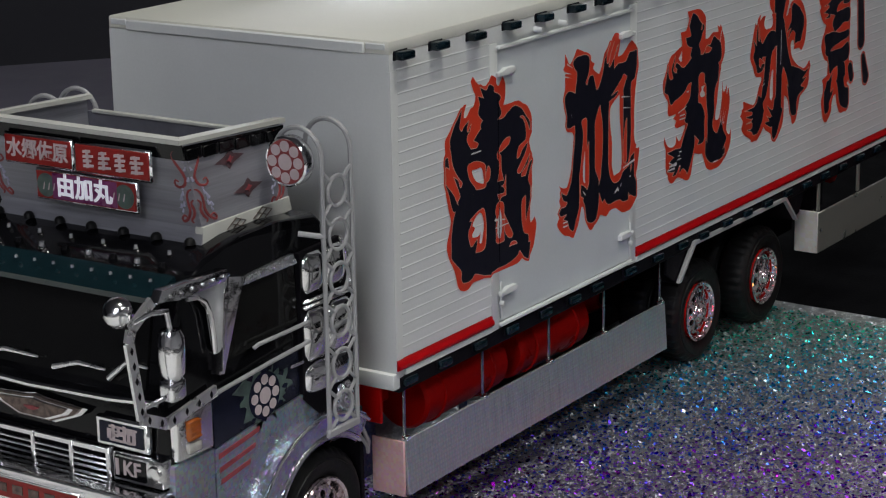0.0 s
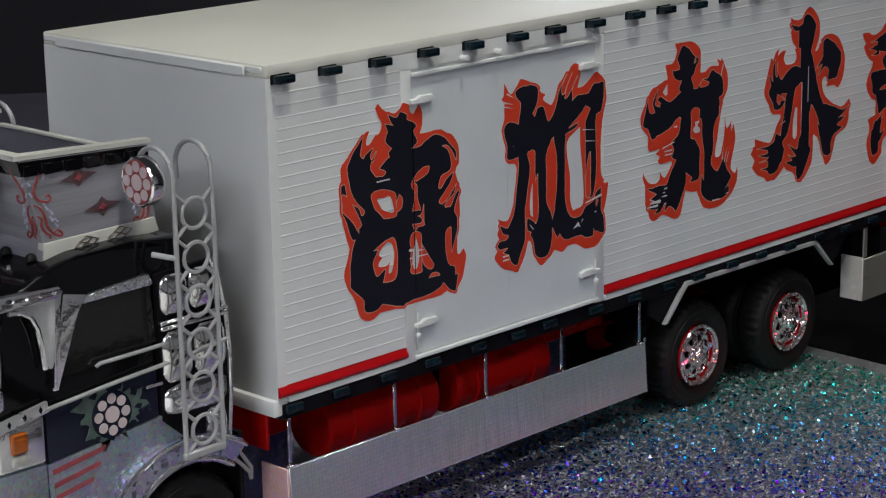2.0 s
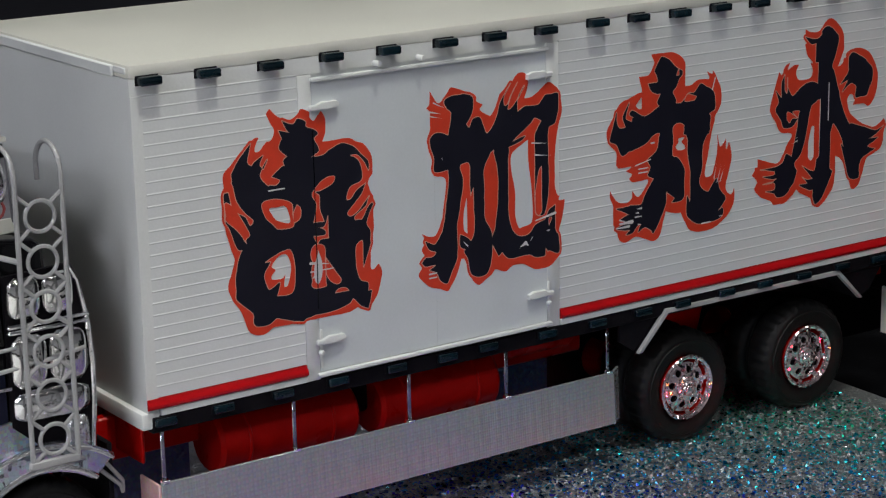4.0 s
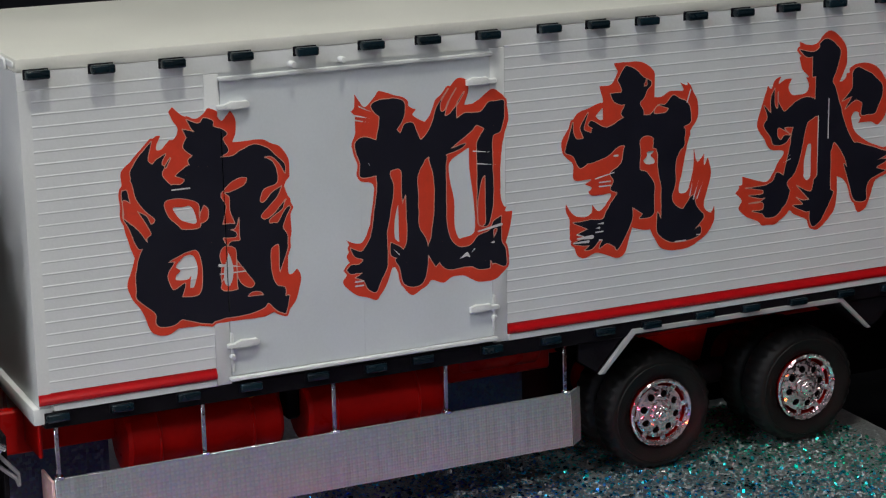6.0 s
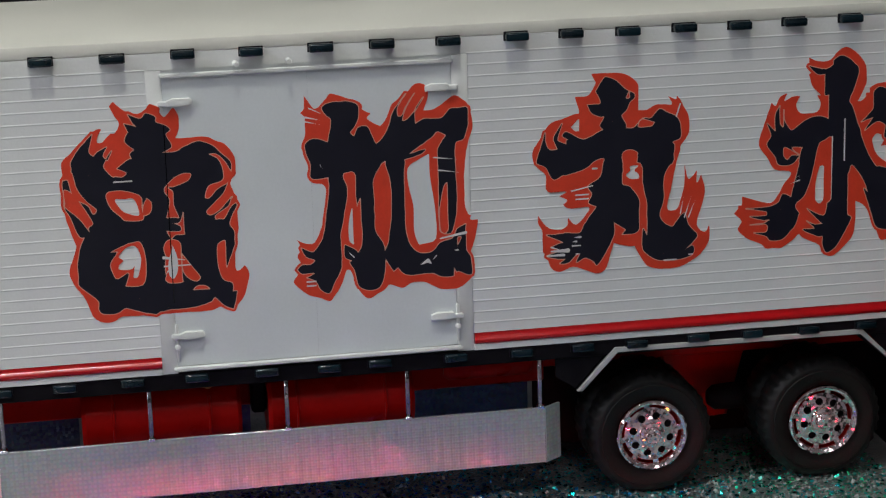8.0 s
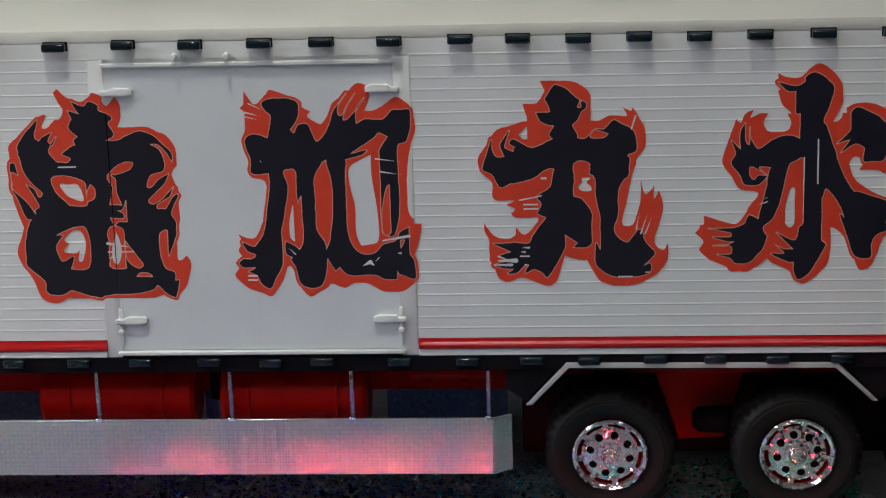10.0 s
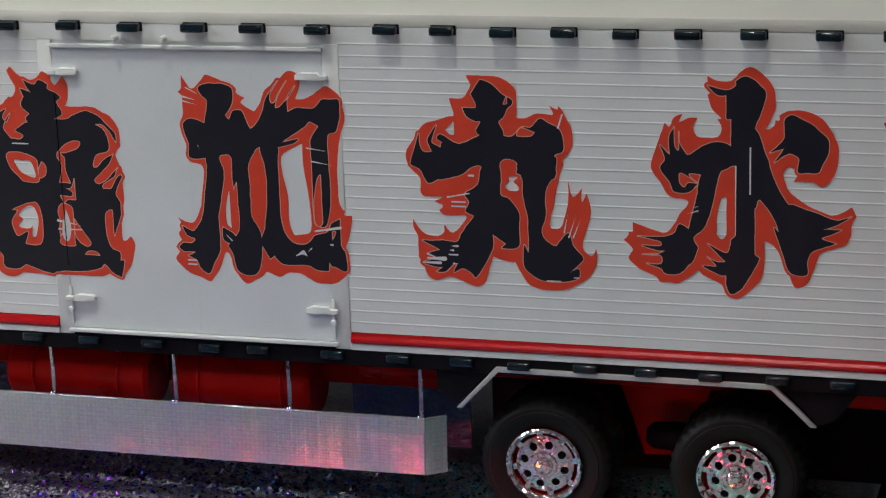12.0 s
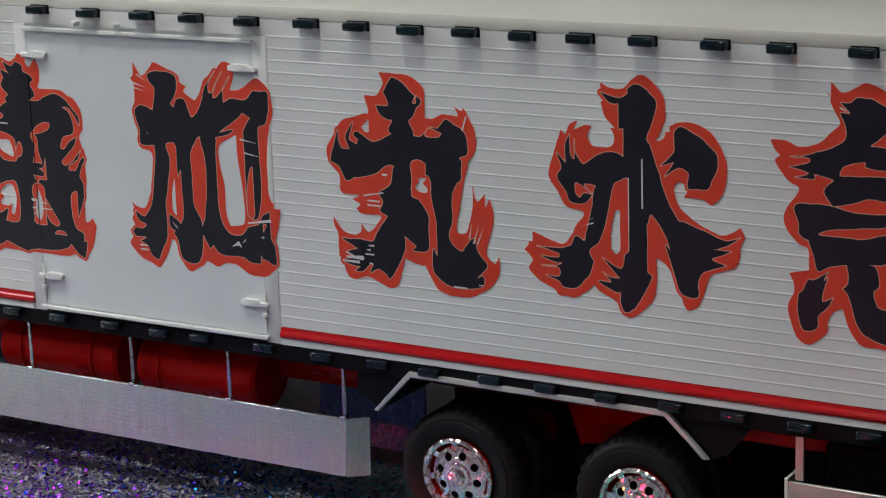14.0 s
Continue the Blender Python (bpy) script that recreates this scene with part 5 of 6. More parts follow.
# ---- flame lettering on the box ----
class Brush:
    """One brush-written character: closed shapes and tapered strokes of ink, flames, cuts, holes and pale hairlines."""

    def __init__(self):
        self.lines = {"ink": [], "flame": [], "cut": [], "hole": [], "pale": []}
        self.shapes = {"rim": [], "ink": [], "cut": [], "hole": []}
        self.open_shape = None

    def shape(self, kind, *pts):
        """Begins a closed outline; a third value of 0 makes the point a sharp tip."""
        self.open_shape = list(pts)
        self.shapes[kind].append(self.open_shape)

    def on(self, *pts):
        """Carries the outline on."""
        self.open_shape.extend(pts)

    def ink(self, *pts):
        self.lines["ink"].append(pts)

    def flame(self, *pts):
        self.lines["flame"].append(pts)

    def cut(self, *pts):
        self.lines["cut"].append(pts)

    def hole(self, *pts):
        self.lines["hole"].append(pts)

    def pale(self, *pts):
        self.lines["pale"].append(pts)

    @staticmethod
    def rounded(pts, steps=4):
        """A smooth closed line through the points, kept sharp at the tips."""
        n, out = len(pts), []
        for i in range(n):
            p1, p2 = Vector(pts[i][:2]), Vector(pts[(i + 1) % n][:2])
            d = (p2 - p1).length
            way = []
            for p, before, after, tip in ((p1, pts[i - 1], pts[(i + 1) % n], len(pts[i]) == 3), (p2, pts[i], pts[(i + 2) % n], len(pts[(i + 1) % n]) == 3)):
                v = Vector(after[:2]) - Vector(before[:2])
                way.append(Vector((0, 0)) if tip else v.normalized() * min(d, v.length * 0.5))
            for k in range(steps):
                t = k / steps
                out.append((2 * t ** 3 - 3 * t * t + 1) * p1 + (t ** 3 - 2 * t * t + t) * way[0] + (3 * t * t - 2 * t ** 3) * p2 + (t ** 3 - t * t) * way[1])
        return out

    def distance(self, kind, gx, gz):
        best = np.full(gx.shape, 9.0)
        for pts in self.lines.get(kind, ()):
            for (ax, az, ar), (bx, bz, br) in zip(pts, pts[1:]):
                dx, dz = bx - ax, bz - az
                t = np.clip(((gx - ax) * dx + (gz - az) * dz) / (dx * dx + dz * dz + 1e-9), 0, 1)
                best = np.minimum(best, np.hypot(gx - ax - t * dx, gz - az - t * dz) - (ar + t * (br - ar)))
        for pts in self.shapes.get(kind, ()):
            line = self.rounded(pts)
            xs, zs, pad = gx[0], gz[:, 0], 0.08
            j0, j1 = np.searchsorted(xs, (min(p.x for p in line) - pad, max(p.x for p in line) + pad))
            i0, i1 = np.searchsorted(zs, (min(p.y for p in line) - pad, max(p.y for p in line) + pad))
            x, z = gx[i0:i1, j0:j1], gz[i0:i1, j0:j1]
            far, odd = np.full(x.shape, 9.0), np.zeros(x.shape, bool)
            for a, b in zip(line, line[1:] + line[:1]):
                dx, dz = b.x - a.x, b.y - a.y
                t = np.clip(((x - a.x) * dx + (z - a.y) * dz) / (dx * dx + dz * dz + 1e-12), 0, 1)
                far = np.minimum(far, (x - a.x - t * dx) ** 2 + (z - a.y - t * dz) ** 2)
                if abs(dz) > 1e-9:
                    odd ^= ((z < a.y) != (z < b.y)) & (x < a.x + (z - a.y) * dx / dz)
            far = np.sqrt(far)
            best[i0:i1, j0:j1] = np.minimum(best[i0:i1, j0:j1], np.where(odd, -far, far))
        return best


def film(name, field, xs, zs, y, mat, parent, label):
    """The region where the field is below zero, cut out of thin film that stands at y."""
    verts, faces = [], []
    inside = field < 0
    count = inside[:-1, :-1].astype(int) + inside[1:, :-1] + inside[1:, 1:] + inside[:-1, 1:]
    for i in range(count.shape[0]):
        row, j = count[i], 0
        z0, z1 = zs[i], zs[i + 1]
        while j < len(row):
            if row[j] == 4:
                k = j
                while k < len(row) and row[k] == 4:
                    k += 1
                at = len(verts)
                verts += [(xs[j], y, z0), (xs[k], y, z0), (xs[k], y, z1), (xs[j], y, z1)]
                faces.append((at, at + 1, at + 2, at + 3))
                j = k
                continue
            if row[j]:
                corner = [(xs[j], z0, field[i, j]), (xs[j + 1], z0, field[i, j + 1]), (xs[j + 1], z1, field[i + 1, j + 1]), (xs[j], z1, field[i + 1, j])]
                poly = []
                for a, b in zip(corner, corner[1:] + corner[:1]):
                    if a[2] < 0:
                        poly.append((a[0], y, a[1]))
                    if (a[2] < 0) != (b[2] < 0):
                        t = a[2] / (a[2] - b[2])
                        poly.append((a[0] + t * (b[0] - a[0]), y, a[1] + t * (b[1] - a[1])))
                if len(poly) > 2:
                    at = len(verts)
                    verts += poly
                    faces.append(tuple(range(at, at + len(poly))))
            j += 1
    me = bpy.data.meshes.new(name)
    me.from_pydata([(x * K, yy * K, z * K) for x, yy, z in verts], [], faces)
    return link_mesh(name, me, mat, parent, label, 0)


def character(write, label):
    g = Brush()
    write(g)
    pts = [p for k in ("rim", "ink") for line in g.shapes[k] for p in line] + [p for k in ("ink", "flame") for line in g.lines[k] for p in line]
    step = 0.0060
    xs = np.arange(min(p[0] for p in pts) - 0.2, max(p[0] for p in pts) + 0.2, step)
    zs = np.arange(min(p[1] for p in pts) - 0.2, max(p[1] for p in pts) + 0.2, step)
    gx, gz = np.meshgrid(xs, zs)
    wob = 0.0016 * np.sin(29 * gx + 3 * np.sin(17 * gz)) + 0.0016 * np.sin(33 * gz + 3 * np.sin(21 * gx)) + 0.0010 * np.sin(83 * gx + 61 * gz)
    rim, ink, flame, cut = (g.distance(k, gx, gz) for k in ("rim", "ink", "flame", "cut"))
    hole, pale = g.distance("hole", gx, gz), g.distance("pale", gx, gz)
    red = np.maximum(np.minimum(np.minimum(rim, ink - 0.022), flame) + 0.5 * wob, -hole)
    black = np.maximum(np.maximum(np.maximum(ink + 0.5 * wob, -(cut + 0.3 * wob)), 0.024 - hole), red + 0.012)
    whole = film("character", red, xs, zs, -0.0052, FLAME, truck, label)
    film("pale_edge", np.maximum(black - 0.0058, red + 0.006), xs, zs, -0.0058, PALE, whole, "thin pale outline")
    film("black_fill", black, xs, zs, -0.0064, INK, whole, "black brush strokes")
    film("pale_hair", pale, xs, zs, -0.0069, HAIR, whole, "thin pale scratches")["kind"] = "stuff"


def write_yu(g):
    g.shape("rim", (1.056, 3.296, 0), (1.120, 3.232), (1.216, 3.200), (1.280, 3.232), (1.312, 3.264), (1.376, 3.232), (1.376, 3.200), (1.408, 3.168), (1.440, 3.200), (1.472, 3.232, 0), (1.504, 3.168), (1.504, 3.072), (1.472, 3.008, 0), (1.568, 3.008))
    g.on((1.696, 3.008), (1.760, 2.976), (1.824, 2.944), (1.888, 2.848), (1.888, 2.752), (1.888, 2.720), (1.856, 2.688), (1.824, 2.624), (1.856, 2.592), (1.888, 2.560), (1.888, 2.496), (1.888, 2.368), (1.888, 2.304), (1.856, 2.208))
    g.on((1.856, 2.112), (1.856, 2.016), (1.888, 2.016), (1.920, 2.048, 0), (1.952, 1.984), (1.920, 1.856), (1.888, 1.792), (1.824, 1.728, 0), (1.760, 1.760), (1.664, 1.728), (1.504, 1.728), (1.376, 1.728), (1.152, 1.728), (1.024, 1.728))
    g.on((0.960, 1.696), (0.896, 1.696), (0.832, 1.728), (0.800, 1.792), (0.768, 1.888), (0.704, 1.984), (0.672, 2.080), (0.704, 2.176), (0.736, 2.272, 0), (0.704, 2.368), (0.672, 2.496), (0.672, 2.624), (0.672, 2.688), (0.672, 2.784))
    g.on((0.672, 2.880), (0.736, 2.944), (0.832, 3.040), (0.928, 3.104), (0.960, 3.104, 0), (0.928, 3.040), (0.928, 3.008, 0), (0.960, 3.008), (0.992, 3.040), (1.024, 3.072, 0), (1.056, 3.072), (1.088, 3.136), (1.056, 3.200), (1.024, 3.264, 0))
    g.shape("ink", (1.216, 3.104, 0), (1.184, 3.136), (1.152, 3.200, 0), (1.216, 3.168), (1.248, 3.168), (1.280, 3.200), (1.344, 3.168), (1.344, 3.136), (1.408, 3.104), (1.440, 3.072), (1.408, 3.040), (1.440, 2.976), (1.440, 2.944), (1.376, 2.912, 0))
    g.on((1.472, 2.912), (1.536, 2.944), (1.632, 2.976), (1.728, 2.944), (1.792, 2.880), (1.856, 2.816), (1.856, 2.752, 0), (1.824, 2.656, 0), (1.856, 2.560), (1.888, 2.496, 0), (1.824, 2.368), (1.856, 2.304), (1.856, 2.240), (1.856, 2.208))
    g.on((1.792, 2.048, 0), (1.760, 1.952), (1.824, 1.920), (1.824, 1.856, 0), (1.856, 1.856), (1.824, 1.728, 0), (1.760, 1.760), (1.696, 1.824), (1.664, 1.792), (1.504, 1.760), (1.376, 1.760), (1.280, 1.760), (1.248, 2.048), (1.280, 2.592))
    g.on((1.184, 2.624), (1.024, 2.688), (1.024, 2.752), (1.088, 2.752), (1.120, 2.784), (1.056, 2.816, 0), (1.152, 2.880), (1.184, 2.848, 0), (1.152, 2.912), (1.184, 2.944, 0), (1.120, 3.008), (1.152, 3.072, 0), (1.120, 3.136, 0))
    g.shape("ink", (0.736, 2.816), (0.736, 2.880), (0.800, 2.976), (0.864, 3.040), (0.896, 3.072, 0), (0.864, 2.944), (0.896, 2.912, 0), (0.928, 2.944), (0.992, 2.976, 0), (0.960, 2.912), (0.992, 2.880, 0), (1.024, 2.944, 0), (0.960, 2.848), (0.992, 2.784))
    g.on((1.024, 2.752), (1.152, 2.720), (1.312, 2.560), (1.312, 1.760), (1.056, 1.792), (0.992, 1.760), (0.896, 1.760), (0.864, 1.792), (0.864, 1.856), (0.800, 1.920), (0.736, 1.984), (0.736, 2.048), (0.736, 2.144), (0.768, 2.272))
    g.on((0.800, 2.336, 0), (0.768, 2.336), (0.736, 2.400), (0.704, 2.496), (0.672, 2.560), (0.672, 2.656), (0.672, 2.752))
    g.shape("cut", (0.672, 2.784), (0.736, 2.816), (0.768, 2.688), (0.832, 2.592), (0.896, 2.528), (0.864, 2.496), (0.832, 2.560), (0.736, 2.624), (0.704, 2.752), (0.672, 2.752))
    g.shape("cut", (0.672, 2.688), (0.736, 2.656), (0.800, 2.560), (0.864, 2.432), (0.832, 2.400), (0.832, 2.368), (0.768, 2.464), (0.672, 2.560), (0.672, 2.592))
    g.shape("cut", (0.960, 2.624), (0.992, 2.656), (1.088, 2.656), (1.184, 2.624), (1.216, 2.592), (1.216, 2.528), (1.216, 2.432), (1.088, 2.432), (1.056, 2.464), (0.992, 2.528))
    g.shape("hole", (1.024, 2.592), (1.088, 2.592), (1.152, 2.592), (1.184, 2.528), (1.184, 2.464), (1.088, 2.496), (1.056, 2.528))
    g.shape("cut", (1.248, 2.592), (1.280, 2.560), (1.280, 2.496), (1.248, 2.464), (1.216, 2.464), (1.216, 2.528), (1.248, 2.592))
    g.shape("cut", (1.376, 2.656, 0), (1.440, 2.720), (1.504, 2.752), (1.568, 2.752), (1.568, 2.720), (1.536, 2.688), (1.440, 2.656), (1.408, 2.656), (1.440, 2.624), (1.440, 2.528), (1.472, 2.432), (1.440, 2.432), (1.376, 2.432, 0), (1.408, 2.560))
    g.on((1.376, 2.624))
    g.shape("cut", (1.504, 2.496, 0), (1.504, 2.432), (1.504, 2.368), (1.504, 2.336), (1.504, 2.304), (1.440, 2.304), (1.408, 2.272, 0), (1.376, 2.336), (1.408, 2.336), (1.472, 2.336), (1.472, 2.368), (1.408, 2.400, 0), (1.472, 2.400))
    g.shape("cut", (0.960, 2.208, 0), (1.024, 2.240), (1.120, 2.272), (1.184, 2.272), (1.216, 2.176), (1.216, 2.048), (1.184, 1.952), (1.056, 1.952, 0), (1.088, 2.048), (1.024, 2.016), (0.992, 2.016), (0.960, 2.112), (0.992, 2.176), (1.024, 2.208))
    g.shape("hole", (1.024, 2.176), (1.088, 2.240), (1.152, 2.240), (1.184, 2.144), (1.152, 2.016), (1.120, 2.016), (1.152, 2.176, 0), (1.120, 2.080), (1.024, 2.080), (1.024, 2.112), (1.056, 2.144))
    g.shape("cut", (1.376, 2.272), (1.440, 2.272), (1.472, 2.240), (1.472, 2.144), (1.472, 2.048), (1.472, 1.984), (1.472, 1.952), (1.376, 1.952), (1.344, 1.984), (1.376, 2.080), (1.344, 2.208))
    g.shape("hole", (1.408, 2.208), (1.408, 2.240), (1.440, 2.144), (1.440, 2.048), (1.408, 1.984), (1.376, 2.016), (1.376, 2.112))
    g.shape("cut", (1.472, 2.176, 0), (1.536, 2.080), (1.600, 1.984), (1.568, 1.952), (1.504, 1.984), (1.472, 2.048))
    g.shape("cut", (1.536, 1.888, 0), (1.568, 1.920), (1.632, 1.920), (1.664, 1.888), (1.632, 1.888))
    g.shape("cut", (1.696, 2.880, 0), (1.760, 2.880), (1.824, 2.816), (1.856, 2.752), (1.888, 2.720), (1.824, 2.656, 0), (1.760, 2.624), (1.696, 2.560), (1.664, 2.560), (1.664, 2.592), (1.696, 2.656), (1.792, 2.688), (1.792, 2.784), (1.760, 2.848))
    g.shape("cut", (1.824, 2.656, 0), (1.792, 2.592), (1.728, 2.528), (1.664, 2.464), (1.696, 2.432), (1.760, 2.464), (1.824, 2.528), (1.856, 2.560), (1.920, 2.592))
    g.shape("cut", (1.856, 2.560), (1.824, 2.496), (1.728, 2.432), (1.728, 2.400), (1.760, 2.400), (1.792, 2.400), (1.856, 2.496), (1.920, 2.528))
    g.shape("cut", (1.728, 2.208), (1.760, 2.240), (1.792, 2.240), (1.792, 2.144), (1.792, 2.048), (1.824, 1.952), (1.760, 1.952), (1.728, 2.048))
    g.pale((1.024, 2.720, 0.0054), (1.152, 2.720, 0.0054))
    g.pale((1.024, 2.688, 0.0000), (1.152, 2.688, 0.0000))
    g.pale((1.024, 2.656, 0.0000), (1.152, 2.656, 0.0000))
    g.pale((1.344, 2.144, 0.0108), (1.536, 2.112, 0.0000))
    g.pale((1.344, 2.080, 0.0054), (1.536, 2.080, 0.0040))
    g.pale((1.344, 2.016, 0.0000), (1.376, 2.048, 0.0054))


def write_ka(g):
    g.shape("rim", (2.400, 3.264, 0), (2.464, 3.168), (2.496, 3.168), (2.560, 3.232), (2.592, 3.264), (2.688, 3.232), (2.784, 3.200), (2.816, 3.168), (2.816, 3.136), (2.880, 3.104, 0), (2.848, 3.072), (2.880, 3.040), (2.944, 3.008, 0), (2.976, 3.040))
    g.on((3.008, 3.104), (3.040, 3.168), (3.136, 3.232), (3.200, 3.296), (3.264, 3.296), (3.296, 3.264), (3.296, 3.200), (3.264, 3.104, 0), (3.328, 3.104), (3.392, 3.136), (3.488, 3.200), (3.552, 3.168), (3.584, 3.136), (3.616, 3.040))
    g.on((3.616, 2.944), (3.584, 2.848), (3.552, 2.656), (3.552, 2.368), (3.584, 2.304), (3.616, 2.336, 0), (3.584, 2.272), (3.648, 2.272, 0), (3.616, 2.112), (3.584, 2.016), (3.616, 1.920), (3.584, 1.824, 0), (3.488, 1.760), (3.360, 1.760))
    g.on((3.296, 1.792), (3.232, 1.824), (3.136, 1.824), (3.072, 1.792), (2.976, 1.824), (2.944, 1.792), (2.880, 1.760), (2.816, 1.728), (2.752, 1.792), (2.688, 1.952), (2.656, 1.952), (2.624, 1.856), (2.560, 1.760), (2.528, 1.728))
    g.on((2.464, 1.760), (2.368, 1.792), (2.272, 1.888), (2.304, 1.952), (2.272, 1.984, 0), (2.336, 2.016), (2.304, 2.080), (2.336, 2.144), (2.304, 2.208, 0), (2.368, 2.176), (2.432, 2.176), (2.496, 2.304), (2.528, 2.432), (2.528, 2.592))
    g.on((2.432, 2.624), (2.400, 2.688), (2.432, 2.784), (2.368, 2.880), (2.400, 2.976), (2.400, 3.040), (2.400, 3.072, 0), (2.400, 3.104), (2.368, 3.136, 0), (2.400, 3.168))
    g.shape("ink", (2.560, 3.104, 0), (2.528, 3.168), (2.592, 3.200), (2.656, 3.200), (2.720, 3.200), (2.784, 3.168), (2.784, 3.072), (2.752, 3.008), (2.720, 2.976, 0), (2.752, 2.944), (2.784, 3.008), (2.848, 3.008), (2.880, 2.944), (2.912, 2.880))
    g.on((2.976, 2.944), (3.008, 3.008), (3.040, 3.104), (3.136, 3.232, 0), (3.072, 3.136), (3.072, 3.072), (3.104, 3.072), (3.136, 3.136), (3.200, 3.232, 0), (3.136, 3.136), (3.104, 3.040), (3.136, 3.040), (3.200, 3.104), (3.264, 3.200, 0))
    g.on((3.200, 3.104), (3.200, 3.008, 0), (3.264, 3.040), (3.392, 3.040), (3.456, 3.104), (3.520, 3.104), (3.584, 3.104), (3.584, 3.008), (3.584, 2.976), (3.552, 2.880), (3.488, 2.848), (3.488, 2.560), (3.488, 2.368), (3.456, 2.208))
    g.on((3.424, 2.176), (3.360, 2.208), (3.360, 2.560), (3.360, 2.752), (3.360, 2.816), (3.424, 2.912, 0), (3.360, 2.944), (3.328, 2.912), (3.328, 2.912), (3.136, 2.784, 0), (3.264, 2.816), (3.232, 2.784), (3.104, 2.752), (2.976, 2.752))
    g.on((2.816, 2.656), (2.720, 2.688), (2.560, 2.656), (2.432, 2.656), (2.432, 2.752), (2.400, 2.848), (2.400, 2.912), (2.464, 2.944), (2.560, 2.912), (2.560, 2.912), (2.592, 3.072))
    g.shape("cut", (3.392, 2.528), (3.424, 2.560), (3.424, 2.368), (3.424, 2.208), (3.392, 2.176), (3.360, 2.208), (3.360, 2.368))
    g.shape("ink", (2.560, 2.656), (2.688, 2.720), (2.656, 2.656), (2.688, 2.560), (2.656, 2.368), (2.624, 2.208), (2.624, 1.984), (2.560, 1.856), (2.528, 1.792), (2.464, 1.824), (2.432, 1.888), (2.368, 1.920, 0), (2.432, 1.952), (2.336, 1.952))
    g.on((2.304, 1.984, 0), (2.336, 2.016), (2.400, 2.016), (2.432, 2.048), (2.368, 2.080), (2.336, 2.144, 0), (2.400, 2.112), (2.432, 2.112), (2.496, 2.208), (2.528, 2.368), (2.560, 2.592))
    g.shape("ink", (2.720, 2.720), (2.752, 2.656), (2.752, 2.464), (2.784, 2.304), (2.784, 2.144), (2.752, 2.080, 0), (2.720, 2.112), (2.656, 2.144, 0), (2.656, 2.048), (2.752, 2.016, 0), (2.688, 2.016), (2.720, 1.952), (2.752, 1.824), (2.848, 1.792))
    g.on((2.912, 1.824), (2.944, 1.952), (2.944, 2.112), (2.880, 2.240), (2.880, 2.368), (2.880, 2.432), (2.880, 2.624), (2.944, 2.752), (2.816, 2.752))
    g.shape("cut", (2.784, 2.496, 0), (2.784, 2.400), (2.784, 2.240), (2.784, 2.208), (2.752, 2.304), (2.752, 2.432))
    g.shape("cut", (2.912, 2.592), (2.912, 2.528), (2.944, 2.304, 0), (2.880, 2.368), (2.880, 2.432))
    g.shape("hole", (2.720, 2.432, 0), (2.720, 2.336), (2.720, 2.176), (2.720, 2.144), (2.688, 2.176), (2.688, 2.304))
    g.shape("ink", (2.976, 2.752), (3.104, 2.752), (3.104, 2.656), (3.104, 2.464), (3.104, 2.240), (3.136, 2.112), (3.200, 2.048), (3.296, 2.048), (3.360, 2.112), (3.456, 2.144), (3.488, 2.208), (3.552, 2.240, 0), (3.552, 2.048), (3.584, 1.984))
    g.on((3.584, 1.856), (3.488, 1.888), (3.456, 1.856), (3.360, 1.856), (3.296, 1.888), (3.104, 1.888), (3.040, 1.952, 0), (3.008, 1.920, 0), (2.944, 2.048), (2.976, 2.144), (3.008, 2.368), (3.008, 2.592))
    g.shape("hole", (3.136, 2.688), (3.232, 2.752), (3.296, 2.784), (3.296, 2.784), (3.296, 2.624), (3.328, 2.368), (3.328, 2.144), (3.232, 2.112), (3.200, 2.112), (3.168, 2.208), (3.168, 2.400), (3.136, 2.560))
    g.shape("cut", (3.488, 2.144), (3.520, 2.144), (3.488, 2.080), (3.488, 2.080))
    g.shape("cut", (3.456, 1.920, 0), (3.488, 1.856), (3.456, 1.824))
    g.pale((3.200, 1.952, 0.0000), (3.264, 1.984, 0.0148), (3.296, 1.952, 0.0000))
    g.pale((3.296, 1.984, 0.0000), (3.328, 2.016, 0.0054))
    g.pale((3.328, 2.752, 0.0054), (3.552, 2.720, 0.0000))
    g.pale((3.360, 2.656, 0.0054), (3.552, 2.624, 0.0000))
    g.pale((3.360, 2.144, 0.0054), (3.552, 2.176, 0.0108))
    g.pale((3.456, 2.048, 0.0000), (3.488, 2.048, 0.0081))
    g.pale((3.552, 2.048, 0.0040), (3.552, 2.048, 0.0000))
    g.pale((2.624, 2.848, 0.0000), (2.688, 2.784, 0.0000))
    g.pale((2.496, 2.752, 0.0027), (2.528, 2.688, 0.0000))
    g.pale((3.136, 2.944, 0.0000), (3.200, 2.976, 0.0000))
    g.pale((2.432, 3.168, 0.0054), (2.560, 3.104, 0.0000))
    g.pale((2.400, 3.104, 0.0067), (2.528, 3.072, 0.0000))
    g.pale((2.400, 3.072, 0.0054), (2.528, 3.040, 0.0000))
    g.pale((2.368, 1.888, 0.0067), (2.432, 1.888, 0.0054))
    g.pale((2.368, 1.856, 0.0067), (2.432, 1.856, 0.0054))
    g.pale((2.656, 2.112, 0.0000), (2.720, 2.048, 0.0054))


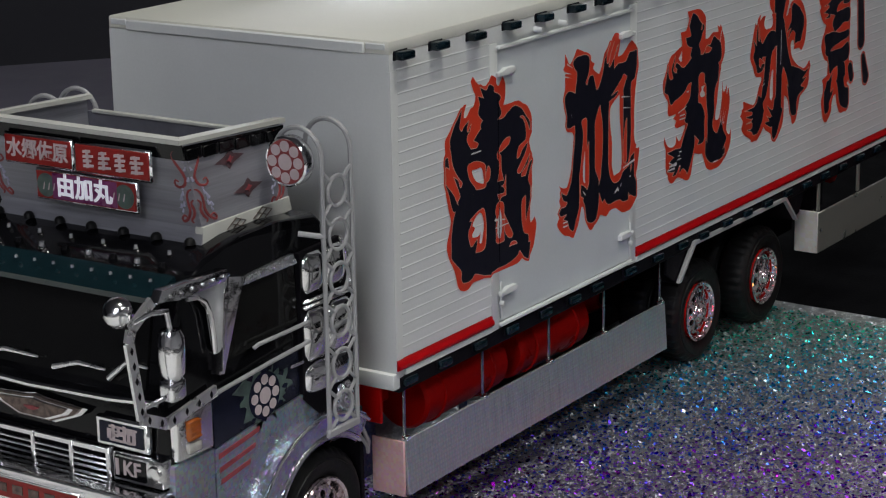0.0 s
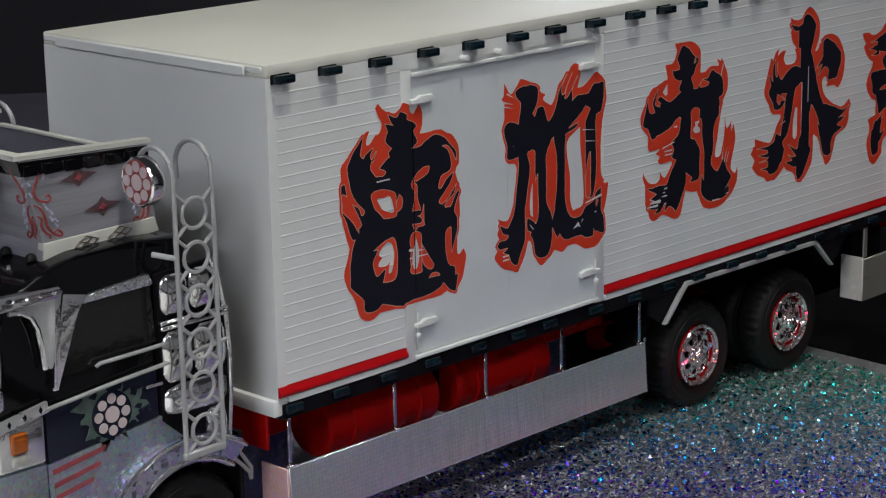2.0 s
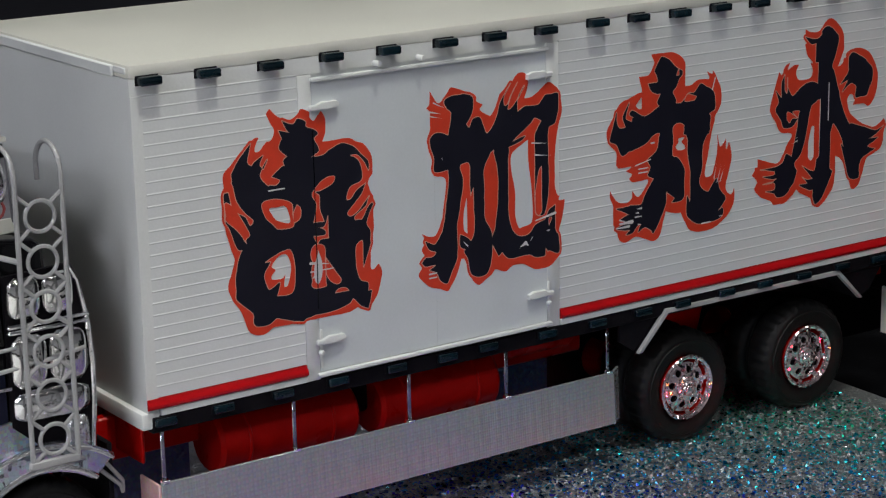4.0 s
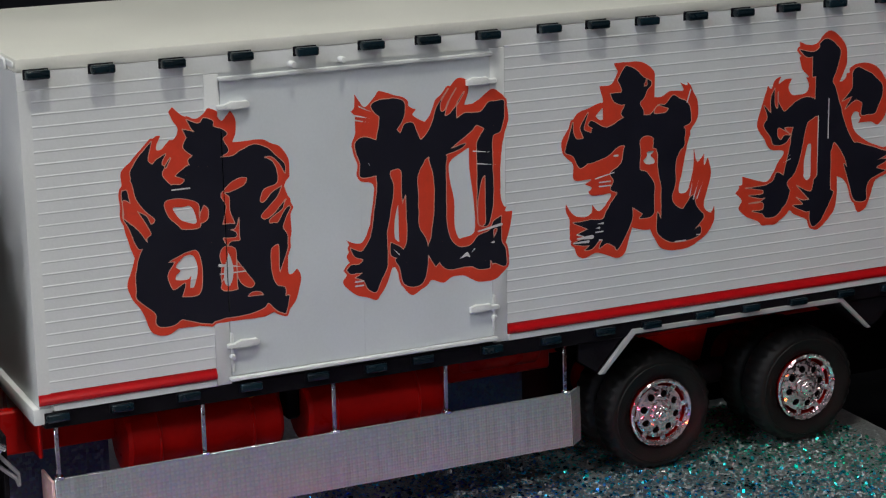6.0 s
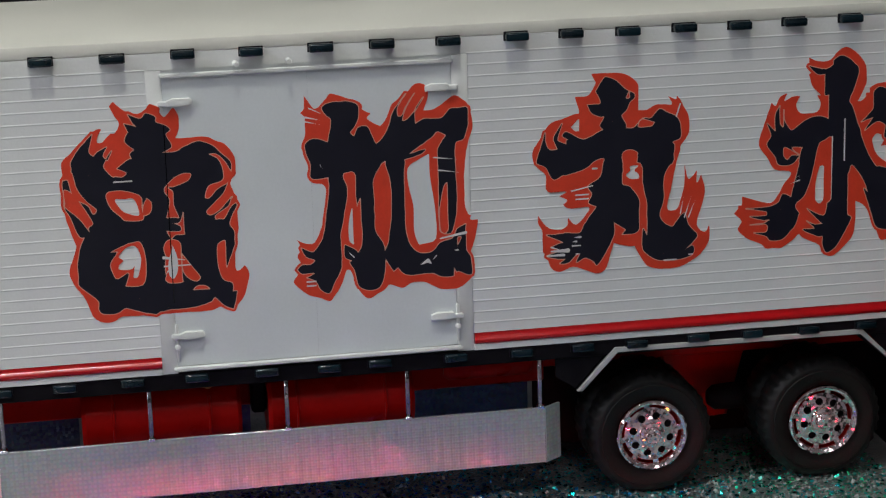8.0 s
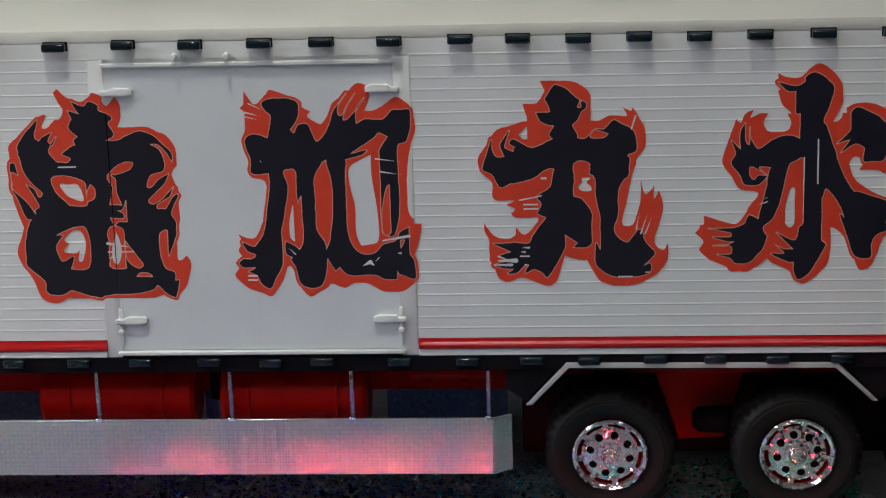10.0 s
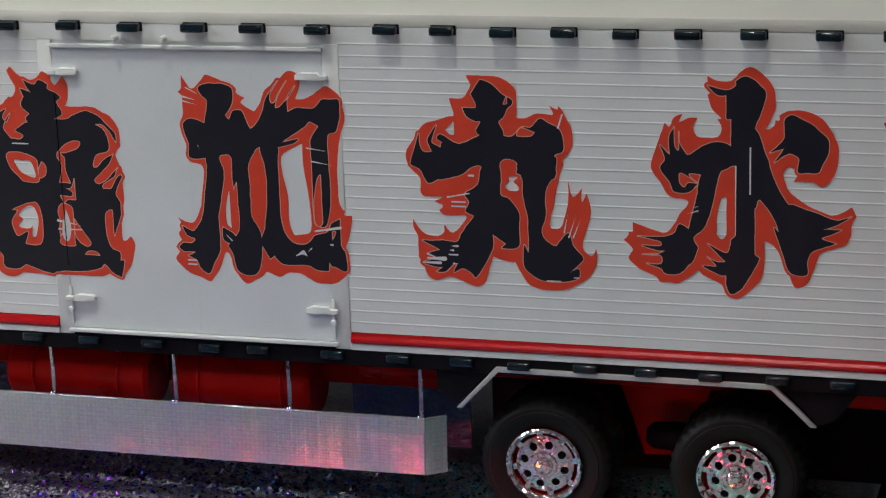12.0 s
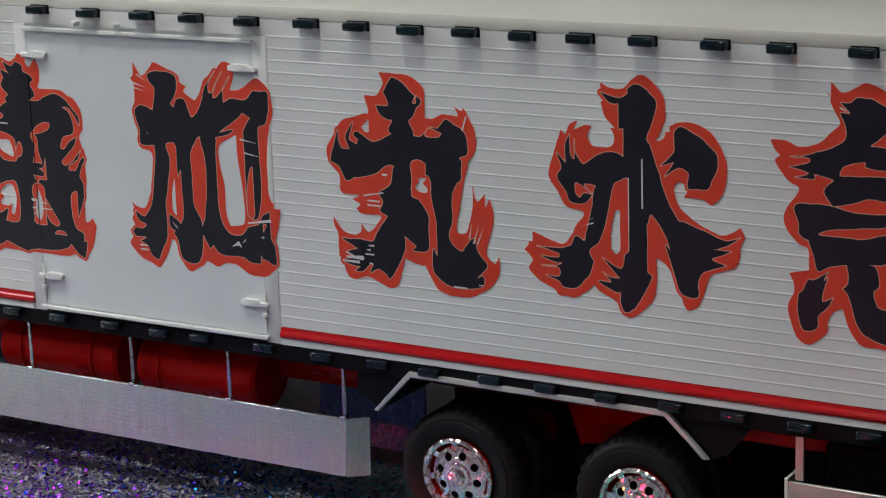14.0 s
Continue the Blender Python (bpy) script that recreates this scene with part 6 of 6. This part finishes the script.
def write_maru(g):
    g.shape("rim", (4.512, 3.296, 0), (4.704, 3.296), (4.800, 3.264), (4.864, 3.200), (4.864, 3.136), (4.864, 3.072), (4.864, 3.008, 0), (4.928, 3.008), (4.992, 3.040), (5.056, 3.040), (5.120, 3.040), (5.088, 3.104, 0), (5.152, 3.072), (5.152, 3.104, 0))
    g.on((5.184, 3.072), (5.216, 3.008), (5.248, 2.944), (5.248, 2.816), (5.184, 2.720), (5.184, 2.688), (5.152, 2.592), (5.120, 2.432), (5.088, 2.304), (5.088, 2.240), (5.152, 2.240), (5.184, 2.304), (5.216, 2.432), (5.216, 2.592, 0))
    g.on((5.248, 2.464), (5.312, 2.528, 0), (5.312, 2.432), (5.344, 2.496, 0), (5.376, 2.368), (5.344, 2.240), (5.312, 2.112), (5.376, 2.048), (5.408, 2.112, 0), (5.408, 1.984), (5.344, 1.888), (5.248, 1.824), (5.152, 1.792), (5.024, 1.792))
    g.on((4.928, 1.824), (4.864, 1.920), (4.832, 1.984, 0), (4.768, 1.984), (4.672, 2.016, 0), (4.640, 1.920), (4.608, 1.824), (4.544, 1.792), (4.448, 1.824), (4.352, 1.856), (4.256, 1.824), (4.192, 1.856), (4.160, 1.952), (4.128, 1.984, 0))
    g.on((4.128, 2.016), (4.128, 2.080, 0), (4.128, 2.144), (4.096, 2.208), (4.096, 2.272, 0), (4.160, 2.176), (4.256, 2.144), (4.320, 2.176), (4.320, 2.240, 0), (4.384, 2.176), (4.480, 2.272), (4.480, 2.304), (4.416, 2.304), (4.320, 2.304))
    g.on((4.288, 2.336, 0), (4.320, 2.368), (4.256, 2.400, 0), (4.320, 2.432), (4.192, 2.432), (4.160, 2.464), (4.160, 2.560), (4.096, 2.624), (4.064, 2.688), (4.064, 2.752), (4.128, 2.848), (4.192, 2.944), (4.288, 2.976), (4.384, 3.008))
    g.on((4.416, 3.008, 0), (4.416, 3.040), (4.384, 3.136, 0), (4.480, 3.136), (4.512, 3.168), (4.544, 3.232, 0))
    g.shape("hole", (4.352, 2.912, 0), (4.416, 2.976, 0), (4.416, 2.880, 0), (4.384, 2.880))
    g.shape("ink", (4.544, 3.168, 0), (4.608, 3.264), (4.640, 3.264), (4.704, 3.232), (4.768, 3.168), (4.832, 3.136), (4.832, 3.104), (4.800, 3.072), (4.768, 3.008), (4.736, 2.976), (4.768, 2.912), (4.768, 2.880, 0), (4.608, 2.880), (4.576, 2.912))
    g.on((4.608, 2.976), (4.576, 2.976), (4.512, 3.008), (4.480, 3.072, 0), (4.512, 3.072), (4.576, 3.072), (4.576, 3.104))
    g.shape("ink", (4.096, 2.688), (4.128, 2.784), (4.160, 2.880, 0), (4.160, 2.816), (4.192, 2.752), (4.256, 2.752, 0), (4.224, 2.816), (4.224, 2.848), (4.288, 2.944, 0), (4.256, 2.848), (4.256, 2.816), (4.320, 2.784, 0), (4.320, 2.816), (4.352, 2.816, 0))
    g.on((4.288, 2.848), (4.320, 2.880), (4.448, 2.816), (4.608, 2.880), (4.768, 2.880), (4.832, 2.880), (4.896, 2.944), (4.960, 2.944), (5.024, 3.008), (5.088, 2.976), (5.152, 2.944), (5.184, 2.880), (5.184, 2.784), (5.120, 2.752))
    g.on((5.120, 2.592), (4.864, 2.592), (4.864, 2.688), (4.800, 2.720), (4.736, 2.688), (4.736, 2.528), (4.608, 2.496), (4.608, 2.656), (4.544, 2.656), (4.448, 2.592), (4.320, 2.560), (4.256, 2.560, 0), (4.288, 2.560), (4.224, 2.528))
    g.on((4.192, 2.560), (4.160, 2.624), (4.096, 2.656))
    g.shape("ink", (4.864, 2.688), (5.120, 2.752), (5.120, 2.624), (5.056, 2.496), (5.056, 2.336), (5.024, 2.208), (5.056, 2.144), (5.120, 2.112), (5.152, 2.144), (5.216, 2.208), (5.248, 2.112), (5.312, 2.048, 0), (5.312, 2.016), (5.216, 1.920, 0))
    g.on((5.280, 1.952), (5.280, 1.888), (5.184, 1.856), (5.024, 1.856), (4.960, 1.888), (4.896, 1.952), (4.896, 2.112), (4.928, 2.048, 0), (4.928, 2.304), (4.896, 2.464), (4.896, 2.592))
    g.shape("ink", (4.608, 2.656), (4.736, 2.656), (4.736, 2.464), (4.800, 2.432), (4.864, 2.336), (4.864, 2.240), (4.864, 2.112), (4.832, 2.080), (4.736, 2.080, 0), (4.768, 2.112, 0), (4.672, 2.176, 0), (4.672, 2.080), (4.608, 1.952), (4.544, 1.856))
    g.on((4.512, 1.888), (4.448, 1.920), (4.384, 1.888), (4.416, 1.952, 0), (4.384, 1.952), (4.320, 1.888), (4.256, 1.888, 0), (4.320, 1.952), (4.288, 2.112), (4.352, 2.112), (4.416, 2.112), (4.448, 2.176), (4.544, 2.304, 0), (4.480, 2.336))
    g.on((4.512, 2.400), (4.480, 2.464), (4.576, 2.528))
    g.shape("hole", (4.800, 2.592), (4.864, 2.592), (4.832, 2.560), (4.864, 2.528), (4.864, 2.496), (4.800, 2.496), (4.768, 2.528), (4.800, 2.560))
    g.shape("cut", (4.864, 2.912), (4.896, 2.944), (4.992, 2.912), (4.992, 2.912), (4.960, 2.880), (4.864, 2.880))
    g.shape("cut", (4.768, 3.104), (4.800, 3.168), (4.800, 3.136), (4.800, 3.104))
    g.shape("ink", (4.160, 2.112, 0), (4.224, 2.112), (4.320, 2.112), (4.320, 2.048), (4.288, 2.048))
    g.shape("ink", (4.192, 2.016, 0), (4.288, 2.048), (4.320, 2.016), (4.320, 1.984), (4.288, 1.984))
    g.shape("ink", (4.160, 1.952), (4.320, 1.984), (4.352, 1.952), (4.288, 1.920))
    g.pale((4.192, 2.048, 0.0000), (4.288, 2.048, 0.0000))
    g.pale((4.192, 2.016, 0.0054), (4.288, 1.984, 0.0000))
    g.pale((4.192, 1.984, 0.0054), (4.320, 1.984, 0.0161))
    g.pale((4.160, 1.952, 0.0040), (4.288, 1.952, 0.0108))
    g.pale((4.352, 2.080, 0.0000), (4.416, 2.080, 0.0081))
    g.pale((4.352, 2.048, 0.0000), (4.384, 2.048, 0.0081))
    g.pale((4.352, 2.016, 0.0054), (4.416, 2.016, 0.0054))
    g.pale((4.384, 1.952, 0.0067), (4.416, 1.952, 0.0000))
    g.pale((4.384, 2.400, 0.0054), (4.480, 2.400, 0.0054))
    g.pale((4.384, 2.368, 0.0054), (4.480, 2.368, 0.0054))
    g.pale((4.352, 2.432, 0.0054), (4.512, 2.464, 0.0040))
    g.pale((5.184, 2.208, 0.0054), (5.216, 2.368, 0.0000))
    g.pale((5.216, 2.176, 0.0054), (5.280, 2.368, 0.0000))
    g.pale((5.248, 2.176, 0.0054), (5.312, 2.336, 0.0000))
    g.pale((5.152, 2.944, 0.0054), (5.184, 3.040, 0.0054))
    g.pale((4.512, 2.592, 0.0067), (4.544, 2.592, 0.0081))
    g.pale((5.056, 1.856, 0.0054), (5.152, 1.856, 0.0054))
    g.pale((5.248, 1.888, 0.0040), (5.280, 1.888, 0.0040))


def write_mizu(g):
    g.shape("rim", (6.176, 3.328, 0), (6.240, 3.296), (6.336, 3.296), (6.400, 3.360), (6.464, 3.392), (6.528, 3.360), (6.592, 3.296), (6.624, 3.232), (6.624, 3.104), (6.560, 2.976, 0), (6.592, 2.976), (6.624, 3.008), (6.624, 3.040, 0), (6.656, 3.040))
    g.on((6.656, 3.072), (6.720, 3.104), (6.816, 3.104), (6.912, 3.072), (6.976, 3.008), (7.040, 2.880), (7.040, 2.752), (7.008, 2.656), (6.944, 2.592), (6.880, 2.624), (6.752, 2.624, 0), (6.784, 2.688), (6.720, 2.720), (6.688, 2.688))
    g.on((6.688, 2.656), (6.720, 2.560), (6.848, 2.464), (7.008, 2.400), (7.136, 2.464, 0), (7.168, 2.400, 0), (7.136, 2.336), (7.136, 2.272, 0), (7.104, 2.208), (7.040, 2.176), (6.944, 2.144), (6.912, 2.080), (6.880, 1.984), (6.848, 1.920))
    g.on((6.784, 1.888), (6.752, 1.920), (6.688, 2.080), (6.624, 2.176), (6.560, 2.208, 0), (6.560, 2.016), (6.528, 1.920), (6.432, 1.824), (6.368, 1.792), (6.304, 1.824), (6.272, 1.888), (6.144, 1.952), (6.112, 1.984), (6.080, 1.952))
    g.on((5.984, 1.888), (5.920, 1.888), (5.856, 1.888), (5.824, 1.920), (5.760, 1.952), (5.696, 1.984), (5.632, 2.048), (5.664, 2.112), (5.600, 2.176, 0), (5.632, 2.208), (5.632, 2.240, 0), (5.664, 2.240), (5.664, 2.304, 0), (5.760, 2.272))
    g.on((5.888, 2.240), (5.952, 2.304), (5.984, 2.368), (6.048, 2.464), (5.920, 2.496), (5.856, 2.592), (5.792, 2.688), (5.824, 2.816), (5.856, 2.912), (5.888, 3.008, 0), (5.920, 2.976), (5.952, 3.040), (6.016, 3.072, 0), (5.984, 3.008))
    g.on((6.048, 3.040), (6.112, 3.040, 0), (6.080, 2.976), (6.112, 2.912), (6.240, 2.912), (6.272, 2.976), (6.240, 3.040, 0), (6.272, 3.040), (6.208, 3.104), (6.176, 3.200, 0), (6.208, 3.232), (6.176, 3.296, 0))
    g.shape("hole", (6.240, 2.368), (6.272, 2.496), (6.304, 2.496), (6.304, 2.400), (6.304, 2.240), (6.272, 2.208), (6.240, 2.240), (6.240, 2.272))
    g.shape("ink", (6.368, 3.296), (6.432, 3.328), (6.496, 3.296), (6.528, 3.264), (6.560, 3.232), (6.560, 3.168), (6.528, 3.072), (6.496, 2.976), (6.528, 2.880), (6.592, 2.720), (6.528, 2.528), (6.496, 2.464), (6.496, 2.272), (6.496, 2.112))
    g.on((6.528, 2.080), (6.464, 1.952), (6.400, 1.856), (6.336, 1.824), (6.304, 1.888), (6.304, 1.952), (6.272, 1.952), (6.144, 2.016), (6.240, 2.016), (6.176, 2.080, 0), (6.240, 2.048), (6.304, 2.048, 0), (6.272, 2.080), (6.176, 2.176, 0))
    g.on((6.304, 2.112), (6.336, 2.176), (6.336, 2.208), (6.368, 2.240), (6.368, 2.496), (6.368, 2.720, 0), (6.336, 2.720), (6.240, 2.688), (6.240, 2.848), (6.336, 2.848, 0), (6.336, 2.976), (6.336, 3.040, 0), (6.304, 3.040), (6.304, 3.136))
    g.on((6.304, 3.200, 0), (6.240, 3.200), (6.176, 3.264, 0), (6.304, 3.232), (6.368, 3.264))
    g.shape("ink", (6.336, 2.848), (6.240, 2.880), (6.144, 2.848), (6.048, 2.784), (6.016, 2.816), (5.984, 2.880), (5.984, 2.944, 0), (5.984, 2.816), (5.952, 2.848), (5.952, 2.976, 0), (5.920, 2.912), (5.920, 2.784, 0), (5.856, 2.848, 0), (5.888, 2.752))
    g.on((5.856, 2.688), (5.920, 2.592), (5.952, 2.528), (6.048, 2.528), (6.112, 2.592, 0), (6.048, 2.656), (6.176, 2.656), (6.336, 2.720))
    g.shape("cut", (5.984, 2.592), (5.984, 2.592), (5.984, 2.656), (6.016, 2.656), (6.112, 2.592), (6.048, 2.592), (6.016, 2.560))
    g.shape("ink", (6.144, 2.656), (6.336, 2.720), (6.272, 2.688), (6.240, 2.592), (6.208, 2.432), (6.176, 2.336), (6.144, 2.272), (6.080, 2.208), (6.112, 2.144, 0), (6.080, 2.048), (6.048, 2.016), (5.984, 1.952), (5.888, 1.952), (5.856, 1.984))
    g.on((5.760, 2.016, 0), (5.856, 2.016), (5.856, 2.080), (5.728, 2.080, 0), (5.824, 2.080), (5.888, 2.112), (5.824, 2.112), (5.728, 2.144, 0), (5.856, 2.144), (5.856, 2.176), (5.696, 2.208, 0), (5.856, 2.208), (5.952, 2.240), (5.984, 2.304))
    g.on((6.048, 2.272, 0), (6.080, 2.400), (6.112, 2.528, 0), (6.112, 2.560))
    g.shape("ink", (6.496, 2.976), (6.592, 2.720), (6.656, 2.560), (6.720, 2.464, 0), (6.752, 2.464), (6.848, 2.432), (6.944, 2.400), (7.040, 2.368), (7.136, 2.400, 0), (7.040, 2.336), (6.944, 2.304, 0), (7.072, 2.304, 0), (7.008, 2.272), (6.944, 2.240))
    g.on((7.040, 2.208, 0), (6.944, 2.176), (6.880, 2.144), (6.848, 2.080), (6.848, 1.984), (6.752, 1.984), (6.720, 2.016), (6.688, 2.112), (6.656, 2.208), (6.624, 2.304), (6.656, 2.272, 0), (6.624, 2.368), (6.528, 2.496), (6.496, 2.432))
    g.on((6.464, 2.688))
    g.shape("ink", (6.688, 3.040), (6.720, 3.072), (6.752, 3.072), (6.816, 3.040), (6.880, 3.008), (6.912, 2.976), (6.976, 2.912), (6.976, 2.816), (6.944, 2.752), (6.912, 2.688), (6.848, 2.688), (6.784, 2.688), (6.784, 2.752), (6.784, 2.784))
    g.on((6.720, 2.816), (6.624, 2.752, 0), (6.688, 2.848, 0), (6.592, 2.816, 0), (6.688, 2.912), (6.688, 2.976))
    g.pale((6.464, 2.848, 0.0054), (6.464, 2.528, 0.0054))
    g.pale((6.464, 2.496, 0.0000), (6.464, 2.400, 0.0000))
    g.pale((6.016, 2.368, 0.0000), (6.112, 2.400, 0.0054))
    g.pale((6.048, 2.400, 0.0000), (6.112, 2.432, 0.0027))
    g.pale((6.368, 2.720, 0.0040), (6.368, 2.240, 0.0027))


def write_kyu(g):
    g.shape("rim", (7.712, 3.424, 0), (7.744, 3.392), (7.776, 3.360), (7.808, 3.360), (7.872, 3.392), (7.936, 3.424), (8.032, 3.392), (8.064, 3.360), (8.128, 2.688), (8.096, 1.792), (8.032, 1.792), (7.936, 1.792), (7.872, 1.856), (7.840, 1.920))
    g.on((7.808, 2.016, 0), (7.744, 1.984), (7.712, 1.920), (7.712, 1.856), (7.648, 1.792), (7.584, 1.760), (7.520, 1.792), (7.488, 1.856), (7.456, 1.952), (7.456, 2.016), (7.488, 2.080), (7.488, 2.144), (7.456, 2.208, 0), (7.584, 2.240))
    g.on((7.584, 2.272), (7.584, 2.368), (7.520, 2.400), (7.456, 2.464), (7.424, 2.528), (7.424, 2.592), (7.488, 2.688), (7.520, 2.752), (7.456, 2.784), (7.424, 2.816), (7.360, 2.912), (7.392, 2.944), (7.360, 2.976), (7.328, 3.040, 0))
    g.on((7.424, 3.040), (7.520, 3.008), (7.648, 3.040), (7.712, 3.104), (7.776, 3.168), (7.744, 3.232), (7.712, 3.296), (7.712, 3.328), (7.680, 3.360, 0), (7.712, 3.328))
    g.shape("ink", (7.776, 3.296, 0), (7.840, 3.296), (7.872, 3.328), (7.936, 3.328), (7.968, 3.328), (8.032, 3.296), (8.096, 3.264), (8.096, 3.168), (8.000, 3.072), (7.968, 3.040), (8.096, 3.040), (8.096, 2.912), (7.936, 2.912), (7.936, 2.944))
    g.on((7.808, 2.912), (7.776, 2.848), (7.840, 2.848), (7.872, 2.848), (8.096, 2.848), (8.096, 2.720), (7.968, 2.720), (7.872, 2.688), (7.744, 2.656), (7.712, 2.688), (7.680, 2.752), (7.744, 2.816, 0), (7.616, 2.848), (7.616, 2.816))
    g.on((7.488, 2.816, 0), (7.584, 2.848), (7.456, 2.880, 0), (7.584, 2.912), (7.584, 2.944), (7.456, 2.944, 0), (7.520, 2.944), (7.616, 2.976), (7.712, 3.008), (7.808, 3.072), (7.808, 3.168), (7.776, 3.232), (7.840, 3.232))
    g.shape("ink", (7.488, 2.624), (7.520, 2.656), (7.584, 2.656), (7.712, 2.656), (7.872, 2.624), (7.968, 2.624), (8.096, 2.624), (8.096, 2.560), (7.872, 2.528), (7.680, 2.496), (7.584, 2.432), (7.520, 2.464), (7.520, 2.528))
    g.shape("ink", (7.584, 2.432), (7.616, 2.464), (7.680, 2.464), (7.840, 2.464), (7.936, 2.464), (8.096, 2.496), (8.096, 2.336), (7.872, 2.304), (7.712, 2.272), (7.648, 2.240), (7.616, 2.336))
    g.shape("ink", (7.520, 2.080, 0), (7.552, 2.112), (7.584, 2.176), (7.616, 2.176), (7.712, 2.240, 0), (7.680, 2.176), (7.712, 2.208, 0), (7.680, 2.112), (7.680, 2.048), (7.744, 2.080, 0), (7.712, 2.016), (7.648, 1.952), (7.648, 1.888), (7.616, 1.856))
    g.on((7.552, 1.856), (7.520, 1.952))
    g.shape("ink", (7.840, 2.304), (8.000, 2.304), (8.032, 2.240), (8.032, 2.176), (8.000, 2.144), (8.032, 2.048), (8.128, 2.016), (8.128, 1.824), (7.968, 1.856), (7.904, 1.920), (7.872, 2.016), (7.840, 2.112), (7.808, 2.144, 0), (7.840, 2.176))
    g.on((7.840, 2.240))
    g.shape("cut", (7.968, 3.040), (8.032, 3.072), (8.096, 3.072), (8.096, 3.040), (8.000, 3.040))
    g.pale((7.872, 2.080, 0.0000), (7.904, 1.952, 0.0000))
    g.pale((7.456, 2.880, 0.0000), (7.584, 2.912, 0.0000))
    g.pale((7.776, 3.264, 0.0067), (7.840, 3.232, 0.0000))
    g.pale((7.904, 2.592, 0.0000), (8.000, 2.592, 0.0000))
    g.ink((8.383, 2.936, 0.068), (8.429, 2.461, 0.077))
    g.ink((8.158, 2.223, 0.056), (8.195, 2.122, 0.050))
    g.ink((8.496, 2.277, 0.041), (8.577, 2.060, 0.070))
    g.flame((8.443, 2.975, 0.041), (8.509, 3.031, 0.020), (8.557, 3.085, 0.002))
    g.cut((8.219, 2.335, 0.035), (8.327, 2.171, 0.049))
    g.hole((8.101, 2.076, 0.011), (8.119, 2.060, 0.011))


character(write_yu, "black brush character with red flame border")
character(write_ka, "black brush character with red flame border")
character(write_maru, "black brush character with red flame border")
character(write_mizu, "black brush character with red flame border")
character(write_kyu, "black brush character with red flame border")


# ---- ribs of the side wall: one moulded slat after another ----
PITCH = 0.0843


def slat_mesh(x0, x1):
    bm = prism([(0.030, 0.0), (0.0, 0.0004), (0.0, 0.0690), (-0.0024, 0.0755), (-0.0026, 0.0785), (0.0, 0.0840), (0.030, 0.0842)], 0, 1)
    for v in bm.verts:
        y, z, along = v.co.x, v.co.z, v.co.y
        v.co = Vector((x0 + along * (x1 - x0), y, z)) * K
    bmesh.ops.recalc_face_normals(bm, faces=bm.faces)
    me = bpy.data.meshes.new("slat")
    bm.to_mesh(me)
    bm.free()
    me.materials.append(WHITE_RIB)
    return me


for me in (slat_mesh(0.088, 1.286), slat_mesh(3.594, L - 0.03)):
    for k in range(25):
        ob = new("slat", me)
        ob.parent = side_wall
        ob.location = (0, 0, (1.400 + PITCH * k) * K)
